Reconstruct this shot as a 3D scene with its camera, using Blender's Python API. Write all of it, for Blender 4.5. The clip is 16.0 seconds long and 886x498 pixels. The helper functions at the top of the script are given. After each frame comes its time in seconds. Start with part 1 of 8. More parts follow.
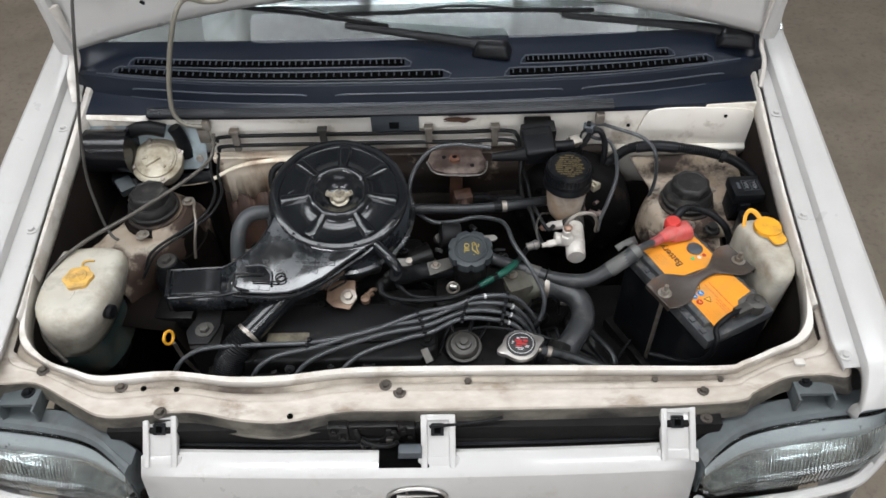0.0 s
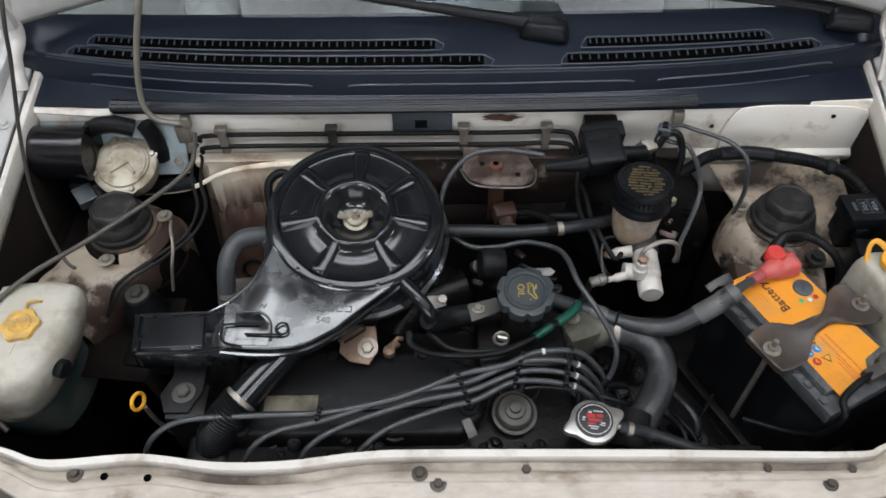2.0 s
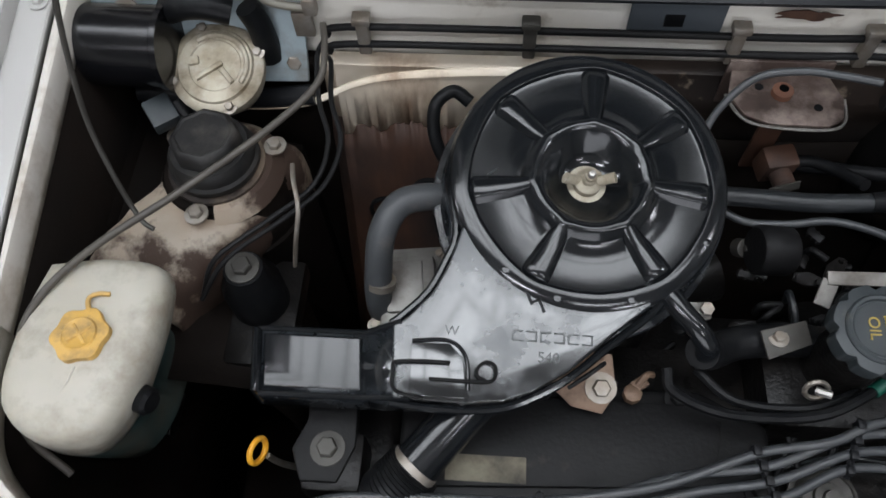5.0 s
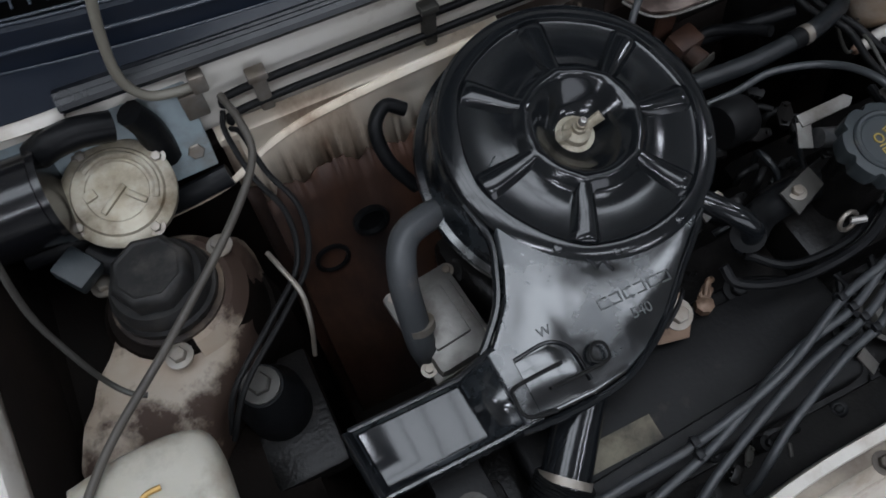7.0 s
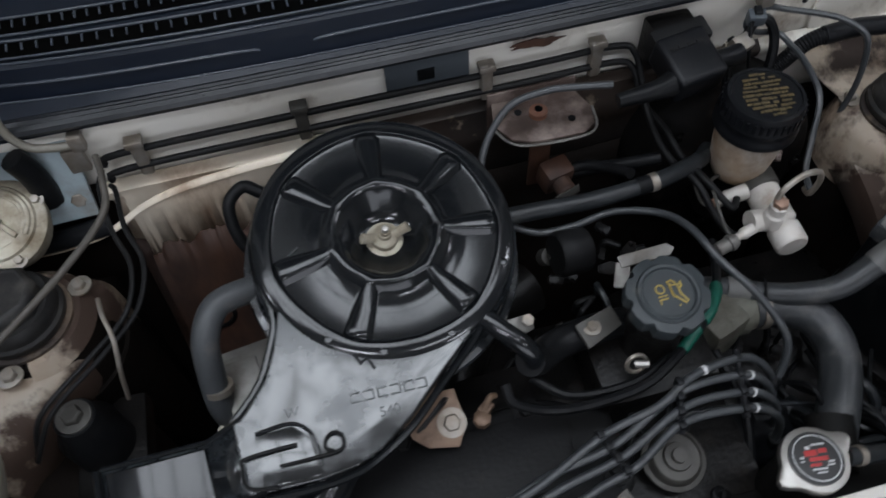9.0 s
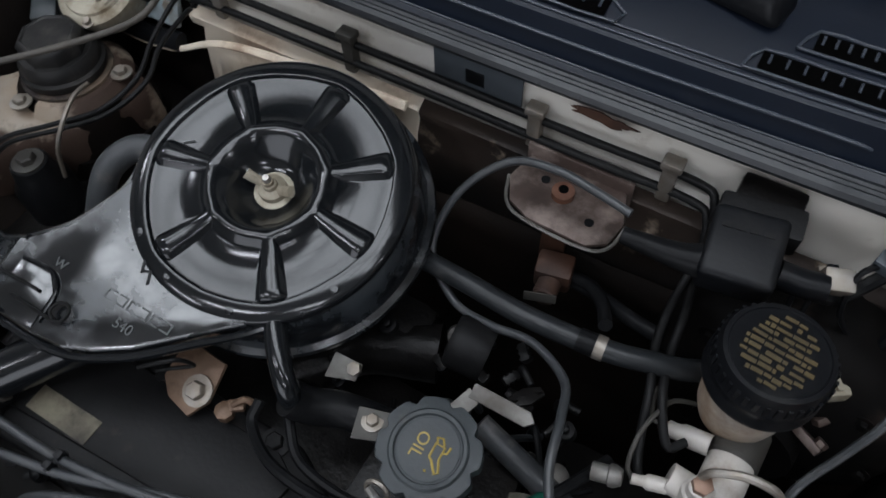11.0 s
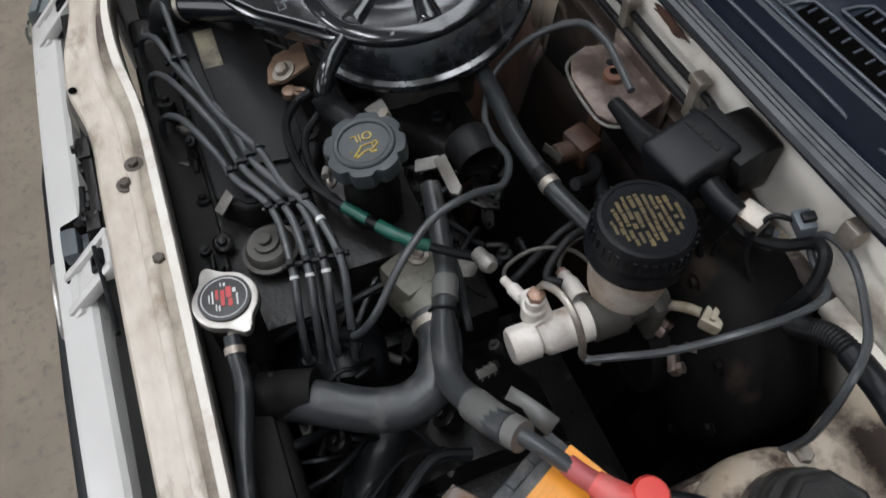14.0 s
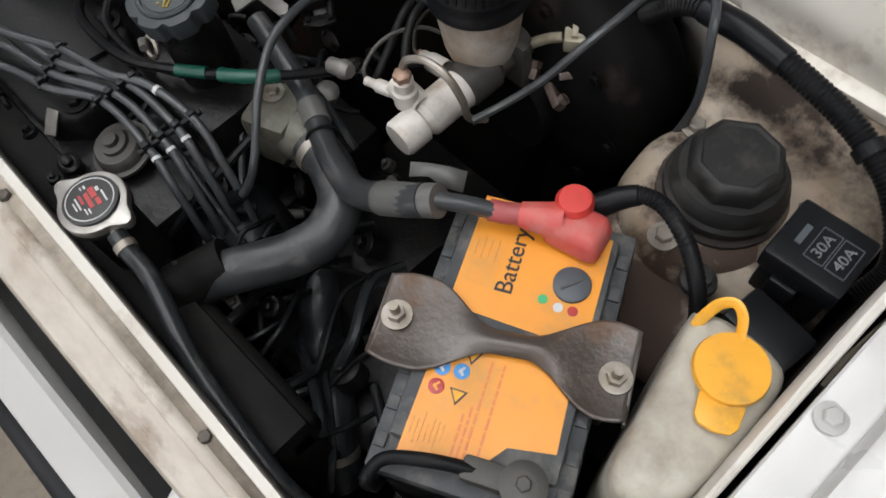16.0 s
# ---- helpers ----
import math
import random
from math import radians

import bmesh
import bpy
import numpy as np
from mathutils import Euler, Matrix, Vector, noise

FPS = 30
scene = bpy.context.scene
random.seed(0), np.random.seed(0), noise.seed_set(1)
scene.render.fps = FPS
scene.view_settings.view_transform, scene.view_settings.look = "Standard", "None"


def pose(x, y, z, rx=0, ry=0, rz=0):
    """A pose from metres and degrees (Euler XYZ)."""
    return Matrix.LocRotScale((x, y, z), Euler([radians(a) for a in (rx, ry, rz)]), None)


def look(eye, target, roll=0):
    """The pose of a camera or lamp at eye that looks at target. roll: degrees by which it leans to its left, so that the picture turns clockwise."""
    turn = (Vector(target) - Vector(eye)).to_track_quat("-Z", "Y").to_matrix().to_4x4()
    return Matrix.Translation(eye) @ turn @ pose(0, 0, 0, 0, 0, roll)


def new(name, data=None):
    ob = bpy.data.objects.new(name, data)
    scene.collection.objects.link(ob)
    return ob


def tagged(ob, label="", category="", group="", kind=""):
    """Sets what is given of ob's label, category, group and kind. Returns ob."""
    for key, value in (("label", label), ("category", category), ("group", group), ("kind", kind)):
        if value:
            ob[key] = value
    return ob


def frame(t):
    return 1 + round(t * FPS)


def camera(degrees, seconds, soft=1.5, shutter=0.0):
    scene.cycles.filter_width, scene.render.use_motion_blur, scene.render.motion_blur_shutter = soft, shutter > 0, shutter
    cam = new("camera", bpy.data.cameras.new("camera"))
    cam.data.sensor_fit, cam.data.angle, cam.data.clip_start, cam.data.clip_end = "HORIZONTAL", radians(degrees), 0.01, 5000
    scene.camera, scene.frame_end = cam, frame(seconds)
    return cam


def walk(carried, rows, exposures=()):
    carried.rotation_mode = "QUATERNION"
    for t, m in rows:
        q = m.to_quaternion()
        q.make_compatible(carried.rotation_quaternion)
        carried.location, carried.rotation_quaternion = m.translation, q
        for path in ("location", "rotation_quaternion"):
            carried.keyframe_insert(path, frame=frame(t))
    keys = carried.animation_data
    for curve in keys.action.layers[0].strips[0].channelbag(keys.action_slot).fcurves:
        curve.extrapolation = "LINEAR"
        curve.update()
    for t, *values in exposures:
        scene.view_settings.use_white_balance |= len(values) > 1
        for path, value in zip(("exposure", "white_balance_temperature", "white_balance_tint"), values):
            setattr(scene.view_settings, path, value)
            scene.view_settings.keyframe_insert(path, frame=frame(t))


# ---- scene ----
cam = camera(61.3, 16.0, soft=1.6, shutter=0.3)
METRES, EYE, TILT, LEAN, TURN = 2.2, 1.72, -47.0, 1.5, 0.0
ROWS = [
    (0.0, 0.0, 0.0, 0.0, 0.0, 0.0, -0.0),
    (0.5, 0.0177, 0.0094, 0.0016, 0.02, -0.16, -0.21),
    (1.0, 0.0302, 0.0335, 0.0038, -0.06, -0.7, -0.55),
    (1.5, 0.0036, 0.0741, 0.0172, -0.37, -1.35, -0.7),
    (2.0, -0.0323, 0.1201, 0.0428, -0.75, -2.66, -0.43),
    (2.5, -0.0423, 0.1335, 0.047, -0.77, -3.75, -0.59),
    (3.0, -0.0564, 0.145, 0.0471, -0.72, -5.17, -1.04),
    (3.5, -0.0901, 0.1719, 0.0511, -0.03, -6.98, -1.75),
    (4.0, -0.1092, 0.2043, 0.0551, 1.65, -9.65, -3.16),
    (4.5, -0.1109, 0.2592, 0.0703, 4.39, -13.09, -4.7),
    (7.0, -0.1935, 0.3196, 0.0962, -17.79, -17.69, 19.36),
    (7.5, -0.179, 0.3148, 0.1069, -19.69, -15.51, 20.97),
    (8.0, -0.1732, 0.3094, 0.1052, -18.32, -13.35, 19.59),
    (8.5, -0.1576, 0.2978, 0.0972, -15.02, -11.37, 16.27),
    (9.0, -0.0988, 0.2738, 0.0811, -9.98, -9.81, 11.26),
    (11.5, 0.0754, 0.3436, 0.1108, 29.25, -17.39, -26.78),
    (12.0, 0.0842, 0.3339, 0.1059, 33.22, -17.68, -29.34),
    (12.5, 0.0886, 0.3179, 0.0962, 35.46, -17.71, -31.33),
    (13.0, 0.1339, 0.3306, 0.1053, 44.43, -22.67, -36.9),
    (13.5, 0.1898, 0.3408, 0.1192, 56.93, -31.41, -42.43),
    (14.0, 0.2084, 0.3458, 0.1185, 59.56, -35.19, -42.66),
    (14.5, 0.2256, 0.3487, 0.1114, 56.38, -35.36, -40.09),
    (15.0, 0.2406, 0.352, 0.1066, 51.27, -34.05, -37.01),
    (15.5, 0.2448, 0.3556, 0.1017, 44.98, -32.19, -33.06),
    (16.0, 0.2335, 0.3535, 0.0887, 36.81, -29.12, -28.18),
]
EXPOSURES = [(0.0, -0.09, 6400, 10), (1.0, -0.20, 6350, 10), (2.0, -0.37, 6300, 10), (3.5, -0.44, 6280, 10), (4.7, -0.44, 6280, 10), (7.0, -1.02, 5980, 10), (8.0, -1.14, 6030, 10), (9.0, -0.90, 6060, 10), (11.5, -0.88, 6150, 10), (12.5, -0.68, 6280, 10), (13.0, -0.54, 6260, 10), (14.0, -0.30, 6320, 10), (16.0, -0.34, 6550, 10)]
walk(cam, [(t, pose(0, 0, EYE, TILT, LEAN, TURN) @ pose(METRES * x, METRES * y, METRES * z, 90 + pitch, roll, yaw)) for t, x, y, z, yaw, pitch, roll in ROWS], EXPOSURES)

# ---- light: an indoor workshop with ceiling panels, plus added fill from the front ----
world = bpy.data.worlds.new("world")
scene.world = world
world.use_nodes = True
world.node_tree.nodes["Background"].inputs[0].default_value = (0.75, 0.85, 1.0, 1)
world.node_tree.nodes["Background"].inputs[1].default_value = 0.1


def area(name, eye, target, sx, sy, watts, color):
    d = bpy.data.lights.new(name, "AREA")
    d.shape, d.size, d.size_y, d.energy, d.color = "RECTANGLE", sx, sy, watts, color
    ob = new(name, d)
    ob.matrix_world = look(eye, target)
    return ob


# Added fill lamp in front of the car, set inside an unseen doorway.
area("front_fill", (0.0, -5.3, 1.7), (0, 1, 0.9), 4.8, 3.0, 180, (0.96, 0.965, 1.0))


# ---- mesh helpers ----
def catmull(pts, n):
    """A smooth line through the points, n steps from each to the next."""
    p = [Vector(q) for q in pts]
    p = [2 * p[0] - p[1]] + p + [2 * p[-1] - p[-2]]
    out = []
    for i in range(1, len(p) - 2):
        a, b, c, d = p[i - 1:i + 3]
        for k in range(n):
            t = k / n
            out.append(0.5 * (2 * b + (c - a) * t + (2 * a - 5 * b + 4 * c - d) * t * t + (3 * b - a - 3 * c + d) * t ** 3))
    return out + [p[-2]]


def tube(pts, r, seg=10, n=6, ridge=0.0, squash=1.0):
    """A round hose, pipe or cable along a smooth line; r is one radius or one for each end."""
    bm = bmesh.new()
    line = catmull(pts, n) if n > 1 else [Vector(q) for q in pts]
    r0, r1 = r if isinstance(r, tuple) else (r, r)
    up, rings = None, []
    for i, p in enumerate(line):
        d = (line[min(i + 1, len(line) - 1)] - line[max(i - 1, 0)]).normalized()
        up = (d.orthogonal() if up is None else up - d * up.dot(d)).normalized()
        side = d.cross(up)
        rr = r0 + (r1 - r0) * i / (len(line) - 1)
        if ridge and i % 2:
            rr += ridge
        rings.append([bm.verts.new(p + rr * (math.cos(a) * up + squash * math.sin(a) * side)) for a in [2 * math.pi * k / seg for k in range(seg)]])
    for a, b in zip(rings, rings[1:]):
        for k in range(seg):
            bm.faces.new((a[k], a[(k + 1) % seg], b[(k + 1) % seg], b[k])).smooth = True
    bm.faces.new(rings[0][::-1]), bm.faces.new(rings[-1])
    return bm


def lathe(profile, seg=32, m=Matrix(), flats=0):
    """A turned shape round its local z; profile is (radius, height) from below upwards, or outside to inside."""
    bm = bmesh.new()
    rings = []
    for r, z in profile:
        if r <= 1e-5:
            rings.append([bm.verts.new(m @ Vector((0, 0, z)))])
        else:
            rings.append([bm.verts.new(m @ Vector((r * math.cos(a), r * math.sin(a), z))) for a in [2 * math.pi * k / seg for k in range(seg)]])
    for a, b in zip(rings, rings[1:]):
        for k in range(seg):
            j = (k + 1) % seg
            quad = [a[k % len(a)], a[j % len(a)], b[j % len(b)], b[k % len(b)]]
            quad = list(dict.fromkeys(quad))
            if len(quad) > 2:
                bm.faces.new(quad).smooth = not flats
    bmesh.ops.recalc_face_normals(bm, faces=bm.faces)
    return bm


def bevelled(bm, width, seg=2):
    if width:
        bmesh.ops.bevel(bm, geom=bm.edges[:], offset=width, segments=seg, profile=0.6, affect="EDGES", clamp_overlap=True)
    return bm


def prism(poly, z0, z1, m=Matrix(), bevel=0.002, seg=2):
    """A flat shape of that outline, from z0 to z1, in the frame m."""
    bm = bmesh.new()
    lo = [bm.verts.new(Vector((x, y, z0))) for x, y in poly]
    hi = [bm.verts.new(Vector((x, y, z1))) for x, y in poly]
    bm.faces.new(lo[::-1]), bm.faces.new(hi)
    for k in range(len(poly)):
        j = (k + 1) % len(poly)
        bm.faces.new((lo[k], lo[j], hi[j], hi[k]))
    bmesh.ops.recalc_face_normals(bm, faces=bm.faces)
    bevelled(bm, bevel, seg)
    bm.transform(m)
    return bm


def block(sx, sy, sz, m=Matrix(), bevel=0.003, seg=2, taper=1.0):
    """A box centred in x and y that stands on z = 0 of the frame m."""
    bm = prism([(-sx / 2, -sy / 2), (sx / 2, -sy / 2), (sx / 2, sy / 2), (-sx / 2, sy / 2)], 0, sz, bevel=0)
    for v in bm.verts:
        if v.co.z > sz / 2:
            v.co.x *= taper
            v.co.y *= taper
    bevelled(bm, bevel, seg)
    bm.transform(m)
    return bm


def sweep(profiles, closed=False):
    """A skin through cross-sections that have the same number of points."""
    bm = bmesh.new()
    rows = [[bm.verts.new(Vector(p)) for p in prof] for prof in profiles]
    for a, b in zip(rows, rows[1:]):
        n = len(a)
        for k in range(n if closed else n - 1):
            bm.faces.new((a[k], a[(k + 1) % n], b[(k + 1) % n], b[k])).smooth = True
    bmesh.ops.recalc_face_normals(bm, faces=bm.faces)
    return bm


def merge(*bms):
    out = bmesh.new()
    for b in bms:
        me = bpy.data.meshes.new("tmp")
        b.to_mesh(me)
        out.from_mesh(me)
        bpy.data.meshes.remove(me)
        b.free()
    return out


ORIGIN = {}


def thing(name, at, label, category, group="", kind=""):
    ob = new(name)
    ob.empty_display_size = 0.02
    ob.location = at
    ORIGIN[ob.name] = Vector(at)
    return tagged(ob, label, category, group, kind)


def part(name, bm, material, parent=None, label="", thick=0.0, smooth=38):
    """One mesh object, made in world metres, under a thing or a part."""
    me = bpy.data.meshes.new(name)
    bm.to_mesh(me)
    bm.free()
    ob = new(name, me)
    me.materials.append(material)
    if smooth:
        for p in me.polygons:
            p.use_smooth = True
        me.set_sharp_from_angle(angle=radians(smooth))
    if thick:
        mod = ob.modifiers.new("thickness", "SOLIDIFY")
        mod.thickness, mod.offset = thick, -1
    if parent is not None:
        ob.parent = parent
        ob.matrix_parent_inverse = Matrix.Translation(-ORIGIN.get(parent.name, Vector()))
    return tagged(ob, label)


def solo(name, bm, material, label, category, group="", kind="", **kw):
    """A thing that is one mesh."""
    return tagged(part(name, bm, material, None, **kw), label, category, group, kind)


def lettering(text, size, m, material, parent, name="lettering", depth=0.0004):
    c = bpy.data.curves.new(name, "FONT")
    c.body, c.size, c.extrude, c.align_x, c.align_y = text, size, depth, "CENTER", "CENTER"
    tmp = new("tmp_text", c)
    bpy.context.view_layer.update()
    me = bpy.data.meshes.new_from_object(tmp.evaluated_get(bpy.context.evaluated_depsgraph_get()))
    bpy.data.objects.remove(tmp)
    bm = bmesh.new()
    bm.from_mesh(me)
    bm.transform(m)
    bpy.data.meshes.remove(me)
    return part(name, bm, material, parent)


def frame_of(at, xdir, zdir=(0, 0, 1)):
    """The frame at a place whose x points along xdir and whose z is close to zdir."""
    x = Vector(xdir).normalized()
    y = Vector(zdir).cross(x).normalized()
    z = x.cross(y)
    m = Matrix((x, y, z)).transposed().to_4x4()
    m.translation = at
    return m


def axis_frame(at, zdir):
    """The frame at a place whose z points along zdir."""
    m = Vector(zdir).to_track_quat("Z", "Y").to_matrix().to_4x4()
    m.translation = at
    return m


def bolt(at, r, parent=None, up=(0, 0, 1), name="bolt", material=None):
    m = axis_frame(at, up)
    bm = merge(lathe([(r * 1.7, 0), (r * 1.7, r * 0.25), (r * 1.15, r * 0.3), (0, r * 0.3)], 16, m),
               lathe([(r, r * 0.28), (r, r * 0.95), (r * 0.85, r * 1.1), (0, r * 1.15)], 6, m, flats=1))
    return part(name, bm, material or ZINC_DULL, parent)


# ---- materials ----
def material(name, color, rough=0.5, metal=0.0, second=None, scale=8.0, amount=0.5, dirt=None, dirt_scale=3.0, dirt_level=0.55, dirt_soft=0.15,
             grain=220.0, bump=0.1, coat=0.0, stretch=(1, 1, 1), rough_dirt=0.8, spec=0.5, subsurface=0.0, level=0.5):
    """A surface with two scales of colour change, a layer of dirt with its own shape, and fine relief."""
    mat = bpy.data.materials.new(name)
    mat.use_nodes = True
    nt = mat.node_tree
    n, ln = nt.nodes, nt.links
    bsdf = n["Principled BSDF"]
    bsdf.inputs["Metallic"].default_value = metal
    bsdf.inputs["Coat Weight"].default_value = coat
    bsdf.inputs["Coat Roughness"].default_value = 0.08
    bsdf.inputs["Specular IOR Level"].default_value = spec
    bsdf.inputs["Subsurface Weight"].default_value = subsurface
    bsdf.inputs["Subsurface Radius"].default_value = (0.02, 0.015, 0.01)
    tc = n.new("ShaderNodeTexCoord")
    mp = n.new("ShaderNodeMapping")
    mp.inputs["Scale"].default_value = stretch
    ln.new(tc.outputs["Object"], mp.inputs["Vector"])

    def noise_tex(sc, detail=4.0, rough_n=0.55):
        t = n.new("ShaderNodeTexNoise")
        t.inputs["Scale"].default_value, t.inputs["Detail"].default_value, t.inputs["Roughness"].default_value = sc, detail, rough_n
        ln.new(mp.outputs[0], t.inputs["Vector"])
        return t.outputs["Fac"]

    def ramp(src, lo, hi):
        r = n.new("ShaderNodeMapRange")
        r.inputs["From Min"].default_value, r.inputs["From Max"].default_value = lo, hi
        ln.new(src, r.inputs["Value"])
        return r.outputs[0]

    def mixed(fac, a, b):
        m = n.new("ShaderNodeMix")
        m.data_type = "RGBA"
        ln.new(fac, m.inputs["Factor"])
        for value, sock in ((a, m.inputs["A"]), (b, m.inputs["B"])):
            if isinstance(value, tuple):
                sock.default_value = (*value, 1)
            else:
                ln.new(value, sock)
        return m.outputs["Result"]

    second = second or tuple(c * 0.8 for c in color)
    col = mixed(ramp(noise_tex(scale), level - amount / 2, level + amount / 2), color, second)
    fine = noise_tex(grain, 3.0)
    rough_mix = ramp(fine, -1.0, 2.0)
    rm = n.new("ShaderNodeMapRange")
    rm.inputs["To Min"].default_value, rm.inputs["To Max"].default_value = rough * 0.75, min(1.0, rough * 1.25)
    ln.new(noise_tex(scale * 3), rm.inputs["Value"])
    rough_out = rm.outputs[0]
    if dirt:
        d = ramp(noise_tex(dirt_scale, 8.0, 0.65), dirt_level - dirt_soft, dirt_level + dirt_soft)
        col = mixed(d, col, dirt)
        mr = n.new("ShaderNodeMix")
        mr.data_type = "FLOAT"
        ln.new(d, mr.inputs["Factor"])
        ln.new(rough_out, mr.inputs[2])
        mr.inputs[3].default_value = rough_dirt
        rough_out = mr.outputs[0]
    ln.new(col, bsdf.inputs["Base Color"])
    ln.new(rough_out, bsdf.inputs["Roughness"])
    if bump:
        b = n.new("ShaderNodeBump")
        b.inputs["Strength"].default_value, b.inputs["Distance"].default_value = bump, 0.002
        ln.new(fine, b.inputs["Height"])
        ln.new(b.outputs[0], bsdf.inputs["Normal"])
    return mat


PAINT = material("white_paint", (0.455, 0.45, 0.432), 0.30, coat=0.4, second=(0.40, 0.39, 0.372), scale=5, dirt=(0.36, 0.33, 0.285), dirt_scale=16, dirt_level=0.71, dirt_soft=0.10, bump=0.02)
PAINT_BAY = material("bay_paint", (0.58, 0.558, 0.52), 0.45, second=(0.49, 0.455, 0.40), scale=9, dirt=(0.26, 0.20, 0.14), dirt_scale=14, dirt_level=0.62, dirt_soft=0.12, bump=0.06)
PAINT_RAIL = material("rail_paint", (0.46, 0.418, 0.362), 0.44, second=(0.34, 0.292, 0.237), scale=38, amount=0.35, dirt=(0.20, 0.155, 0.115), dirt_scale=17, dirt_level=0.645, dirt_soft=0.07, bump=0.12, stretch=(0.6, 1.3, 1))
PAINT_WALL = material("firewall_paint", (0.74, 0.715, 0.665), 0.45, second=(0.64, 0.60, 0.52), scale=9, dirt=(0.18, 0.12, 0.075), dirt_scale=9, dirt_level=0.66, dirt_soft=0.08, bump=0.08)
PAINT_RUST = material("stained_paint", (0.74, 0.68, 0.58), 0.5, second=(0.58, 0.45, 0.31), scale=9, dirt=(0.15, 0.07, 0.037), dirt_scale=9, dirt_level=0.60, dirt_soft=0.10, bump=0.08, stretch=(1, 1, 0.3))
TOWER = material("tower_paint", (0.34, 0.298, 0.242), 0.5, second=(0.23, 0.16, 0.105), scale=16, dirt=(0.040, 0.022, 0.014), dirt_scale=11, dirt_level=0.475, dirt_soft=0.05, bump=0.16)
# Near-black for sheet deep in the bay: oil and shade in one colour.
SHADE_BLACK = material("shade_black", (0.0038, 0.0035, 0.0032), 0.7, second=(0.010, 0.007, 0.0055), scale=9, bump=0.15, spec=0.06)
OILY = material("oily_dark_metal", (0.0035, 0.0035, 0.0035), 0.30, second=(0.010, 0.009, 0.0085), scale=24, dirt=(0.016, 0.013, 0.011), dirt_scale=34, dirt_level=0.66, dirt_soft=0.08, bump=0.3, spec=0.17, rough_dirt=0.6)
BLACK_GLOSS = material("black_enamel", (0.005, 0.006, 0.007), 0.14, second=(0.009, 0.010, 0.0115), scale=10, dirt=(0.018, 0.020, 0.022), dirt_scale=38, dirt_level=0.70, dirt_soft=0.05, rough_dirt=0.36, coat=0.0, bump=0.02, spec=0.5)
BLACK_SATIN = material("black_satin_metal", (0.006, 0.006, 0.0065), 0.46, second=(0.012, 0.012, 0.012), scale=14, dirt=(0.032, 0.029, 0.027), dirt_scale=32, dirt_level=0.68, dirt_soft=0.06, bump=0.16, spec=0.14)
PLASTIC = material("black_plastic", (0.0042, 0.0047, 0.0058), 0.34, second=(0.008, 0.0085, 0.0098), scale=18, dirt=(0.020, 0.019, 0.018), dirt_scale=26, dirt_level=0.70, bump=0.08, spec=0.17)
COWL = material("cowl_plastic", (0.0042, 0.0070, 0.0138), 0.32, spec=0.30, second=(0.0085, 0.0125, 0.0215), scale=6, dirt=(0.014, 0.018, 0.026), dirt_scale=14, dirt_level=0.70, dirt_soft=0.12, bump=0.06, stretch=(0.5, 1, 1))
RUBBER = material("black_rubber", (0.0045, 0.0048, 0.0054), 0.36, second=(0.0085, 0.0088, 0.0095), scale=20, dirt=(0.018, 0.018, 0.018), dirt_scale=40, dirt_level=0.68, bump=0.12, spec=0.12)
DUSTY = material("dusty_black_rubber", (0.010, 0.010, 0.0105), 0.5, second=(0.020, 0.019, 0.018), scale=20, dirt=(0.075, 0.068, 0.06), dirt_scale=22, dirt_level=0.66, bump=0.12, spec=0.28)
HOSE = material("grey_rubber_hose", (0.0105, 0.0118, 0.0130), 0.33, second=(0.019, 0.021, 0.023), scale=26, dirt=(0.055, 0.054, 0.052), dirt_scale=30, dirt_level=0.66, dirt_soft=0.08, bump=0.16, spec=0.32)
HOSE_DUSTY = material("dusty_grey_hose", (0.020, 0.0215, 0.023), 0.33, second=(0.036, 0.038, 0.040), scale=22, dirt=(0.095, 0.09, 0.085), dirt_scale=26, dirt_level=0.63, dirt_soft=0.08, bump=0.14, spec=0.36)
HOSE_PALE = material("pale_grey_hose", (0.038, 0.041, 0.044), 0.4, second=(0.060, 0.063, 0.066), scale=18, dirt=(0.11, 0.10, 0.09), dirt_scale=24, dirt_level=0.64, dirt_soft=0.1, bump=0.12, spec=0.3)
LEAD = material("lead_rubber", (0.031, 0.034, 0.037), 0.32, second=(0.047, 0.050, 0.053), scale=30, dirt=(0.06, 0.06, 0.058), dirt_scale=45, dirt_level=0.68, bump=0.08)
LOOM = material("taped_loom", (0.055, 0.055, 0.055), 0.5, second=(0.11, 0.108, 0.10), scale=16, bump=0.1)
TANK = material("milky_plastic", (0.47, 0.452, 0.39), 0.40, second=(0.39, 0.363, 0.295), scale=9, dirt=(0.16, 0.125, 0.085), dirt_scale=12, dirt_level=0.605, dirt_soft=0.14, subsurface=0.25, bump=0.05)
TANK_LOW = material("shaded_coolant_plastic", (0.045, 0.075, 0.072), 0.45, second=(0.012, 0.028, 0.028), scale=12, dirt=(0.10, 0.085, 0.06), dirt_scale=14, dirt_level=0.64, bump=0.04)
YELLOW = material("yellow_plastic", (0.74, 0.36, 0.02), 0.45, second=(0.66, 0.30, 0.02), scale=25, dirt=(0.30, 0.19, 0.05), dirt_scale=40, dirt_level=0.66, bump=0.05)
YELLOW_DIRTY = material("dirty_yellow_plastic", (0.62, 0.36, 0.06), 0.5, second=(0.50, 0.33, 0.12), scale=40, dirt=(0.20, 0.14, 0.07), dirt_scale=70, dirt_level=0.6, bump=0.08)
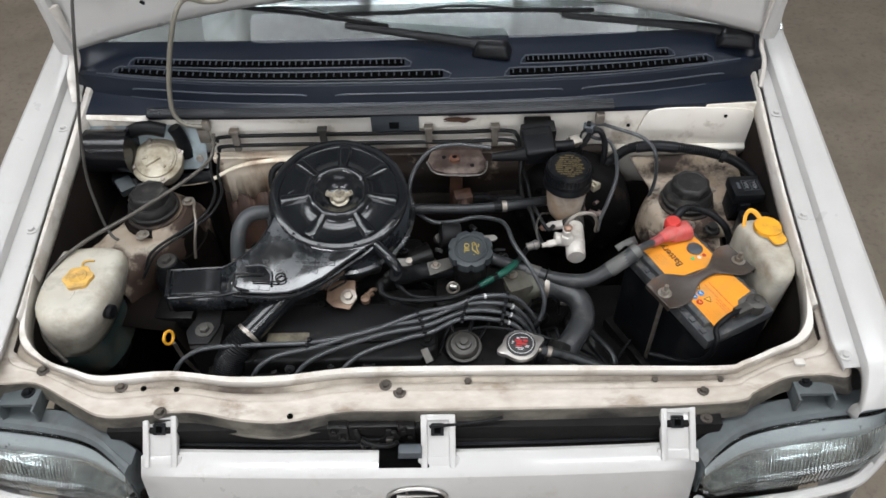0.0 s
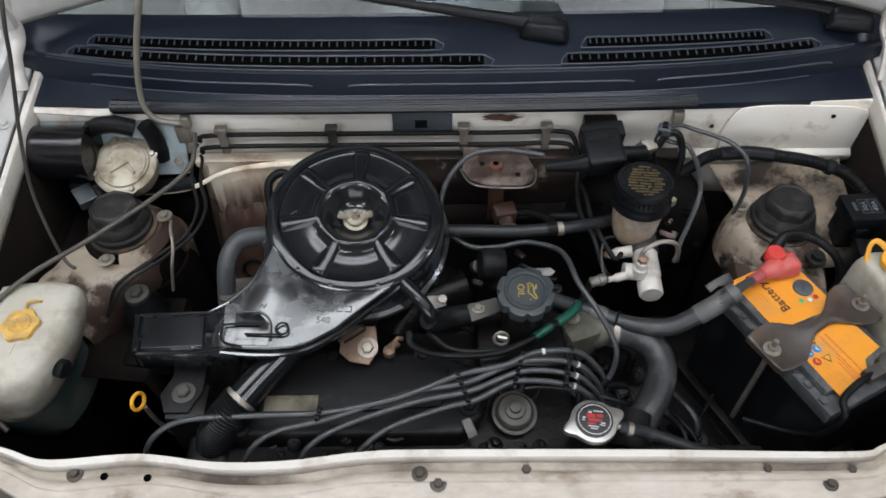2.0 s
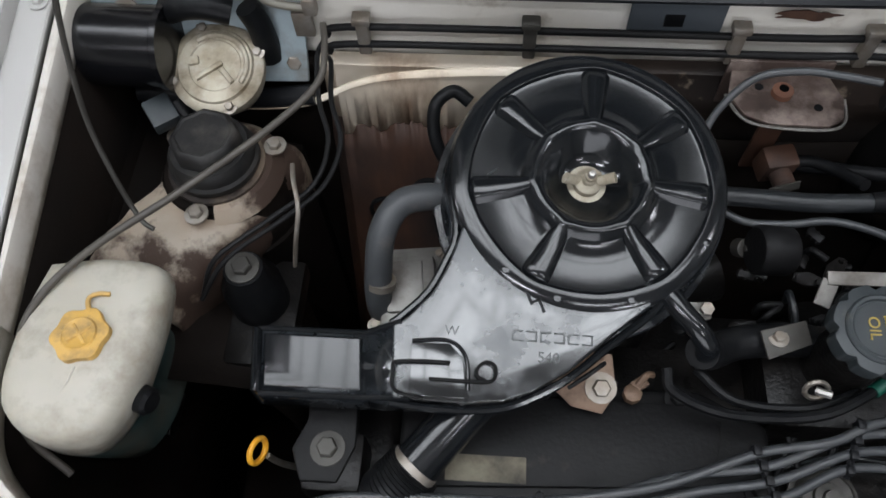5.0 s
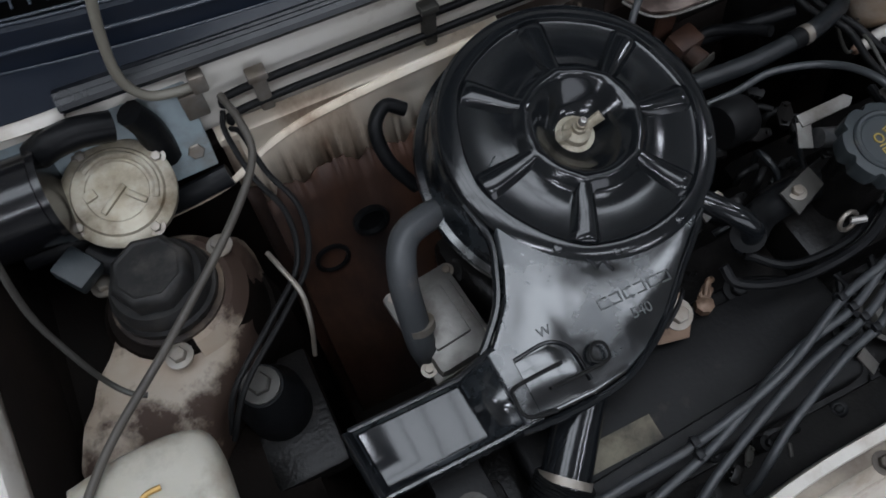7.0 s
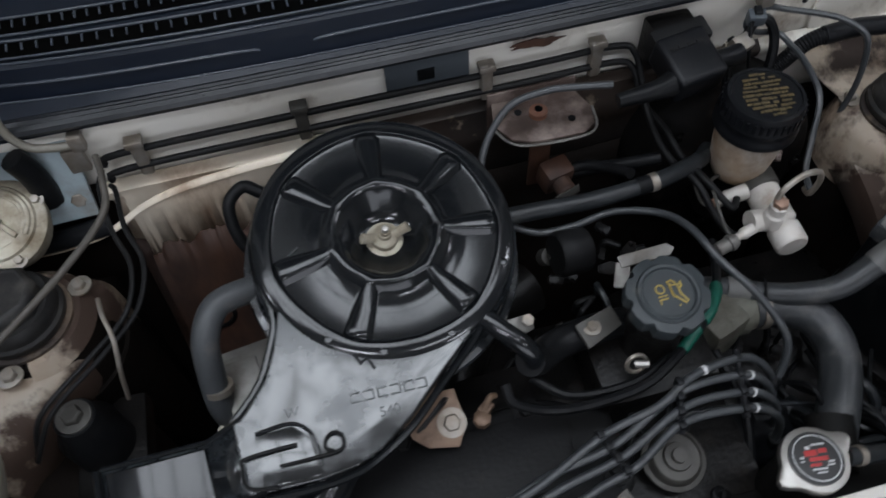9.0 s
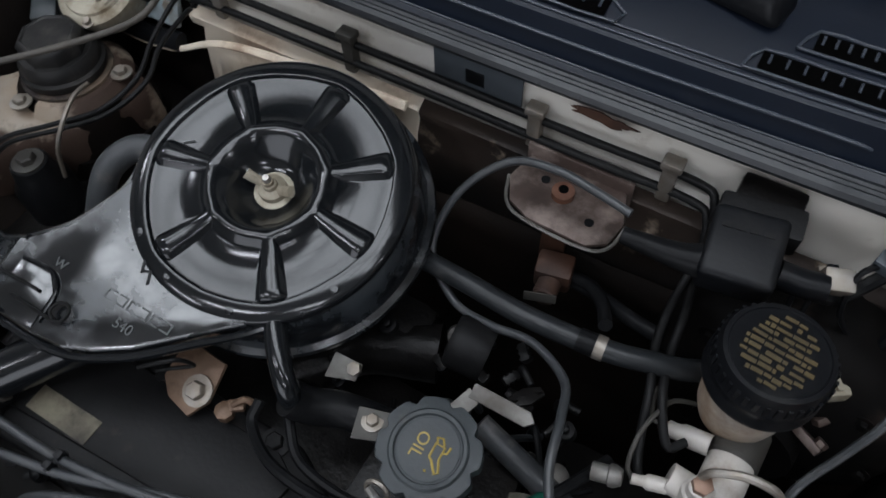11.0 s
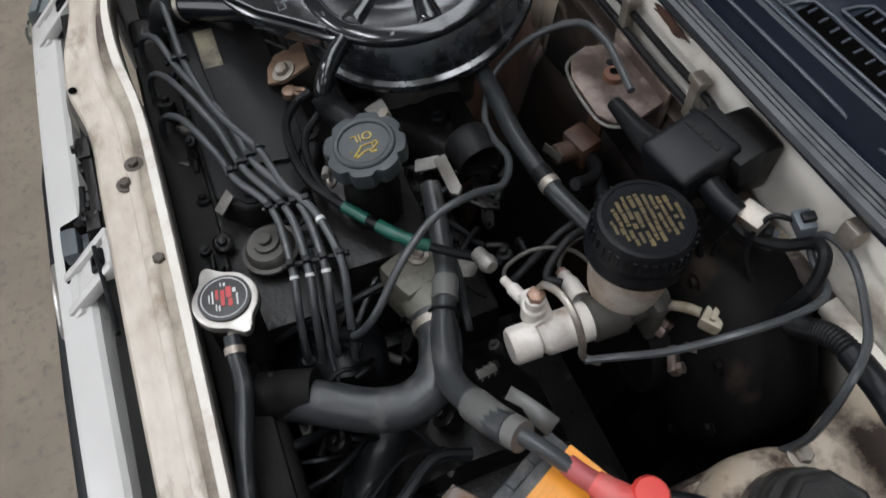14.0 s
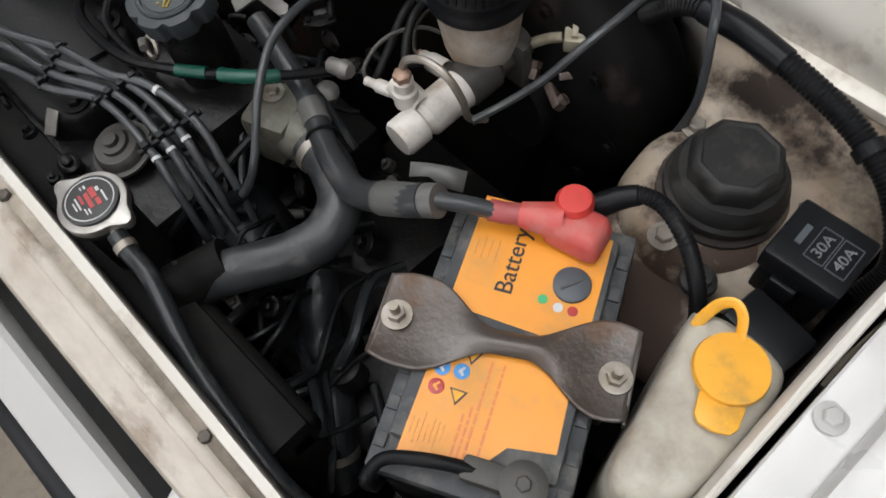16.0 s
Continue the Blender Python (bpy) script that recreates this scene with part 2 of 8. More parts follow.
ORANGE = material("orange_label", (0.74, 0.29, 0.022), 0.4, second=(0.66, 0.25, 0.025), scale=12, dirt=(0.42, 0.24, 0.08), dirt_scale=24, dirt_level=0.68, bump=0.02)
RED = material("red_rubber", (0.58, 0.045, 0.035), 0.45, second=(0.45, 0.04, 0.035), scale=30, bump=0.06)
RED_FADED = material("faded_red_sleeve", (0.33, 0.06, 0.06), 0.55, second=(0.22, 0.05, 0.05), scale=30, bump=0.1)
ALU = material("cast_aluminium", (0.24, 0.235, 0.22), 0.5, metal=0.7, second=(0.14, 0.13, 0.12), scale=30, dirt=(0.10, 0.085, 0.07), dirt_scale=24, dirt_level=0.6, bump=0.15)
ALU_WHITE = material("chalky_aluminium", (0.51, 0.487, 0.455), 0.5, metal=0.1, second=(0.45, 0.415, 0.37), scale=35, dirt=(0.24, 0.18, 0.13), dirt_scale=38, dirt_level=0.65, bump=0.14)
CHROME = material("bright_steel", (0.42, 0.41, 0.39), 0.36, metal=0.85, second=(0.28, 0.26, 0.24), scale=60, bump=0.06)
GREASE_BOLT = material("greasy_bolt", (0.10, 0.085, 0.07), 0.5, metal=0.5, second=(0.04, 0.033, 0.028), scale=70, bump=0.2)
STAINED_ALU = material("stained_aluminium", (0.15, 0.15, 0.125), 0.6, metal=0.3, second=(0.075, 0.07, 0.052), scale=34, dirt=(0.035, 0.028, 0.02), dirt_scale=40, dirt_level=0.58, bump=0.3)
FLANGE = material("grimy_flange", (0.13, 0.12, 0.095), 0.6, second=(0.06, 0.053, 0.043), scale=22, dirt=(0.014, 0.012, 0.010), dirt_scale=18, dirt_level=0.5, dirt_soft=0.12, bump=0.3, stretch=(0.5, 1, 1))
ZINC_DULL = material("dull_zinc", (0.34, 0.32, 0.29), 0.5, metal=0.75, second=(0.22, 0.18, 0.14), scale=60, bump=0.15)
ZINC = material("aged_zinc", (0.46, 0.43, 0.36), 0.5, metal=0.35, second=(0.30, 0.26, 0.18), scale=30, dirt=(0.13, 0.095, 0.055), dirt_scale=28, dirt_level=0.60, bump=0.14)
STEEL_RUST = material("rusty_brown_steel", (0.105, 0.075, 0.064), 0.40, metal=0.45, second=(0.045, 0.032, 0.027), scale=26, dirt=(0.30, 0.24, 0.21), dirt_scale=22, dirt_level=0.62, bump=0.18)
RUST = material("rust", (0.13, 0.05, 0.025), 0.8, second=(0.06, 0.028, 0.018), scale=35, bump=0.3)
COPPER = material("tarnished_copper", (0.30, 0.19, 0.14), 0.5, metal=0.5, second=(0.22, 0.14, 0.10), scale=50, bump=0.1)
PLATE_BLUE = material("blue_grey_plate", (0.30, 0.36, 0.38), 0.5, second=(0.22, 0.27, 0.29), scale=25, dirt=(0.16, 0.13, 0.10), dirt_scale=22, dirt_level=0.63, bump=0.1)
GREY_PLATE = material("dark_grey_plate", (0.045, 0.053, 0.062), 0.5, second=(0.06, 0.07, 0.08), scale=12, bump=0.06)
CAP_GREY = material("cap_grey_plastic", (0.023, 0.028, 0.031), 0.42, second=(0.036, 0.043, 0.046), scale=30, dirt=(0.07, 0.07, 0.065), dirt_scale=45, dirt_level=0.68, dirt_soft=0.06, bump=0.1, spec=0.35)
POT_GREY = material("dull_pot_grey", (0.075, 0.072, 0.064), 0.55, metal=0.4, second=(0.045, 0.042, 0.038), scale=40, bump=0.12)
GREEN = material("green_tape", (0.006, 0.085, 0.055), 0.4, second=(0.006, 0.05, 0.036), scale=60, bump=0.05)
TAN_HOSE = material("tan_vinyl_hose", (0.19, 0.178, 0.14), 0.4, second=(0.13, 0.12, 0.10), scale=15, bump=0.04)
CABLE_GREY = material("grimy_cable_sheath", (0.075, 0.066, 0.054), 0.55, second=(0.045, 0.040, 0.034), scale=25, bump=0.08)
STICKER = material("faded_sticker", (0.17, 0.15, 0.10), 0.6, second=(0.10, 0.088, 0.06), scale=40, dirt=(0.03, 0.025, 0.02), dirt_scale=30, dirt_level=0.54, bump=0.05)
INK_BLACK = material("black_ink", (0.02, 0.02, 0.02), 0.5, bump=0)
INK_GOLD = material("gold_ink", (0.42, 0.31, 0.06), 0.5, second=(0.28, 0.20, 0.04), scale=100, bump=0)
INK_FADED = material("faded_white_ink", (0.19, 0.20, 0.21), 0.6, second=(0.08, 0.085, 0.09), scale=90, bump=0)
INK_WHITE = material("white_ink", (0.55, 0.55, 0.55), 0.5, bump=0)
INK_BLUE = material("blue_ink", (0.02, 0.20, 0.50), 0.4, bump=0)
INK_RED = material("red_ink", (0.42, 0.022, 0.022), 0.4, second=(0.30, 0.02, 0.02), scale=120, bump=0)
FAINT_PRINT = material("faint_label_ink", (0.58, 0.24, 0.03), 0.45, second=(0.52, 0.22, 0.03), scale=80, bump=0)
RED_PRINT = material("orange_red_ink", (0.62, 0.15, 0.03), 0.4, second=(0.55, 0.17, 0.03), scale=80, bump=0)
INK_GREEN = material("green_ink", (0.05, 0.40, 0.15), 0.4, bump=0)
INK_DUST = material("emboss_edge", (0.06, 0.065, 0.066), 0.35, bump=0.0)
LAMP_GREY = material("lamp_housing_grey", (0.058, 0.070, 0.074), 0.5, second=(0.078, 0.091, 0.095), scale=12, dirt=(0.05, 0.045, 0.04), dirt_scale=20, dirt_level=0.66, bump=0.05)
REFLECTOR = material("lamp_reflector", (0.50, 0.53, 0.52), 0.2, metal=0.9, second=(0.22, 0.24, 0.23), scale=55, bump=0)
CONCRETE = material("workshop_concrete", (0.20, 0.168, 0.127), 0.75, second=(0.135, 0.112, 0.084), scale=5, dirt=(0.12, 0.10, 0.082), dirt_scale=45, dirt_level=0.60, dirt_soft=0.08, grain=150, bump=0.5)
WALLS = material("workshop_wall", (0.56, 0.55, 0.53), 0.8, second=(0.48, 0.475, 0.46), scale=1.5, grain=40, bump=0.1)
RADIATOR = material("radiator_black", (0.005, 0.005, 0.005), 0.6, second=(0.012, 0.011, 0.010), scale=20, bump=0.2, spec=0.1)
TOWER_SIDE = material("grimy_tower_side", (0.26, 0.20, 0.14), 0.6, second=(0.10, 0.065, 0.042), scale=14, dirt=(0.014, 0.009, 0.007), dirt_scale=10, dirt_level=0.46, dirt_soft=0.10, bump=0.12)
DARK_BROWN = material("dark_brown_panel", (0.040, 0.026, 0.018), 0.65, second=(0.009, 0.006, 0.005), scale=9, dirt=(0.34, 0.27, 0.20), dirt_scale=11, dirt_level=0.64, dirt_soft=0.05, bump=0.15)
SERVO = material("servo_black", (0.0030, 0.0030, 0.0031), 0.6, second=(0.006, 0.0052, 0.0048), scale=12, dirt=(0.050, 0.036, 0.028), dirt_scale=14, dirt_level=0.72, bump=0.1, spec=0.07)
LAMP_TRIM = material("lamp_trim", (0.42, 0.44, 0.44), 0.3, metal=0.6, second=(0.33, 0.35, 0.35), scale=25, bump=0)
CLAMP = material("worn_clamp_steel", (0.115, 0.105, 0.098), 0.36, metal=0.35, second=(0.050, 0.036, 0.028), scale=11, amount=0.35, dirt=(0.115, 0.058, 0.028), dirt_scale=13, dirt_level=0.56, dirt_soft=0.08, bump=0.25)
BAT_TOP = material("dusty_battery_plastic", (0.035, 0.038, 0.042), 0.55, second=(0.06, 0.063, 0.066), scale=16, dirt=(0.14, 0.135, 0.125), dirt_scale=30, dirt_level=0.585, dirt_soft=0.08, bump=0.12, spec=0.3)
RED_PINK = material("faded_red_rubber", (0.50, 0.075, 0.065), 0.5, second=(0.38, 0.055, 0.05), scale=30, amount=0.35, dirt=(0.42, 0.17, 0.15), dirt_scale=45, dirt_level=0.62, bump=0.12)
INK_BROWN = material("worn_gold_ink", (0.100, 0.072, 0.026), 0.55, second=(0.05, 0.038, 0.016), scale=90, bump=0)
# Paler than the cowl: highlights on its edges put into the colour.
COWL_LIT_EDGE = material("cowl_lit_edge", (0.05, 0.06, 0.075), 0.35, second=(0.03, 0.036, 0.05), scale=20, bump=0.05)
VOID = material("deep_black", (0.001, 0.001, 0.001), 0.9, second=(0.002, 0.002, 0.002), bump=0, spec=0.02)
DRUM = material("drum_enamel", (0.003, 0.0033, 0.004), 0.2, second=(0.005, 0.005, 0.006), scale=12, bump=0.02, spec=0.45)
BROWN_STAIN = material("brown_stained_paint", (0.13, 0.058, 0.031), 0.6, second=(0.045, 0.019, 0.011), scale=9, dirt=(0.010, 0.006, 0.005), dirt_scale=8, dirt_level=0.50, dirt_soft=0.14, bump=0.1, stretch=(1, 1, 0.3))
SEAL = material("seal_rubber", (0.007, 0.008, 0.010), 0.3, second=(0.013, 0.015, 0.018), scale=14, dirt=(0.035, 0.037, 0.04), dirt_scale=24, dirt_level=0.66, bump=0.05, spec=0.4)
SNOUT_BLACK = material("stained_black_enamel", (0.005, 0.006, 0.007), 0.14, second=(0.009, 0.010, 0.0115), scale=10, dirt=(0.026, 0.031, 0.036), dirt_scale=15, dirt_level=0.53, dirt_soft=0.08, rough_dirt=0.42, coat=0.15, bump=0.02, spec=1.0)
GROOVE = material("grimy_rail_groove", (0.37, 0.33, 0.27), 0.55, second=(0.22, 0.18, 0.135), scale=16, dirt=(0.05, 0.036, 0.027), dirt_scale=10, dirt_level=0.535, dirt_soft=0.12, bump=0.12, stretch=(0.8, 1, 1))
OCHRE_STEEL = material("ochre_stained_steel", (0.19, 0.125, 0.085), 0.45, metal=0.35, second=(0.13, 0.08, 0.05), scale=30, dirt=(0.05, 0.03, 0.02), dirt_scale=30, dirt_level=0.60, bump=0.18)
FELT = material("dark_felt", (0.012, 0.012, 0.013), 0.95, second=(0.02, 0.02, 0.02), scale=30, grain=300, bump=0.6, spec=0.05)
TOWER_SHELF = material("grimy_shelf_paint", (0.36, 0.31, 0.245), 0.55, second=(0.17, 0.115, 0.075), scale=13, dirt=(0.022, 0.013, 0.009), dirt_scale=12, dirt_level=0.50, dirt_soft=0.06, bump=0.16)

GLASS = bpy.data.materials.new("windscreen_glass")
GLASS.use_nodes = True
_b = GLASS.node_tree.nodes["Principled BSDF"]
_b.inputs["Base Color"].default_value, _b.inputs["Roughness"].default_value = (0.45, 0.52, 0.52, 1), 0.02
_b.inputs["Transmission Weight"].default_value, _b.inputs["IOR"].default_value = 1.0, 1.52
LENS = bpy.data.materials.new("clear_lens_glass")
LENS.use_nodes = True
_b = LENS.node_tree.nodes["Principled BSDF"]
_b.inputs["Transmission Weight"].default_value, _b.inputs["Roughness"].default_value, _b.inputs["IOR"].default_value = 1.0, 0.06, 1.45
_b.inputs["Base Color"].default_value = (0.88, 0.92, 0.92, 1)
GLOW = bpy.data.materials.new("lamp_diffuser")
GLOW.use_nodes = True
_b = GLOW.node_tree.nodes["Principled BSDF"]
_b.inputs["Emission Color"].default_value, _b.inputs["Emission Strength"].default_value = (0.98, 0.99, 1.0, 1), 6.0

SKY_PANE = bpy.data.materials.new("translucent_roof_panel")
SKY_PANE.use_nodes = True
_b = SKY_PANE.node_tree.nodes["Principled BSDF"]
_b.inputs["Emission Color"].default_value, _b.inputs["Emission Strength"].default_value = (0.95, 0.975, 1.0, 1), 9.8
# ---- the workshop ----
def steps(a, b, n):
    return [a + (b - a) * k / n for k in range(n + 1)]



solo("floor", block(14, 14, 0.1, pose(0, 1.5, -0.1), 0), CONCRETE, "stained brown-grey concrete workshop floor", "floor", kind="structure")
solo("wall_north", block(14, 0.15, 4.2, pose(0, 8.5, 0), 0), WALLS, "plain painted workshop wall", "wall", kind="structure")
solo("wall_east", block(0.15, 13.85, 4.2, pose(7, 1.5, 0), 0), WALLS, "plain painted workshop wall", "wall", kind="structure")
solo("wall_west", block(0.15, 13.85, 4.2, pose(-7, 1.5, 0), 0), WALLS, "plain painted workshop wall", "wall", kind="structure")
_w = [block(4.4, 0.15, 4.2, pose(-4.7, -5.5, 0), 0), block(4.4, 0.15, 4.2, pose(4.7, -5.5, 0), 0), block(5.0, 0.15, 0.9, pose(0, -5.5, 3.3), 0)]
solo("wall_south", merge(*_w), WALLS, "unseen painted workshop wall with an added wide doorway", "wall", kind="structure")
solo("ceiling", block(14, 14, 0.1, pose(0, 1.5, 4.2), 0), WALLS, "plain light workshop ceiling", "ceiling", kind="structure")


# Unseen ceiling lights, added to lift the light on bay and floor.
def fill_ceiling_light(x, y, watts):
    lamp = thing("fill_ceiling_light", (x, y, 4.2), "unseen long white ceiling light, added as fill", "ceiling light", "workshop ceiling lights")
    part("housing", block(1.3, 0.34, 0.05, pose(x, y, 4.15), 0.006), PAINT, lamp)
    part("diffuser", block(1.2, 0.26, 0.03, pose(x, y, 4.12), 0.004), GLOW, lamp, "glowing white diffuser")
    area("ceiling_fill_lamp", (x, y, 4.1), (x, y, 0), 1.2, 0.26, watts, (0.95, 0.955, 1.0))


for _x, _y in ((-4.6, 0.6), (4.2, 0.6), (-2.6, -2.6), (2.6, -2.6), (0.2, 5.5)):
    fill_ceiling_light(_x, _y, 44)
for _x, _w in ((-1.0, 44), (1.1, 18)):
    fill_ceiling_light(_x, -1.3, _w)

SKY = thing("roof_light", (-0.55, 0.70, 4.2), "large translucent daylight panels in the workshop roof", "roof light")
for _x in steps(-3.505, 2.405, 6):
    part("frame", block(0.07, 3.15, 0.05, pose(_x, 1.625, 4.15), 0.006) if -0.6 < _x < 0.6 else block(0.07, 1.35, 0.05, pose(_x, 0.73, 4.15), 0.006), PAINT, SKY)
for _y in (0.70, 1.40):
    part("frame", block(5.84, 0.07, 0.045, pose(-0.55, _y, 4.15), 0.006), PAINT, SKY)
for _x, _y, _w in ((-0.0575, 3.20, 0.90), (-0.0575, 2.525, 0.90), (-0.55, 0.055, 5.84)):
    part("frame", block(_w, 0.07, 0.045, pose(_x, _y, 4.15), 0.006), PAINT, SKY)
for k in range(6):
    for _y, _d in ((0.375, 0.57), (1.05, 0.62), (2.86, 0.60))[(1, 0, 0, 0, 0, 0)[k]:(2, 2, 2, 3, 2, 1)[k]]:
        part("pane", block(0.90, _d, 0.01, pose(-3.0125 + 0.985 * k, _y, 4.17), 0.002), SKY_PANE, SKY, "glowing translucent pane")

# ---- the car's body ----
CAR = thing("car", (-0.07, 0.9, 0.0), "old white hatchback with its bonnet open, dirty engine bay", "car")
MID = -0.07


def zf(y):
    """The height of the bonnet line at y."""
    return 0.812 + 0.19 * (y - 0.62)


# the front rail and its corners, lip and outer edge at each station
STATIONS = [((-0.673, 0.78), (-0.695, 0.78)), ((-0.671, 0.715), (-0.702, 0.67)), ((-0.660, 0.672), (-0.700, 0.606)), ((-0.622, 0.637), (-0.638, 0.606)),
            ((-0.575, 0.620), (-0.572, 0.573)), ((-0.530, 0.609), (-0.512, 0.549)), ((-0.43, 0.615), (-0.40, 0.556)), ((-0.34, 0.605), (-0.316, 0.541)),
            ((-0.257, 0.606), (-0.25, 0.538)), ((-0.175, 0.615), (-0.172, 0.553)), ((-0.09, 0.617), (-0.076, 0.553)), ((0.15, 0.615), (0.15, 0.554)),
            ((0.375, 0.611), (0.386, 0.560)), ((0.415, 0.618), (0.430, 0.576)), ((0.460, 0.636), (0.482, 0.598)), ((0.500, 0.653), (0.532, 0.600)), ((0.522, 0.680), (0.570, 0.600)), ((0.531, 0.72), (0.566, 0.70)), ((0.535, 0.78), (0.560, 0.78))]
RAIL_PROFILE = [(-0.03, -0.030), (-0.03, -0.003), (-0.015, 0.0005), (0.12, 0.0), (0.135, -0.002), (0.145, -0.0125), (0.175, -0.0135), (0.31, -0.0130), (0.44, -0.0125), (0.49, -0.0125), (0.515, -0.0150), (0.56, -0.0160), (0.93, -0.0175), (0.985, -0.020), (1.0, -0.024), (1.09, -0.046), (1.14, -0.048)]


def rail_section(lip, outer, profile):
    w = max(0.0, min(1.0, (0.78 - lip[1]) / 0.14))
    z = zf(lip[1]) - 0.015 * w
    lip, outer = Vector(lip) + Vector((0, 0.008 * w)), Vector(outer) + Vector((0, 0.0115 * w))
    return [(*(lip + (outer - lip) * s), z + dz - 0.005 * w * s) for s, dz in profile]


_l = catmull([(*a, 0) for a, b in STATIONS], 5)
_o = catmull([(*b, 0) for a, b in STATIONS], 5)
RAIL = part("front_rail", sweep([rail_section(a.xy, b.xy, RAIL_PROFILE[7:-3]) for a, b in zip(_l, _o)]), PAINT_RAIL, CAR, "dirty cream radiator support rail", thick=0.0015, smooth=25)
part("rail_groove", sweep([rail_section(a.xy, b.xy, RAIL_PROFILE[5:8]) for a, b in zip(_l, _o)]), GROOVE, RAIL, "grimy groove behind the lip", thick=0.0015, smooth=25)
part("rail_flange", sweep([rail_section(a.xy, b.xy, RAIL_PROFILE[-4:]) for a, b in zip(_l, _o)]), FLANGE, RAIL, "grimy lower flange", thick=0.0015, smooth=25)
part("rail_lip", sweep([rail_section(a.xy, b.xy, RAIL_PROFILE[:6]) for a, b in zip(_l, _o)]), PAINT_BAY, RAIL, "cream sealing lip", thick=0.0015, smooth=25)


def along(line, y):
    """x at y on a line of (y, x) points."""
    for (y0, x0), (y1, x1) in zip(line, line[1:]):
        if y <= y1:
            return x0 + (x1 - x0) * (y - y0) / (y1 - y0)
    return line[-1][1]


GAP_R = [(0.5, 0.540), (0.65, 0.541), (0.89, 0.545), (1.005, 0.549), (1.11, 0.556), (1.5, 0.575)]
GAP_L = [(0.5, -0.680), (0.72, -0.680), (0.87, -0.685), (0.98, -0.688), (1.11, -0.692), (1.5, -0.70)]
LIP_R, LIP_L = [(0.5, 0.534), (0.9, 0.536), (1.01, 0.541), (1.2, 0.550)], [(0.5, -0.672), (0.96, -0.676), (1.2, -0.680)]
CREASE_R, CREASE_L = [(0.5, 0.570), (0.87, 0.5755), (1.5, 0.582)], [(0.5, -0.721), (0.9, -0.722), (1.5, -0.726)]
OUTER_R, OUTER_L = [(0.5, 0.626), (0.86, 0.623), (1.5, 0.615)], [(0.5, -0.776), (1.0, -0.776), (1.5, -0.762)]


def sill(y):
    """The lower edge of the body, raised over the wheels."""
    edge = 0.24
    for axle in (0.86, 3.12):
        if abs(y - axle) < 0.295:
            edge = max(edge, 0.27 + math.sqrt(0.295 ** 2 - (y - axle) ** 2))
    return edge


def body_side(side, gap, lip, crease, outer):
    """The bay's own flange, the bolted wing flange behind a dark gap, and the wing's top and side."""
    s, secs = side, []
    for k in range(13):
        y = 0.705 + 0.495 * k / 12
        g, e, z = along(gap, y) - 0.0022 * s, along(lip, y), zf(y)
        secs.append([(e - 0.001 * s, y, z - 0.030), (e - 0.002 * s, y, z - 0.020), (e - 0.001 * s, y, z - 0.003), (e + 0.001 * s, y, z + 0.0012), (e + 0.003 * s, y, z + 0.002), (g - 0.001 * s, y, z + 0.0015), (g, y, z), (g, y, z - 0.03)])
    part("inner_flange", sweep(secs), PAINT_BAY, CAR, "dirty white inner flange", thick=0.0012, smooth=25)
    secs = []
    for k in range(15):
        y = 0.602 + 0.60 * k / 14
        g, c, z = along(gap, y) + 0.0018 * s, along(crease, y), zf(y)
        g += 0.006 * s * max(0.0, 1 - k)
        secs.append([(g, y, z - 0.006), (g, y, z + 0.002), (g + 0.0015 * s, y, z + 0.0035), (c - 0.004 * s, y, z + 0.0045), (c + 0.004 * s, y, z + 0.006)])
    wing = part("wing", sweep(secs), PAINT, CAR, "clean white painted front wing", thick=0.0012, smooth=25)
    secs = []
    for y in (0.556, 0.560, 0.566, 0.573, 0.581, 0.59, 0.60, 0.63, 0.66, 0.72, 0.78, 0.85, 0.92, 1.0, 1.06, 1.10, 1.13, 1.15, 1.18, 1.24, 1.35, 1.5):
        c, o, z = along(crease, y), along(outer, y), zf(y) - 26.0 * max(0.0, 0.60 - y) ** 2
        secs.append([(c - 0.001 * s, y, z - (0.03 if y > 0.61 else 0.002)), (c - 0.001 * s, y, z + 0.006), (c, y, z + 0.016), (c + 0.002 * s, y, z + 0.0205), (c + 0.007 * s, y, z + 0.0235), ((c + o) / 2, y, z + 0.028), (o - 0.006 * s, y, z + 0.028), (o, y, z + 0.0245), (o + 0.009 * s, y, z + 0.006), (o + 0.022 * s, y, z - 0.08), (o + 0.035 * s, y, (z - 0.08 + sill(y)) / 2), (o + 0.040 * s, y, sill(y)), (o + 0.020 * s, y, sill(y) - 0.004)])
    nose = [(x - 0.004 * s, y + 0.016, z - 0.007) for x, y, z in secs[0]]
    part("wing_top", sweep([nose] + secs), PAINT, wing, thick=0.0015, smooth=25)
    for y in (0.620, 0.86, 1.075):
        bolt((along(gap, y) + 0.013 * s, y, zf(y) + 0.004), 0.0055, wing, material=PAINT)


body_side(1, GAP_R, LIP_R, CREASE_R, OUTER_R)
body_side(-1, GAP_L, LIP_L, CREASE_L, OUTER_L)

# inner aprons, floor of the bay; shade is put into their near-black
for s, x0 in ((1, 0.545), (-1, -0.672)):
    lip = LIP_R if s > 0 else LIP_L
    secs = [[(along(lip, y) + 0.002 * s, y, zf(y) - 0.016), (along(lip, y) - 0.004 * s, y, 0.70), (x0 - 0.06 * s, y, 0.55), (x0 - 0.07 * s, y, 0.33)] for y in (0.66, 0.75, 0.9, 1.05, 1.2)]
    part("apron", sweep(secs), SHADE_BLACK, CAR, "oily inner apron, bay shade put into its black", thick=0.002)
part("undertray", block(1.3, 0.75, 0.02, pose(MID, 0.88, 0.30), 0.003), SHADE_BLACK, CAR)
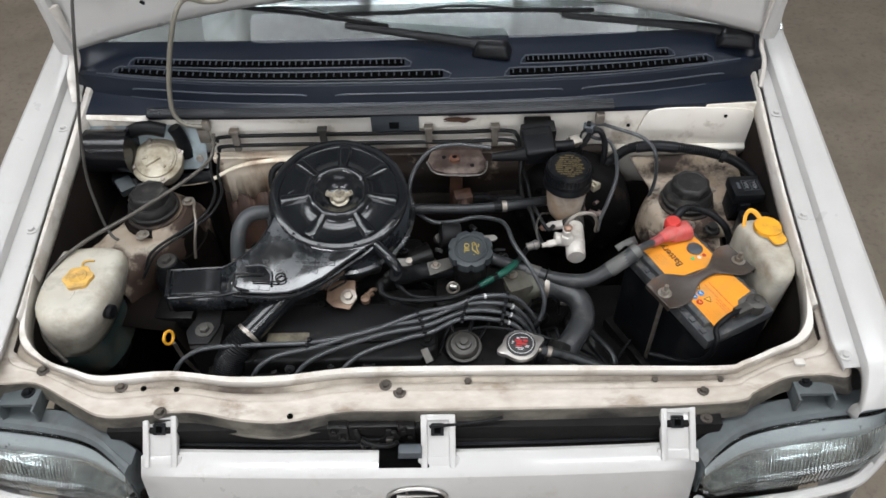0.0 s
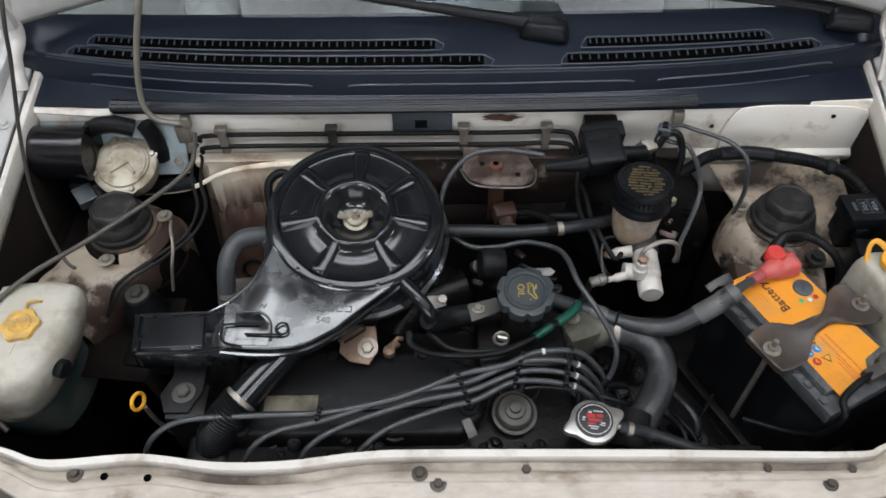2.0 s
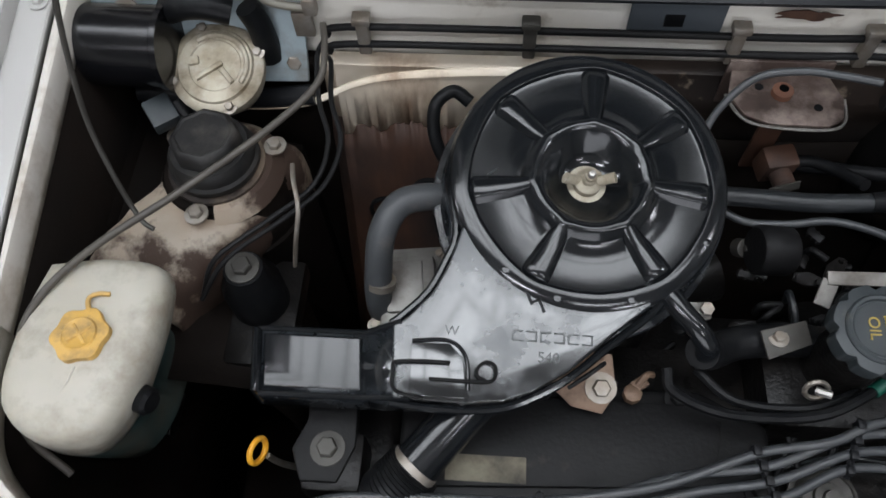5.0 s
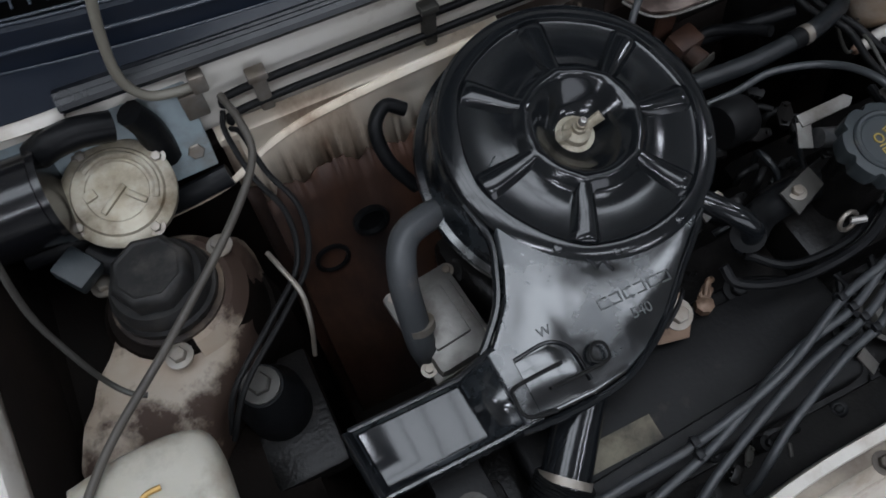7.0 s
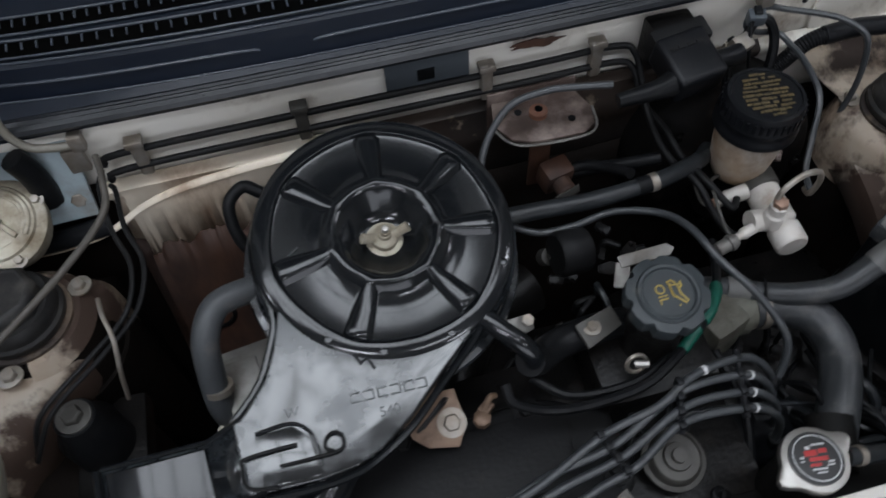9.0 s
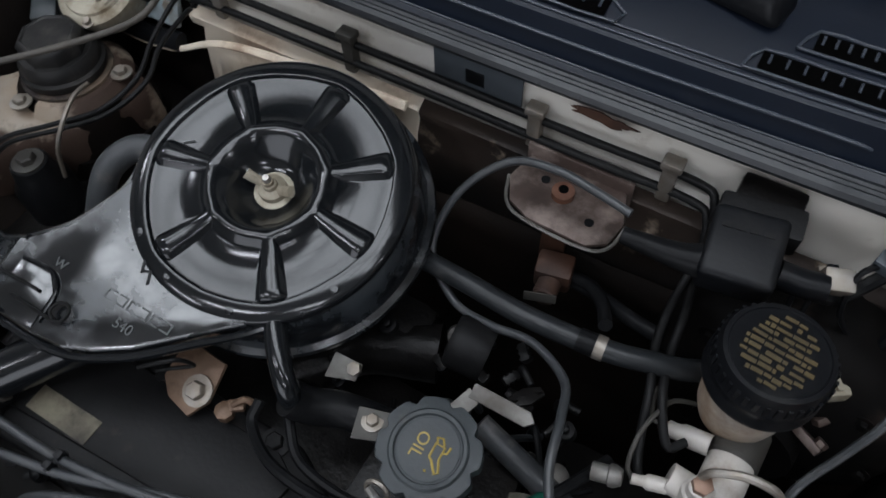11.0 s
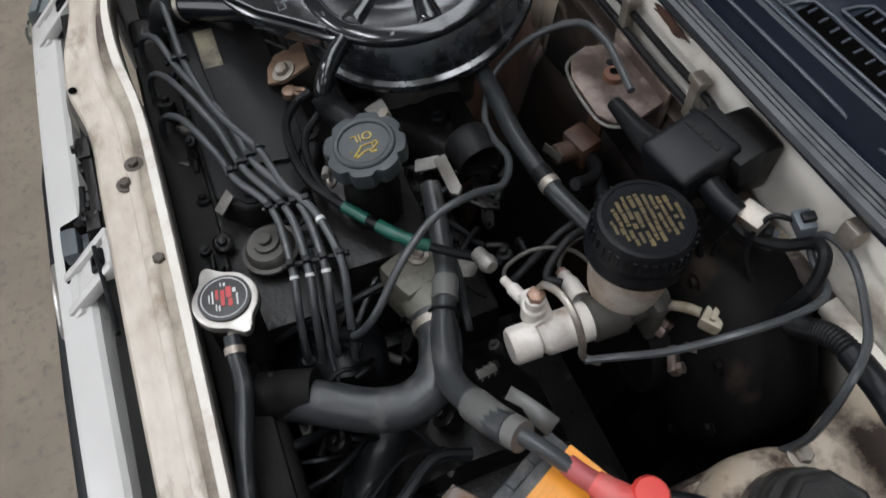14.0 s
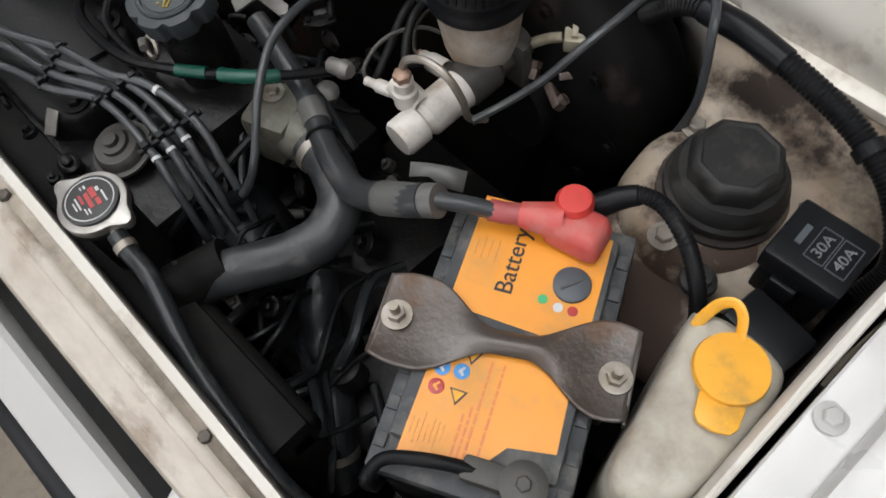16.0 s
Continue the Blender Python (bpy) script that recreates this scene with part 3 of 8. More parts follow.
part("front_crossmember", block(1.18, 0.05, 0.10, pose(MID, 0.60, 0.36), 0.008), SHADE_BLACK, CAR)

# firewall: upper panel, lower stained panel with shade put into its dark parts
part("firewall", prism([(-0.70, 0.785), (0.575, 0.785), (0.575, 0.899), (-0.70, 0.899)], -0.006, 0.0, frame_of((0, 1.112, 0), (1, 0, 0), (0, -1, 0)), 0.001), PAINT_WALL, CAR, "dirty white firewall")


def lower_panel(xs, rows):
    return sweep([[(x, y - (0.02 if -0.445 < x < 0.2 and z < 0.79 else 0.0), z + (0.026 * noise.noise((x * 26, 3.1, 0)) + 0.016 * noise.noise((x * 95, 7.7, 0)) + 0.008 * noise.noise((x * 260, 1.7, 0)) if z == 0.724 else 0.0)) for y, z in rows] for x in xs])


# Low rows and the corner are darker: brown stain plus painted shade.
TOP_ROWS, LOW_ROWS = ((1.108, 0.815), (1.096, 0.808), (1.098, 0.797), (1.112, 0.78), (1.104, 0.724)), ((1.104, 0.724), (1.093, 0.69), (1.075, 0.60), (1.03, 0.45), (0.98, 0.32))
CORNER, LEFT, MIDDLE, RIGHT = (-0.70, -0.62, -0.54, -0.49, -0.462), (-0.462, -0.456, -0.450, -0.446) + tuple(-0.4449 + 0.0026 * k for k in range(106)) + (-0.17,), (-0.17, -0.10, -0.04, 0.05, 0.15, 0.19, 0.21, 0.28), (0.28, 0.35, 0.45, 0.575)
part("lower_firewall", lower_panel(CORNER, TOP_ROWS + LOW_ROWS[1:]), SHADE_BLACK, CAR, "near-black lower firewall, shade put into the colour", thick=0.002)
# Dark bar along the shelf edge, above a thin paler lip.
part("bulkhead_bar", tube([(-0.66, 1.080, 0.776), (-0.58, 1.078, 0.773), (-0.52, 1.077, 0.775), (-0.465, 1.076, 0.784)], 0.011, 10, 4, squash=0.7), PLASTIC, CAR, "dark bar along the bulkhead's shelf edge")
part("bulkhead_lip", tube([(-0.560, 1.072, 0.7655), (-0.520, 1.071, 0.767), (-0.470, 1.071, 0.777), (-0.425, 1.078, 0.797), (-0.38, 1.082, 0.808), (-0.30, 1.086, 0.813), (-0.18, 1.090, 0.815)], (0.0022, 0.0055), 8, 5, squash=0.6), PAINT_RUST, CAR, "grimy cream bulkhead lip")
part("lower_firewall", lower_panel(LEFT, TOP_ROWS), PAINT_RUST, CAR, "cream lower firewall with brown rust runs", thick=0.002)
lower = part("lower_firewall", lower_panel(LEFT, LOW_ROWS), BROWN_STAIN, CAR, "brown stained lower firewall, shade also put into its colour", thick=0.002)
part("lower_firewall", lower_panel(MIDDLE, TOP_ROWS), DARK_BROWN, CAR, "dark brown lower firewall with paint remnants", thick=0.002)
part("lower_firewall", lower_panel(MIDDLE, LOW_ROWS), SHADE_BLACK, CAR, "near-black lower firewall, shade put into the colour", thick=0.002)
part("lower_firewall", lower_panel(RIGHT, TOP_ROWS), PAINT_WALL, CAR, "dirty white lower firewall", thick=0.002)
part("lower_firewall", lower_panel(RIGHT, LOW_ROWS), SHADE_BLACK, CAR, "near-black lower firewall, shade put into the colour", thick=0.002)
for x, y, z in ((-0.405, 1.052, 0.60), (-0.350, 1.056, 0.635)):
    part("grommet_hole", lathe([(0.021, -0.004), (0.021, 0.003), (0.017, 0.004), (0.016, -0.003), (0, -0.003)], 20, axis_frame((x, y, z), (0, -1, 0.25))), RUBBER, lower)
# the pressed cover on the battery side of the firewall
panel = catmull([(0.345, 0.802, 0), (0.43, 0.800, 0), (0.53, 0.803, 0), (0.551, 0.825, 0), (0.549, 0.865, 0), (0.532, 0.889, 0), (0.45, 0.895, 0), (0.368, 0.894, 0), (0.348, 0.880, 0), (0.338, 0.840, 0), (0.345, 0.802, 0)], 4)[:-1]
part("pressed_panel", prism([(p.x, p.y) for p in panel], -0.002, 0.0022, Matrix(((1, 0, 0, 0), (0, 0, -1, 1.108), (0, 1, 0, 0), (0, 0, 0, 1))), 0.0015), PAINT_WALL, CAR, "white pressed panel")

# cowl: seal shelf, ridge, grille, wiper well
COWL_PROFILE = [(1.118, 0.888), (1.103, 0.892), (1.103, 0.902), (1.118, 0.912), (1.122, 0.935), (1.124, 0.946), (1.131, 0.949), (1.137, 0.944), (1.16, 0.953), (1.20, 0.967), (1.222, 0.971), (1.236, 0.974), (1.24, 0.960)]


def bow(x):
    """How far the cowl runs back towards the sides."""
    return 0.062 * (abs(x - MID) / 0.63) ** 3


def cowl_y(x, y):
    """A place on the cowl, drawn back at the sides; less towards the glass and at the seal."""
    k = 0.25 if y < 1.112 else 1.0 - 0.85 * max(0.0, min(1.0, (y - 1.13) / 0.10))
    return y + bow(x) * k


cowl = part("cowl", sweep([[(x, cowl_y(x, y), z) for y, z in COWL_PROFILE] for x in [MID + 0.64 * (k / 20 - 1) for k in range(41)]]), COWL, CAR, "dark blue-black plastic cowl", thick=0.002, smooth=22)
for x0, x1, n in ((-0.62, -0.02, 44), (0.10, 0.46, 28)):
    for row in (0, 1):
        y0, z0 = 1.148 + 0.026 * row, 0.9440 + 0.009 * row
        a, b = (x0 + 0.03 * row, x1 - 0.07 * row)
        slot = [[(x, cowl_y(x, y0) + dy, z0 + dz) for dy, dz in ((-0.007, 0.002), (-0.007, 0.0045), (0.009, 0.0085), (0.009, 0.004))] for x in [a + (b - a) * k / 24 for k in range(25)]]
        vent = part("vent_slot", sweep(slot, closed=True), VOID, cowl, "black vent slot")
        for k in range(n):
            x = a + (b - a) * (k + 0.5) / n
            part("louvre", block(0.0018, 0.008, 0.0042, frame_of((x, cowl_y(x, y0) + 0.004, z0 + 0.0042), (1, 0, 0), (0, -0.25, 1)), 0), COWL_LIT_EDGE, cowl)
        near = [(x, cowl_y(x, y0) - 0.009, z0 + 0.0047) for x in [a - 0.010 + (b - a + 0.020) * k / 8 for k in range(9)]]
        far = [(x, cowl_y(x, y0) + 0.010, z0 + 0.0092) for x in [b - (b - a) * k / 8 for k in range(9)]]
        part("slot_rim", tube(near + far + near[:1], 0.0013, 6, 2), COWL_LIT_EDGE, cowl)
# dirty white metal that closes the cowl's corner over the wiper motor
part("cowl_corner", sweep([[(x, cowl_y(x, y) - 0.004 - 0.0015 * math.sin(40 * x), z + 0.004) for y, z in ((1.128, 0.884), (1.103, 0.888), (1.100, 0.8915), (1.103, 0.8945), (1.108, 0.8965))] for x in [-0.715 + 0.155 * k / 10 for k in range(11)]]), PAINT_BAY, CAR, "dirty white cowl corner", thick=0.0015, smooth=30)
# highlights on the cowl's ridges, drawn as thin raised paler lines
for y, z, x0, x1 in ((1.1285, 0.9492, -0.66, 0.52), (1.1185, 0.9125, -0.60, 0.46), (1.140, 0.9462, -0.64, 0.50)):
    part("cowl_highlight", tube([(x, cowl_y(x, y), z) for x in [x0 + (x1 - x0) * k / 16 for k in range(17)]], 0.0012, 6, 2), COWL_LIT_EDGE, cowl)
# raised ribs along the cowl's shelf, their highlight put into a paler colour
for x0, x1 in ((-0.60, -0.26), (-0.22, 0.20), (0.22, 0.50)):
    part("cowl_rib", tube([(x0, 1.124 + bow(x0), 0.924), (x0 + 0.03, 1.120 + bow(x0 + 0.03), 0.931), ((x0 + x1) / 2, 1.120 + bow((x0 + x1) / 2), 0.931), (x1 - 0.03, 1.120 + bow(x1 - 0.03), 0.931), (x1, 1.124 + bow(x1), 0.924)], 0.0017, 6, 4), COWL_LIT_EDGE, cowl)
for k in range(3):
    part("bonnet_seal", tube([(-0.56, 1.116 - 0.005 * k, 0.906 + 0.003 * (k == 1)), (-0.35, 1.107 - 0.005 * k, 0.908), (-0.1, 1.104 - 0.005 * k, 0.909), (0.15, 1.106 - 0.005 * k, 0.909), (0.285, 1.112 - 0.005 * k, 0.908)], 0.0062, 8, 5), SEAL, CAR, "black rubber bonnet seal")

# windscreen and wipers
GLASS_AT, SLOPE = Vector((MID, 1.222, 0.968)), math.tan(radians(33))
secs = [[(x, GLASS_AT.y + bow(x) * 0.3 + d, GLASS_AT.z + d * SLOPE) for d in (0, 0.2, 0.45, 0.64)] for x in [MID + 0.68 * (k / 10 - 1) for k in range(21)]]
part("windscreen", sweep(secs), GLASS, CAR, "dark glass windscreen", thick=0.005).visible_shadow = False


def wiper(pivot, elbow, tip, blade_a, blade_b):
    arm = part("wiper", tube([pivot, elbow, tip], (0.012, 0.0055), 10, 6, squash=0.5), PLASTIC, CAR, "black wiper arm with its blade")
    part("wiper_cap", block(0.075, 0.042, 0.026, pose(*pivot, 0, 0, -12) @ pose(0.008, 0.0, -0.016), 0.010, 4, 0.75), PLASTIC, arm)
    a, b = Vector(blade_a), Vector(blade_b)
    m = (a + b) / 2
    part("blade", tube([a, m + Vector((0, 0, 0.004)), b], 0.004, 8, 6), RUBBER, arm)
    part("blade_bridge", tube([a.lerp(b, 0.2), m + Vector((0, 0, 0.014)), a.lerp(b, 0.8)], 0.0025, 6, 6), PLASTIC, arm)


wiper((0.062, 1.196, 0.976), (0.0, 1.208, 0.983), (-0.20, 1.244, 0.996), (-0.46, 1.292, 1.020), (-0.12, 1.248, 0.990))
wiper((0.505, 1.205, 0.980), (0.455, 1.222, 0.988), (0.20, 1.256, 1.0), (-0.23, 1.268, 1.005), (0.26, 1.266, 1.003))

part("dashboard", block(1.3, 0.5, 0.25, pose(MID, 1.62, 0.80), 0.05, 3), PLASTIC, CAR, "dark dashboard behind the windscreen")
# Added block that keeps the view through the windscreen dark.
part("cabin_block", block(1.2, 0.06, 0.75, pose(MID, 2.15, 0.45), 0.03, 3), SHADE_BLACK, CAR, "dark block added to keep the cabin dark")

# the rest of the body: doors, quarters, pillars, roof, tailgate, wheels
def flank(name, y0, y1, s, label):
    secs = [[(MID + s * 0.655, y, 0.915), (MID + s * 0.690, y, 0.905), (MID + s * 0.712, y, 0.84), (MID + s * 0.724, y, 0.72), (MID + s * 0.722, y, (0.72 + sill(y)) / 2), (MID + s * 0.712, y, sill(y)), (MID + s * 0.690, y, sill(y) - 0.004)] for y in steps(y0, y1, 24)]
    return part(name, sweep(secs), PAINT, CAR, label, thick=0.004, smooth=30)


def head_x(z):
    """How far out the cabin's side leans at a height."""
    return 0.672 - 0.115 * (z - 0.915) / 0.455


for s in (1, -1):
    door = flank("door", 1.508, 2.46, s, "white front door")
    part("door_handle", block(0.02, 0.14, 0.03, pose(MID + s * 0.728, 2.30, 0.80), 0.008), PLASTIC, door)
    part("door_mirror", block(0.13, 0.07, 0.10, pose(MID + s * 0.76, 1.56, 0.93), 0.025, 3), PLASTIC, door, "black door mirror")
    flank("rear_quarter", 2.468, 3.70, s, "white rear quarter panel")
    part("windscreen_pillar", tube([(MID + s * 0.672, 1.27, 0.945), (MID + s * 0.625, 1.56, 1.16), (MID + s * 0.560, 1.87, 1.375)], 0.024, 10, 4), PAINT, CAR)
    part("door_pillar", tube([(MID + s * 0.676, 2.46, 0.90), (MID + s * head_x(1.15), 2.45, 1.15), (MID + s * 0.560, 2.42, 1.375)], 0.026, 10, 4), PAINT, CAR)
    part("rear_pillar", tube([(MID + s * 0.672, 3.40, 0.92), (MID + s * head_x(1.15), 3.30, 1.15), (MID + s * 0.555, 3.16, 1.37)], 0.055, 10, 4, squash=0.45), PAINT, CAR)
    part("roof_rail", tube([(MID + s * 0.560, 1.85, 1.368), (MID + s * 0.565, 2.4, 1.385), (MID + s * 0.552, 3.18, 1.365)], 0.022, 10, 4), PAINT, CAR)
    for name, y0, y1 in (("door_window", 1.42, 2.45), ("rear_side_window", 2.47, 3.36)):
        secs = []
        for y in steps(y0, y1, 12):
            top = min(1.372, 0.945 + (y - 1.27) * 0.715, 0.92 + (3.42 - y) * 1.75)
            secs.append([(MID + s * head_x(z) * 0.995, y, z) for z in (0.905, (0.905 + top) / 2, top)])
        part(name, sweep(secs), GLASS, CAR, "dark side window", thick=0.004)
    for y in (0.86, 3.12):
        x = MID + s * 0.625
        wheel = part("wheel", lathe([(0.165, -0.075), (0.20, -0.082), (0.255, -0.075), (0.27, -0.055), (0.27, 0.055), (0.255, 0.075), (0.20, 0.082), (0.165, 0.075)], 48, axis_frame((x, y, 0.27), (s, 0, 0))), RUBBER, CAR, "black tyre on a steel wheel")
        part("rim", lathe([(0.166, -0.07), (0.166, 0.070), (0.158, 0.074), (0.150, 0.055), (0.10, 0.045), (0.06, 0.06), (0.03, 0.062), (0, 0.062)], 40, axis_frame((x, y, 0.27), (s, 0, 0))), ALU, wheel, "dull steel rim")
        for k in range(8):
            a = k * math.pi / 4
            part("rim_slot", lathe([(0.014, 0), (0.014, 0.002), (0, 0.002)], 12, axis_frame((x, y, 0.27), (s, 0, 0)) @ pose(0.125 * math.cos(a), 0.125 * math.sin(a), 0.0505)), VOID, wheel)
part("roof", sweep([[(MID + u * (0.56 - 0.015 * abs(y - 2.4)), y, 1.372 + 0.030 * (1 - u * u) - 0.010 * (y - 2.3) ** 2) for u in (-1, -0.8, -0.5, 0, 0.5, 0.8, 1)] for y in steps(1.86, 3.20, 10)]), PAINT, CAR, "white roof", thick=0.01)
part("tailgate_window", sweep([[(MID + u * (0.54 + 0.10 * k), 3.19 + 0.26 * k - 0.03 * u * u, 1.372 - 0.44 * k) for u in (-1, -0.6, 0, 0.6, 1)] for k in (0.03, 0.5, 0.97)]), GLASS, CAR, "dark rear window", thick=0.004)
part("tailgate", sweep([[(MID + u * w, y - 0.05 * u * u, z) for u in (-1, -0.8, -0.4, 0, 0.4, 0.8, 1)] for y, z, w in ((3.44, 0.95, 0.655), (3.56, 0.90, 0.68), (3.70, 0.84, 0.70), (3.74, 0.65, 0.705), (3.75, 0.45, 0.70))]), PAINT, CAR, "white tailgate", thick=0.006)
for name, y, d in (("rear_bumper", 3.75, 1), ("front_bumper", 0.455, -1)):
    part(name, sweep([[(MID + u * 0.71, y + d * (dy - 0.07 * u ** 4), z) for dy, z in ((0.0, 0.50), (0.045, 0.485), (0.055, 0.40), (0.045, 0.30), (0.0, 0.27))] for u in (-1, -0.92, -0.8, -0.5, 0, 0.5, 0.8, 0.92, 1)]), PLASTIC, CAR, "dark plastic bumper", thick=0.004)
part("floor_pan", block(1.25, 2.9, 0.05, pose(MID, 2.30, 0.24), 0.01), SHADE_BLACK, CAR)

# bonnet, raised on its prop rod
HINGE_Y, HINGE_Z, OPEN = 1.185, 0.985, radians(84)


def bonnet_point(x, s, n=0.0):
    """A place on the open bonnet: s up from its rear edge, n towards the car's nose below it."""
    crown = 1 - (abs(x - MID) / 0.64) ** 2
    return (x, HINGE_Y + 0.10 * crown - s * math.cos(OPEN) - n * math.sin(OPEN), HINGE_Z + 0.055 * crown + s * math.sin(OPEN) - n * math.cos(OPEN))


xs = [MID + 0.64 * (k / 14 - 1) for k in range(29)]
BONNET = part("bonnet", sweep([[bonnet_point(x, s, n) for s, n in ((0.0, 0.0), (0.012, 0.006), (0.03, 0.008), (0.06, 0.0), (0.25, 0.0), (0.6, 0.0), (0.83, 0.02), (0.85, 0.0))] for x in xs]), PAINT, CAR, "open white bonnet, underside in view", thick=0.012)
for x in (MID - 0.625, MID + 0.625):
    part("bonnet_edge", tube([bonnet_point(x, 0.005, 0.004), bonnet_point(x, 0.4, 0.008), bonnet_point(x, 0.84, 0.012)], 0.012, 8, 3), PAINT, BONNET)
for x in (-0.55, -0.40, 0.12, 0.30, 0.43):
    part("bonnet_hole", lathe([(0.005, 0), (0.005, 0.0012), (0, 0.0012)], 12, axis_frame(bonnet_point(x, 0.055, 0.0012), (0, -math.sin(OPEN), -math.cos(OPEN)))), RUBBER, BONNET)
for x in (MID - 0.33, MID, MID + 0.33):
    part("bonnet_stiffener", tube([bonnet_point(x, 0.12, 0.004), bonnet_point(x, 0.5, 0.008), bonnet_point(x, 0.80, 0.006)], 0.03, 8, 4, squash=0.35), PAINT, BONNET)
# Unseen pad, added so the air cleaner's lid reflects a dark bonnet.
part("unseen_pad", sweep([[bonnet_point(x, s, n) for s, n in ((0.15, 0.010), (0.16, 0.022), (0.3, 0.024), (0.6, 0.024), (0.77, 0.022), (0.78, 0.010))] for x in [MID + 0.54 * (k / 8 - 1) for k in range(17)]]), FELT, BONNET, "unseen dark felt pad, added to darken the lid's reflection", thick=0.004)
for s in (1, -1):
    x = MID + s * 0.632
    part("bonnet_hinge", tube([(x - 0.012 * s, 1.13, zf(1.13) + 0.012), (x - 0.006 * s, 1.16, 0.955), (x - 0.012 * s, 1.185, 0.985), bonnet_point(x - 0.02 * s, 0.10, 0.012)], 0.010, 8, 5, squash=0.4), PAINT_BAY, CAR, "grimy white bonnet hinge")
part("prop_rod", tube([(-0.590, 0.900, 0.793), (-0.600, 0.905, 0.797), (-0.6116, 0.9176, 0.808), (-0.618, 0.930, 0.845), (-0.620, 0.945, 0.900), (-0.602, 0.955, 0.984), (-0.575, 0.970, 1.080), (-0.548, 0.985, 1.180), bonnet_point(-0.52, 0.45, 0.008)], 0.0025, 8, 5), POT_GREY, CAR, "thin dark steel bonnet prop rod")
part("prop_clip", block(0.022, 0.03, 0.03, frame_of(bonnet_point(-0.615, 0.13, 0.012), (1, 0, 0), (0, -1, -0.5)), 0.005), PLASTIC, CAR)

# grille panel with its brackets, emblem
GP = [(0.548, 0.660), (0.541, 0.708), (0.5365, 0.7190), (0.531, 0.7215), (0.504, 0.7110), (0.4985, 0.7060), (0.494, 0.690), (0.484, 0.640), (0.478, 0.580), (0.480, 0.50), (0.490, 0.40)]
secs = [[(x, y + 0.008 * (abs(x - MID) / 0.40) ** 2 - 0.004, z) for y, z in GP] for x in [-0.468 + 0.806 * k / 16 for k in range(17)]]
GRILLE = part("grille_panel", sweep(secs), PAINT, CAR, "clean white grille panel", thick=0.003, smooth=25)
for x in (-0.440, -0.0325, 0.3145):
    y0 = 0.517 + 0.008 * (abs(x - MID) / 0.40) ** 2
    m = Matrix(((1, 0, 0, x), (0, 0.744, -0.668, y0), (0, 0.668, 0.744, 0.7165), (0, 0, 0, 1)))
    b = part("grille_bracket", merge(block(0.0095, 0.078, 0.013, m @ pose(-0.0205, 0.028, -0.005), 0.003), block(0.0095, 0.078, 0.013, m @ pose(0.0205, 0.028, -0.005), 0.003), block(0.040, 0.009, 0.012, m @ pose(0, 0.0630, -0.005), 0.003), block(0.060, 0.020, 0.008, m @ pose(0, -0.004, -0.004), 0.003)), PAINT, GRILLE, "white U-shaped grille bracket")
    part("bracket_back", block(0.034, 0.066, 0.002, m @ pose(0, 0.028, 0.0005), 0.0005), PAINT, b)
    c = part("clip", merge(block(0.019, 0.018, 0.004, m @ pose(-0.001, 0.045, 0.0030), 0.0015), block(0.015, 0.004, 0.006, m @ pose(-0.001, 0.0525, 0.0030), 0.001)), PLASTIC, b, "black plastic clip")
    part("clip_slot", block(0.009, 0.009, 0.0006, m @ pose(-0.001, 0.0445, 0.0068), 0), VOID, c)
em = frame_of((-0.065, 0.4850, 0.668), (1, 0, 0), (0, -0.98, 0.20))
part("emblem", merge(tube([em @ Vector((0.043 * math.cos(a), 0.021 * math.sin(a), 0.003)) for a in [k * math.pi / 12 for k in range(25)]], 0.003, 8, 1), tube([em @ Vector((-0.03, 0.004, 0.003)), em @ Vector((0.03, 0.004, 0.003))], (0.004, 0.001), 6, 2), tube([em @ Vector((-0.015, 0.012, 0.003)), em @ Vector((-0.015, -0.006, 0.003))], 0.002, 6, 2)), CHROME, GRILLE, "plain chrome oval emblem")
part("emblem_field", lathe([(1, 0), (1, 0.002), (0, 0.002)], 32, em @ Matrix.Diagonal((0.042, 0.02, 1, 1))), PLASTIC, GRILLE)

# black deflector behind the grille
DEFLECT = part("air_deflector", sweep([[(x, y + 0.008 * (abs(x - MID) / 0.40) ** 2, z) for y, z in ((0.538, 0.690), (0.542, 0.7080), (0.549, 0.7180), (0.556, 0.7170), (0.560, 0.706), (0.562, 0.64))] for x in [-0.46 + 0.79 * k / 12 for k in range(13)]]), OILY, CAR, "black ribbed air deflector", thick=0.001)
for y, z in ((0.5445, 0.712), (0.5525, 0.7190), (0.5585, 0.712)):
    part("deflector_rib", tube([(x, y + 0.008 * (abs(x - MID) / 0.40) ** 2, z) for x in [-0.45 + 0.77 * k / 8 for k in range(9)]], 0.0024, 6, 2), SEAL, DEFLECT)

# bonnet latch in the opening below the rail
LATCH = part("bonnet_latch", merge(block(0.150, 0.004, 0.056, pose(-0.118, 0.566, 0.694), 0.001), block(0.030, 0.014, 0.034, pose(-0.178, 0.553, 0.724), 0.003), block(0.026, 0.014, 0.034, pose(-0.078, 0.551, 0.724), 0.003), block(0.078, 0.010, 0.007, pose(-0.127, 0.555, 0.748), 0.002)), OILY, CAR, "oily black bonnet latch")
part("latch_cheek", prism([(-0.155, 0.716), (-0.101, 0.716), (-0.101, 0.752), (-0.108, 0.752), (-0.112, 0.732), (-0.120, 0.726), (-0.137, 0.726), (-0.146, 0.733), (-0.149, 0.752), (-0.155, 0.752)], 0, 0.004, Matrix(((1, 0, 0, 0), (0, 0, -1, 0.549), (0, 1, 0, 0), (0, 0, 0, 1))), 0.001), BLACK_SATIN, LATCH, "U-shaped striker plate")
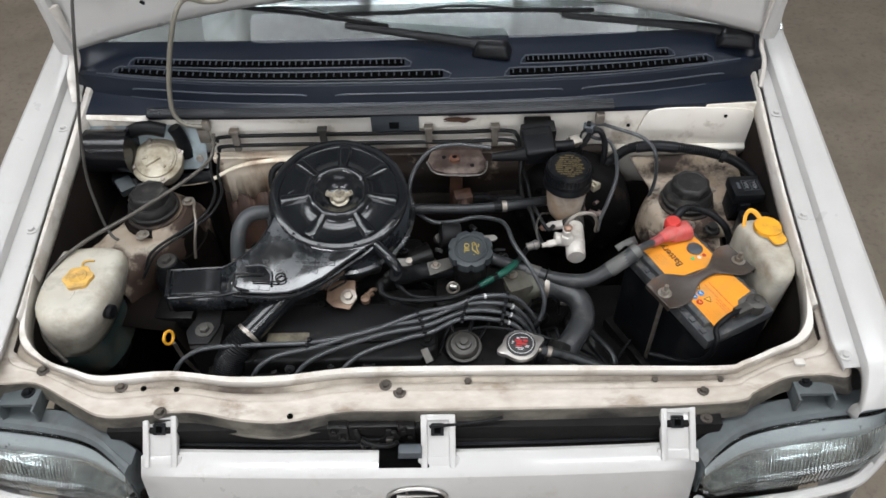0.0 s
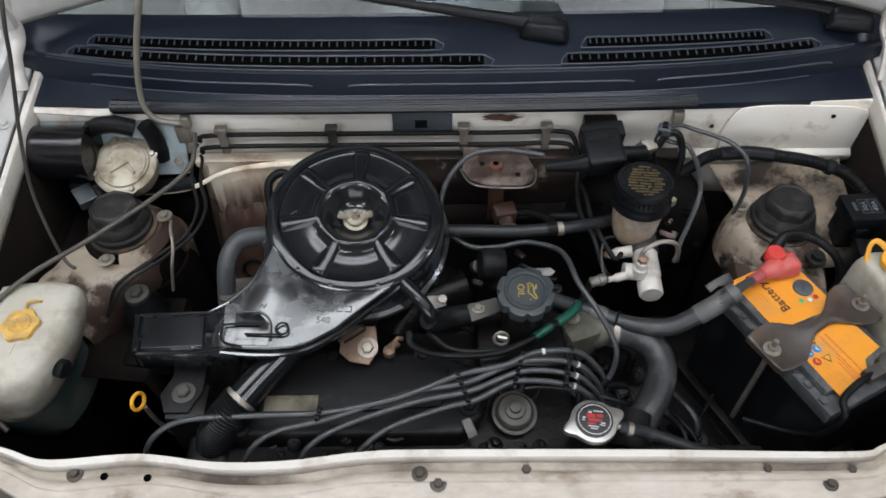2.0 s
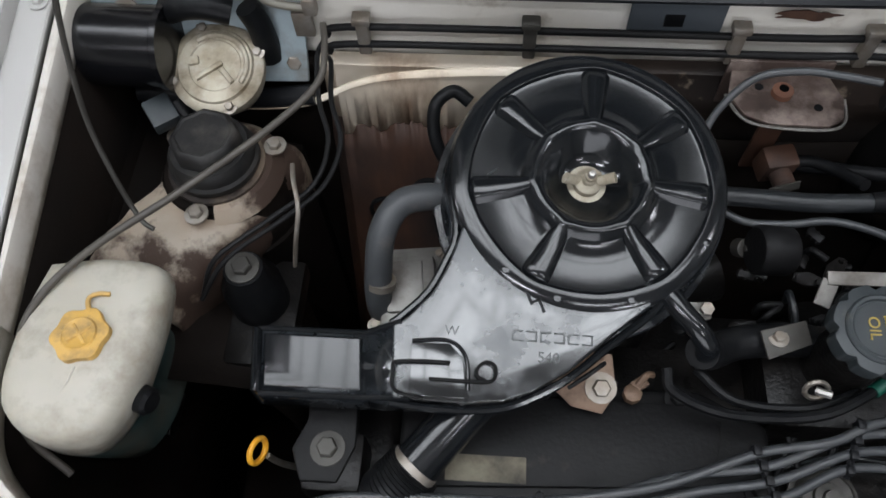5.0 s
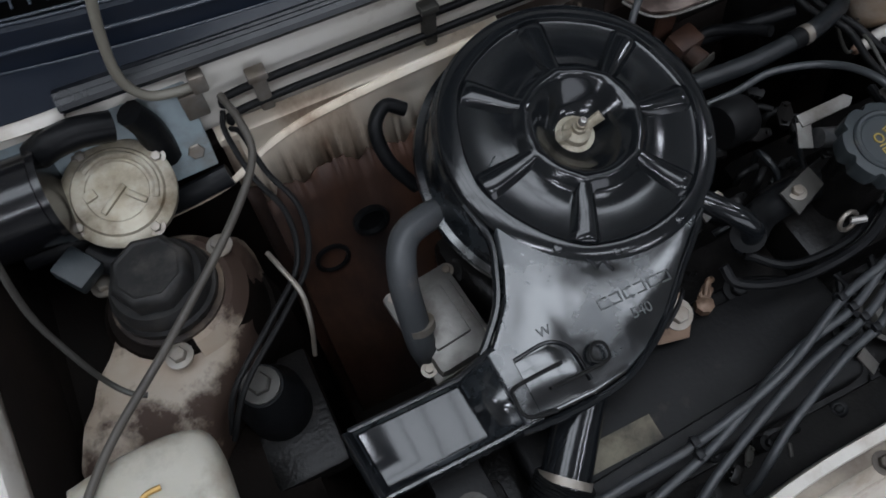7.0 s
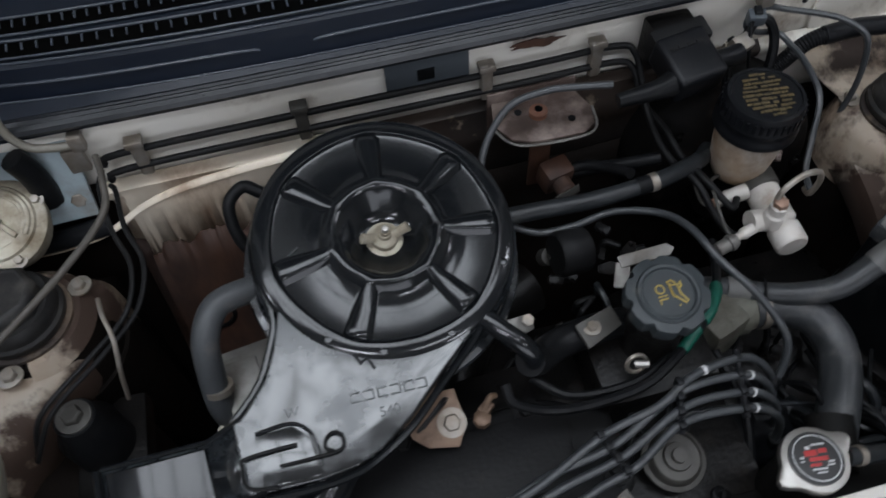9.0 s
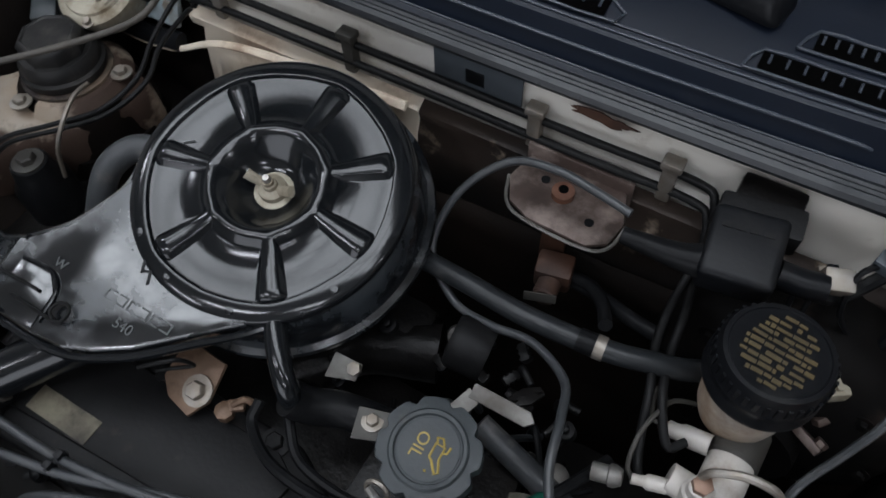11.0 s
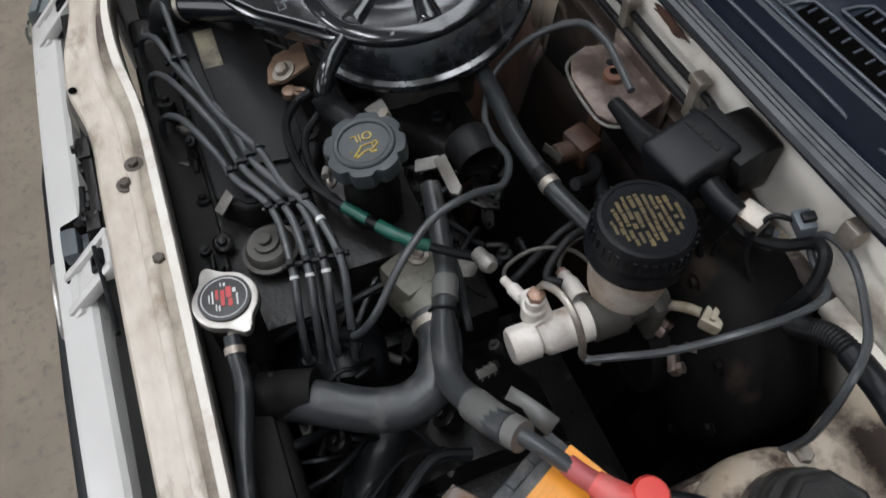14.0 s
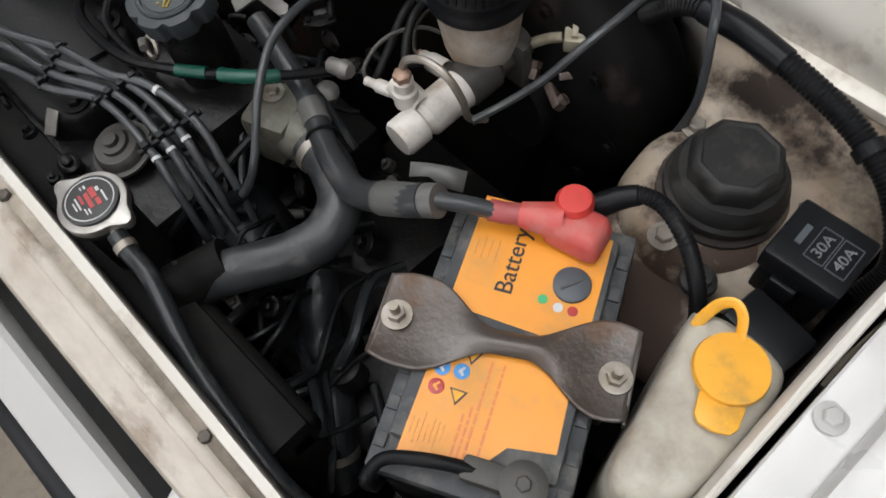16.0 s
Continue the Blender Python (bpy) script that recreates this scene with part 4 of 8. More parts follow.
part("latch_lever", tube([(-0.145, 0.540, 0.736), (-0.128, 0.536, 0.728), (-0.106, 0.533, 0.730), (-0.092, 0.532, 0.742)], 0.0035, 8, 4), BLACK_SATIN, LATCH)
part("latch_hook", prism([(-0.010, -0.014), (0.006, -0.014), (0.010, 0.004), (0.004, 0.016), (-0.002, 0.016), (0.002, 0.003), (-0.010, -0.002)], 0, 0.005, Matrix(((1, 0, 0, -0.098), (0, 0, -1, 0.545), (0, 1, 0, 0.738), (0, 0, 0, 1))), 0.001), BLACK_SATIN, LATCH)
part("latch_spring", tube([(-0.150 + 0.0035 * k, 0.538 + 0.004 * math.cos(k * math.pi / 2), 0.722 + 0.004 * math.sin(k * math.pi / 2)) for k in range(13)], 0.0011, 6, 3), POT_GREY, LATCH)
part("release_tab", merge(block(0.034, 0.016, 0.018, pose(-0.073, 0.522, 0.7250), 0.004), block(0.036, 0.020, 0.004, pose(-0.073, 0.526, 0.7225), 0.001)), GREY_PLATE, LATCH, "grey release tab")
part("tab_mark", block(0.010, 0.0008, 0.009, pose(-0.104, 0.5395, 0.728), 0), ALU, LATCH)
part("latch_recess", block(0.074, 0.034, 0.005, pose(-0.083, 0.5235, 0.7160, 21), 0.002), VOID, LATCH, "black recess below the latch")
part("latch_cable", tube([(-0.045, 0.548, 0.757), (0.0, 0.552, 0.757), (0.045, 0.556, 0.760), (0.062, 0.558, 0.764)], 0.0024, 8, 4), RUBBER, LATCH)
for x, z in ((-0.183, 0.752), (-0.172, 0.735), (-0.082, 0.753), (-0.074, 0.737)):
    bolt((x, 0.545, z), 0.0046, LATCH, (0, -1, 0.2), material=OILY)
part("condenser", block(0.9, 0.03, 0.42, pose(MID, 0.565, 0.33), 0.004), RADIATOR, CAR, "black radiator core behind the grille")

for x, z in ((0.318, 0.862), (0.492, 0.878)):
    part("firewall_hole", lathe([(0.0035, 0), (0.0035, 0.001), (0, 0.001)], 12, axis_frame((x, 1.1035, z), (0, -1, 0))), RUBBER, CAR)

# bolts and holes on the rail
for x, y, z in ((-0.109, 0.6035, 0.7812), (-0.088, 0.5925, 0.7792), (-0.502, 0.6065, 0.7812), (0.0120, 0.6075, 0.7800), (-0.628, 0.6355, 0.7855), (-0.435, 0.5655, 0.7756)):
    bolt((x, y, z), 0.0056, RAIL, material=GREASE_BOLT)
for x, y, z in ((0.2856, 0.6066, 0.7790), (0.3806, 0.6055, 0.7790), (0.353, 0.5900, 0.7765), (0.357, 0.5600, 0.7500)):
    bolt((x, y, z), 0.0050, RAIL, material=GREASE_BOLT)
part("rail_clip", merge(block(0.016, 0.010, 0.006, pose(0.495, 0.6227, 0.7945), 0.0025), block(0.010, 0.003, 0.0064, pose(0.496, 0.6185, 0.7945), 0.0008)), PAINT_BAY, RAIL, "pale plastic clip")
for x, y in ((-0.468, 0.594), (-0.418, 0.592), (-0.352, 0.583), (-0.245, 0.548)):
    part("rail_hole", lathe([(0.0045, 0), (0.0045, 0.0015), (0, 0.0015)], 12, pose(x, y + 0.0095, zf(0.61) - (0.0293 if y > 0.585 else 0.0355))), VOID, RAIL)


def headlamp(side):
    """A headlamp: grey housing, deep reflector, bright trim, fluted clear lens."""
    def ours(pts):
        return [(MID + side * (x - MID), y, z) for x, y, z in pts]
    top = catmull(ours([(0.350, 0.505, 0.712), (0.371, 0.522, 0.724), (0.407, 0.545, 0.728), (0.454, 0.560, 0.728), (0.528, 0.570, 0.733), (0.610, 0.578, 0.738), (0.655, 0.600, 0.738)]), 26)
    bot = catmull(ours([(0.354, 0.498, 0.648), (0.384, 0.503, 0.612), (0.428, 0.513, 0.600), (0.472, 0.520, 0.594), (0.54, 0.530, 0.594), (0.618, 0.545, 0.606), (0.662, 0.575, 0.620)]), 26)

    def at(i, v, back=0.0):
        return top[i].lerp(bot[i], v) + Vector((0, back - 0.016 * math.sin(math.pi * v), 0))
    rim = [bot[0] + Vector((-0.004 * side, 0.0, 0.0))] + [p.copy() for p in top[::6]]
    secs = []
    for k, p in enumerate(rim):
        e = min(1.0, k / 4)
        d = Vector((-0.010 * side * (1 - e), 0, 0))
        secs.append([tuple(p + d * w + Vector((0, y, z))) for w, y, z in ((0.0, 0.004, -0.012), (0.0, -0.003, 0.001), (0.4, 0.003, 0.006), (0.7, 0.010, 0.007), (0.75, 0.011, 0.003), (1.0, 0.034, 0.004), (1.0, 0.038, -0.002), (1.0, 0.046, -0.06))])
    lamp = part("headlamp", sweep(secs), LAMP_GREY, CAR, "headlamp with a fluted clear lens", thick=0.002, smooth=25)
    fl = []
    for i in range(len(top)):
        saw = (0.0, 0.0019, 0.0, 0.0019)[i % 4]
        row = []
        for k in range(16):
            v = 0.02 + 0.98 * k / 15
            dy = 0.0 if v < 0.24 else saw if v < 0.62 else -0.0030 if v < 0.68 else 0.0019 - saw
            row.append(tuple(at(i, v) + Vector((0, dy, 0))))
        fl.append(row)
    part("lens", sweep(fl), LENS, lamp, "fluted clear lens", thick=0.002, smooth=20).visible_shadow = False
    part("trim_band", sweep([[tuple(at(i, v, 0.008)) for v in (0.03, 0.12, 0.22, 0.30)] for i in range(3, len(top), 4)]), LAMP_TRIM, lamp, "bright silvery band", thick=0.001)
    n = len(top) - 1
    part("reflector", sweep([[tuple(at(i, v, 0.014 + 0.085 * math.sin(math.pi * v) ** 0.7 * math.sin(math.pi * i / n) ** 0.5)) for v in (0.16, 0.3, 0.45, 0.6, 0.75, 0.9, 1.0)] for i in range(0, n + 1, 6)]), REFLECTOR, lamp, "silvery reflector", thick=0.001)
    part("bulb", lathe([(0.004, 0), (0.008, 0.004), (0.008, 0.022), (0.005, 0.028), (0, 0.03)], 14, axis_frame(at(n // 2, 0.5, 0.07), (0, -1, 0.1))), LAMP_TRIM, lamp)
    x = MID + side * 0.59
    part("lamp_bracket", merge(block(0.05, 0.035, 0.008, pose(x, 0.607, 0.757), 0.002), block(0.004, 0.05, 0.03, pose(x - 0.026, 0.603, 0.735), 0.001), block(0.004, 0.05, 0.03, pose(x + 0.026, 0.603, 0.735), 0.001)), LAMP_GREY, lamp)
    bolt((x - 0.01 * side, 0.61, 0.765), 0.006, lamp, material=PLASTIC)
    part("lamp_apron", block(0.28, 0.03, 0.14, pose(MID + side * 0.58, 0.640, 0.50), 0.004), OILY, lamp)
    part("bumper_trim", tube([tuple(bot[i] + Vector((0, -0.010, -0.014))) for i in range(0, len(bot), 12)] + ours([(0.672, 0.574, 0.640), (0.668, 0.570, 0.690), (0.652, 0.564, 0.735), (0.636, 0.560, 0.762)]), 0.009, 8, 3), PAINT, lamp)


headlamp(1)
headlamp(-1)
# ---- strut towers ----
def catmull_rows(rows, n=3):
    """Rows of four numbers, with smooth steps between them."""
    a = catmull([r[:3] for r in rows], n)
    b = catmull([(r[3], 0, 0) for r in rows], n)
    return [(p.x, p.y, p.z, q.x) for p, q in zip(a, b)]


def tower(x, y, top, side):
    cone = lathe([(0.080, -0.07), (0.077, -0.04), (0.070, -0.010), (0.060, 0.0), (0.045, 0.002), (0, 0.002)] if side > 0 else [(0.066, -0.012), (0.060, -0.004), (0.055, 0.001), (0.045, 0.002), (0, 0.002)], 48, pose(x, y, top))
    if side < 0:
        # Left faces are cut away; a near-black core stands for the shade there.
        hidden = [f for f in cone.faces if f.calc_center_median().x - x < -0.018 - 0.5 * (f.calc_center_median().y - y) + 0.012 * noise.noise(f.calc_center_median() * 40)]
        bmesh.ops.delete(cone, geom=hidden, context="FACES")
        part("tower_shade", lathe([(0.074, -0.07), (0.070, -0.041), (0.064, -0.016), (0.056, -0.003), (0, -0.003)], 32, pose(x, y, top)), SHADE_BLACK, CAR, "dark core for the shaded left side of the strut tower")
    part("strut_tower", cone, TOWER, CAR, "rust-stained strut tower")
    if side > 0:
        secs = []
        for k in range(9):
            yy = y - 0.135 + 0.135 * k / 8
            dip = 0.05 * (1 - k / 8) ** 2
            secs.append([(x + 0.062, yy, top - 0.03 - dip), (x + 0.050, yy, top - 0.012 - dip), (x - 0.03, yy, top - 0.012 - dip), (x - 0.068, yy, top - 0.03 - dip), (x - 0.078, yy, top - 0.06 - dip)])
    else:
        # a wide sheet round the tower, rolled down along the engine's side
        rows = ((0.838, -0.664, -0.582, 0.728), (0.852, -0.668, -0.572, 0.742), (0.868, -0.670, -0.558, 0.753), (0.885, -0.668, -0.544, 0.760), (0.905, -0.660, -0.527, 0.764), (0.925, -0.648, -0.511, 0.766), (0.945, -0.635, -0.499, 0.767), (0.965, -0.618, -0.490, 0.768), (0.985, -0.608, -0.484, 0.768), (1.005, -0.602, -0.480, 0.767), (1.030, -0.600, -0.478, 0.764))
        secs = [[(l + (e - l) * u + 0.004 * noise.noise((yy * 60, u * 3, 5)), yy, z + dz + 0.002 * noise.noise((u * 6, yy * 50, 2))) for u, dz in ((0.0, -0.020), (0.03, -0.004), (0.15, 0.0), (0.35, 0.001), (0.55, 0.001), (0.75, -0.001), (0.88, -0.004), (0.95, -0.011), (0.99, -0.024), (1.01, -0.050), (1.0, -0.10))] for yy, l, e, z in catmull_rows(rows)]
    part("tower_web", sweep(secs), TOWER, CAR, "dirty stained metal sheet round the strut tower", thick=0.002)
    # Tower base and wheel arch: shade put into the near-black colour.
    part("tower_base", lathe([(0.086, -0.42), (0.084, -0.10), (0.078, -0.065), (0, -0.065)], 28, pose(x, y, top)), SHADE_BLACK, CAR)
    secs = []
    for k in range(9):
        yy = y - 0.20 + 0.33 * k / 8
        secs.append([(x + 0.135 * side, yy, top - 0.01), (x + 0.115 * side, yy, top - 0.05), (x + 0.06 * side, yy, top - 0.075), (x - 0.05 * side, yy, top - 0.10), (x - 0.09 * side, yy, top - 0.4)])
    part("inner_arch", sweep(secs), SHADE_BLACK, CAR, "wheel arch in near-black, shade put into the colour", thick=0.002)
    t = thing("strut_mount", (x, y, top), "dusty black rubber strut mount with a faceted cap", "strut mount", "strut mounts")
    part("seat_ring", lathe([(0.049, 0), (0.049, 0.005), (0.043, 0.007), (0, 0.007)], 32, pose(x, y, top)), TOWER_SIDE, t, "stained seat ring")
    part("rubber_base", lathe([(0.042, 0.005), (0.0455, 0.010), (0.0455, 0.016), (0.0425, 0.019), (0.0425, 0.026), (0.0395, 0.031), (0.038, 0.034), (0, 0.034)], 32, pose(x, y, top)), DUSTY, t)
    part("cap", lathe([(0.034, 0.030), (0.0345, 0.047), (0.031, 0.052), (0.028, 0.053), (0.026, 0.0515), (0, 0.052)], 8, pose(x, y, top, 0, 0, 10), flats=1), DUSTY, t, "faceted black dust cap")
    for a in (25, 145, 262):
        bolt((x + 0.060 * math.cos(radians(a)), y + 0.060 * math.sin(radians(a)), top + 0.001), 0.007, t)


tower(-0.553, 0.988, 0.774, -1)
tower(0.419, 0.995, 0.766, 1)
# the sheet between the battery-side tower and the firewall
part("tower_shelf", sweep([[(x0 + (0.528 - x0) * u, y, z + 0.012 * u * u) for u in (0.0, 0.04, 0.3, 0.6, 1.0)] for y, x0, z in ((0.925, 0.392, 0.742), (0.94, 0.385, 0.757), (0.98, 0.375, 0.764), (1.03, 0.362, 0.768), (1.07, 0.345, 0.776), (1.098, 0.332, 0.79))]), TOWER_SHELF, CAR, "rust-stained sheet round the strut tower", thick=0.002)
plug = part("tower_plug", lathe([(0.014, 0), (0.013, 0.004), (0.009, 0.005), (0.0085, 0.012), (0, 0.013)], 20, pose(0.450, 0.925, 0.765)), DUSTY, CAR, "dusty rubber plug")

# ---- engine ----
ENGINE = thing("engine", (-0.15, 0.75, 0.32), "oily black four-cylinder engine", "engine")
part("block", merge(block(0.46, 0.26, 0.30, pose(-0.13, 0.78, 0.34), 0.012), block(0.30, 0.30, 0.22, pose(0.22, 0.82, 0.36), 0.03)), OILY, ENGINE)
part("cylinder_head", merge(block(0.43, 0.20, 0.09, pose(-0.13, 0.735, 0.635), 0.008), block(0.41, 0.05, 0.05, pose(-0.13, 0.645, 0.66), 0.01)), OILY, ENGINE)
VALVE = part("valve_cover", prism([(-0.345, 0.665), (-0.06, 0.665), (-0.035, 0.69), (-0.035, 0.755), (-0.09, 0.783), (-0.345, 0.783)], 0.71, 0.757, bevel=0.007, seg=3), BLACK_SATIN, ENGINE, "dusty black valve cover")
part("cover_plate", prism([(-0.322, 0.688), (-0.085, 0.700), (-0.075, 0.755), (-0.10, 0.768), (-0.31, 0.768)], 0.757, 0.763, bevel=0.002), BLACK_SATIN, VALVE)
part("sticker", block(0.066, 0.0215, 0.0006, pose(-0.271, 0.7045, 0.7632, 0, 0, 0), 0), STICKER, VALVE, "faded brown sticker")
for x, y in ((-0.224, 0.772), (-0.108, 0.773), (-0.33, 0.772), (-0.05, 0.70), (-0.33, 0.675)):
    bolt((x, y, 0.758), 0.0075, VALVE, material=BLACK_SATIN)
part("filler_neck", lathe([(0.028, 0.70), (0.026, 0.80), (0.024, 0.83), (0.026, 0.835), (0.026, 0.85), (0, 0.85)], 24, pose(0.021, 0.805, 0)), OILY, ENGINE)
part("filler_boss", block(0.12, 0.10, 0.09, pose(0.02, 0.80, 0.68), 0.02), OILY, ENGINE)
part("intake_manifold", merge(tube([(-0.05, 0.93, 0.70), (-0.12, 0.90, 0.70), (-0.16, 0.84, 0.69), (-0.16, 0.80, 0.68)], 0.03, 12, 4), tube([(-0.30, 0.93, 0.70), (-0.28, 0.88, 0.70), (-0.25, 0.80, 0.68)], 0.03, 12, 4), block(0.26, 0.06, 0.06, pose(-0.19, 0.93, 0.67), 0.02)), OILY, ENGINE)
part("carburettor", merge(block(0.12, 0.11, 0.09, pose(-0.195, 0.925, 0.70), 0.012), lathe([(0.06, 0.78), (0.06, 0.80), (0, 0.80)], 24, pose(-0.195, 0.925, 0))), ALU, ENGINE, "dirty aluminium carburettor")
MANI = part("manifold_cover", merge(block(0.054, 0.078, 0.074, frame_of((-0.350, 0.868, 0.69), (1, 0.12, 0), (0, -0.1, 1)), 0.008), block(0.066, 0.092, 0.008, frame_of((-0.350, 0.868, 0.742), (1, 0.12, 0), (0, -0.1, 1)), 0.003), block(0.034, 0.050, 0.006, frame_of((-0.352, 0.866, 0.763), (1, 0.12, 0), (0, -0.1, 1)), 0.002)), ALU, ENGINE, "dirty light metal cover")
for x, y in ((-0.378, 0.832), (-0.322, 0.838), (-0.380, 0.905), (-0.324, 0.910)):
    bolt((x, y, 0.750), 0.0042, MANI, (0, -0.1, 1), material=ZINC_DULL)
part("alternator", merge(lathe([(0.05, 0), (0.062, 0.02), (0.062, 0.08), (0.05, 0.1), (0, 0.1)], 24, axis_frame((-0.40, 0.66, 0.52), (1, 0, 0)))), OILY, ENGINE)
MOUNT = part("engine_mount_bracket", prism([(-0.026, 0.045), (-0.020, -0.01), (-0.030, -0.035), (-0.020, -0.06), (0.010, -0.06), (0.022, -0.03), (0.018, 0.045)], -0.01, 0.006, pose(-0.399, 0.742, 0.778), 0.003), BLACK_SATIN, ENGINE, "black cast mount bracket")
bolt((-0.399, 0.708, 0.784), 0.0085, MOUNT, material=POT_GREY)
part("mount_leg", block(0.05, 0.05, 0.25, pose(-0.395, 0.70, 0.53), 0.008), OILY, ENGINE)
part("timing_cover", prism([(-0.40, 0.62), (-0.345, 0.62), (-0.345, 0.79), (-0.40, 0.79)], 0.45, 0.735, bevel=0.012, seg=3), OILY, ENGINE)
part("lifting_bracket", prism([(-0.026, -0.014), (-0.010, -0.022), (0.016, -0.020), (0.022, 0.0), (0.010, 0.03), (-0.034, 0.02)], 0, 0.004, frame_of((-0.186, 0.776, 0.778), (1, -0.3, 0), (0, -0.4, 1)), 0.001), OCHRE_STEEL, ENGINE, "rusty brown bracket")
bolt((-0.178, 0.772, 0.783), 0.0078, ENGINE, (0, -0.4, 1), material=ZINC_DULL)
part("copper_fitting", merge(lathe([(0.008, 0), (0.008, 0.008), (0.005, 0.010), (0, 0.010)], 8, pose(-0.151, 0.770, 0.773), flats=1), block(0.014, 0.010, 0.006, pose(-0.145, 0.778, 0.777, 0, 0, 35), 0.002), tube([(-0.147, 0.776, 0.782), (-0.140, 0.784, 0.786), (-0.134, 0.786, 0.782)], 0.003, 8, 3)), OCHRE_STEEL, ENGINE, "pinkish copper fitting")
# distributor end, thermostat housing, vacuum valve
part("distributor", merge(lathe([(0.045, 0), (0.045, 0.04), (0.035, 0.06), (0, 0.062)], 24, axis_frame((0.09, 0.735, 0.665), (1, -0.15, 0.1)))), PLASTIC, ENGINE)
THERMO = part("thermostat_housing", merge(block(0.045, 0.05, 0.06, pose(0.098, 0.815, 0.712, 0, 0, 20), 0.008), lathe([(0.022, 0), (0.022, 0.03), (0.019, 0.034), (0.019, 0.05), (0, 0.05)], 20, axis_frame((0.100, 0.818, 0.748), (0.95, -0.05, 0.02)))), STAINED_ALU, ENGINE, "corroded aluminium thermostat housing")
bolt((0.090, 0.822, 0.773), 0.006, THERMO)
part("vent_plug", lathe([(0.009, 0), (0.009, 0.010), (0.011, 0.011), (0.011, 0.016), (0.007, 0.019), (0, 0.019)], 16, axis_frame((0.092, 0.866, 0.722), (0.25, 0.1, 1))), ALU, THERMO)
part("water_outlet", lathe([(0.007, 0), (0.007, 0.012), (0.0085, 0.013), (0.0085, 0.017), (0.006, 0.022), (0, 0.022)], 16, axis_frame((0.118, 0.868, 0.79), (1, 0.2, 0.2))), ALU, ENGINE)
part("vacuum_valve", lathe([(0.014, -0.01), (0.020, 0.002), (0.028, 0.008), (0.034, 0.010), (0.034, 0.0135), (0.029, 0.0145), (0.0275, 0.022), (0.024, 0.0255), (0.0155, 0.0262), (0.0145, 0.0305), (0.008, 0.0315), (0.0075, 0.037), (0, 0.0375)], 32, axis_frame((0.0075, 0.703, 0.729), (0, -0.15, 1)) @ Matrix.Scale(0.84, 4)), POT_GREY, ENGINE, "dull dark round vacuum diaphragm")
part("silver_tab", prism([(-0.008, -0.02), (0.008, -0.02), (0.008, 0.01), (-0.008, 0.012)], 0, 0.003, frame_of((-0.052, 0.676, 0.757), (0.9, 0.5, 0), (0, -0.6, 0.8)) @ Matrix.Scale(0.75, 4), 0.001), ALU, ENGINE, "bent silvery tab")
# castings, unions and hose stubs round the head
rng = random.Random(5)


def casting(x, y, z, s, k):
    """One small engine fitting: a boss with a nut, a bent stub, a ribbed lug or a flange."""
    tilt = (rng.uniform(-0.5, 0.5), rng.uniform(-0.7, 0.1), 1)
    m = axis_frame((x, y, z), tilt)
    kind = k % 4
    if kind == 0:
        bm = merge(lathe([(s * 0.8, -s), (s * 0.8, 0), (s * 0.55, s * 0.12), (s * 0.5, s * 0.12), (0, s * 0.12)], 14, m), lathe([(s * 0.42, s * 0.1), (s * 0.42, s * 0.55), (s * 0.3, s * 0.62), (0, s * 0.62)], 6, m, flats=1))
    elif kind == 1:
        a = rng.uniform(0, 6.28)
        d = Vector((math.cos(a), math.sin(a), 0)) * s
        bm = tube([Vector((x, y, z - s)), Vector((x, y, z)), Vector((x, y, z + 0.4 * s)) + d * 0.4, Vector((x, y, z + 0.3 * s)) + d * 1.6], s * 0.3, 10, 4)
    elif kind == 2:
        bm = merge(block(s * 1.5, s * 0.7, s * 0.8, m, s * 0.14), *[block(s * 0.14, s * 0.95, s * 0.7, m @ pose(u * s, 0, 0), s * 0.04) for u in (-0.5, 0, 0.5)])
    else:
        bm = merge(prism([(-1.1 * s, -0.3 * s), (0, -0.6 * s), (1.1 * s, -0.3 * s), (1.1 * s, 0.3 * s), (0, 0.6 * s), (-1.1 * s, 0.3 * s)], 0, s * 0.25, m, s * 0.06), lathe([(s * 0.2, 0.2 * s), (s * 0.2, 0.5 * s), (0, 0.5 * s)], 6, m @ pose(0.75 * s, 0, 0), flats=1), lathe([(s * 0.2, 0.2 * s), (s * 0.2, 0.5 * s), (0, 0.5 * s)], 6, m @ pose(-0.75 * s, 0, 0), flats=1))
    part("casting", bm, GRIME[rng.randrange(len(GRIME))], ENGINE)


GRIME = (OILY, OILY, OILY, BLACK_SATIN, BLACK_SATIN, RUBBER, RUBBER, POT_GREY)
for k in range(34):
    casting(rng.uniform(-0.33, 0.17), rng.uniform(0.636, 0.668), rng.uniform(0.715, 0.745), rng.uniform(0.006, 0.013), k)
for k in range(36):
    casting(rng.uniform(0.02, 0.20), rng.uniform(0.67, 0.89), rng.uniform(0.62, 0.72), rng.uniform(0.008, 0.017), k)
for k in range(30):
    casting(rng.uniform(-0.10, 0.09), rng.uniform(0.84, 0.95), rng.uniform(0.70, 0.765), rng.uniform(0.007, 0.014), k)
for k in range(26):
    casting(rng.uniform(0.10, 0.34), rng.uniform(0.625, 0.80), rng.uniform(0.54, 0.64), rng.uniform(0.009, 0.02), k)
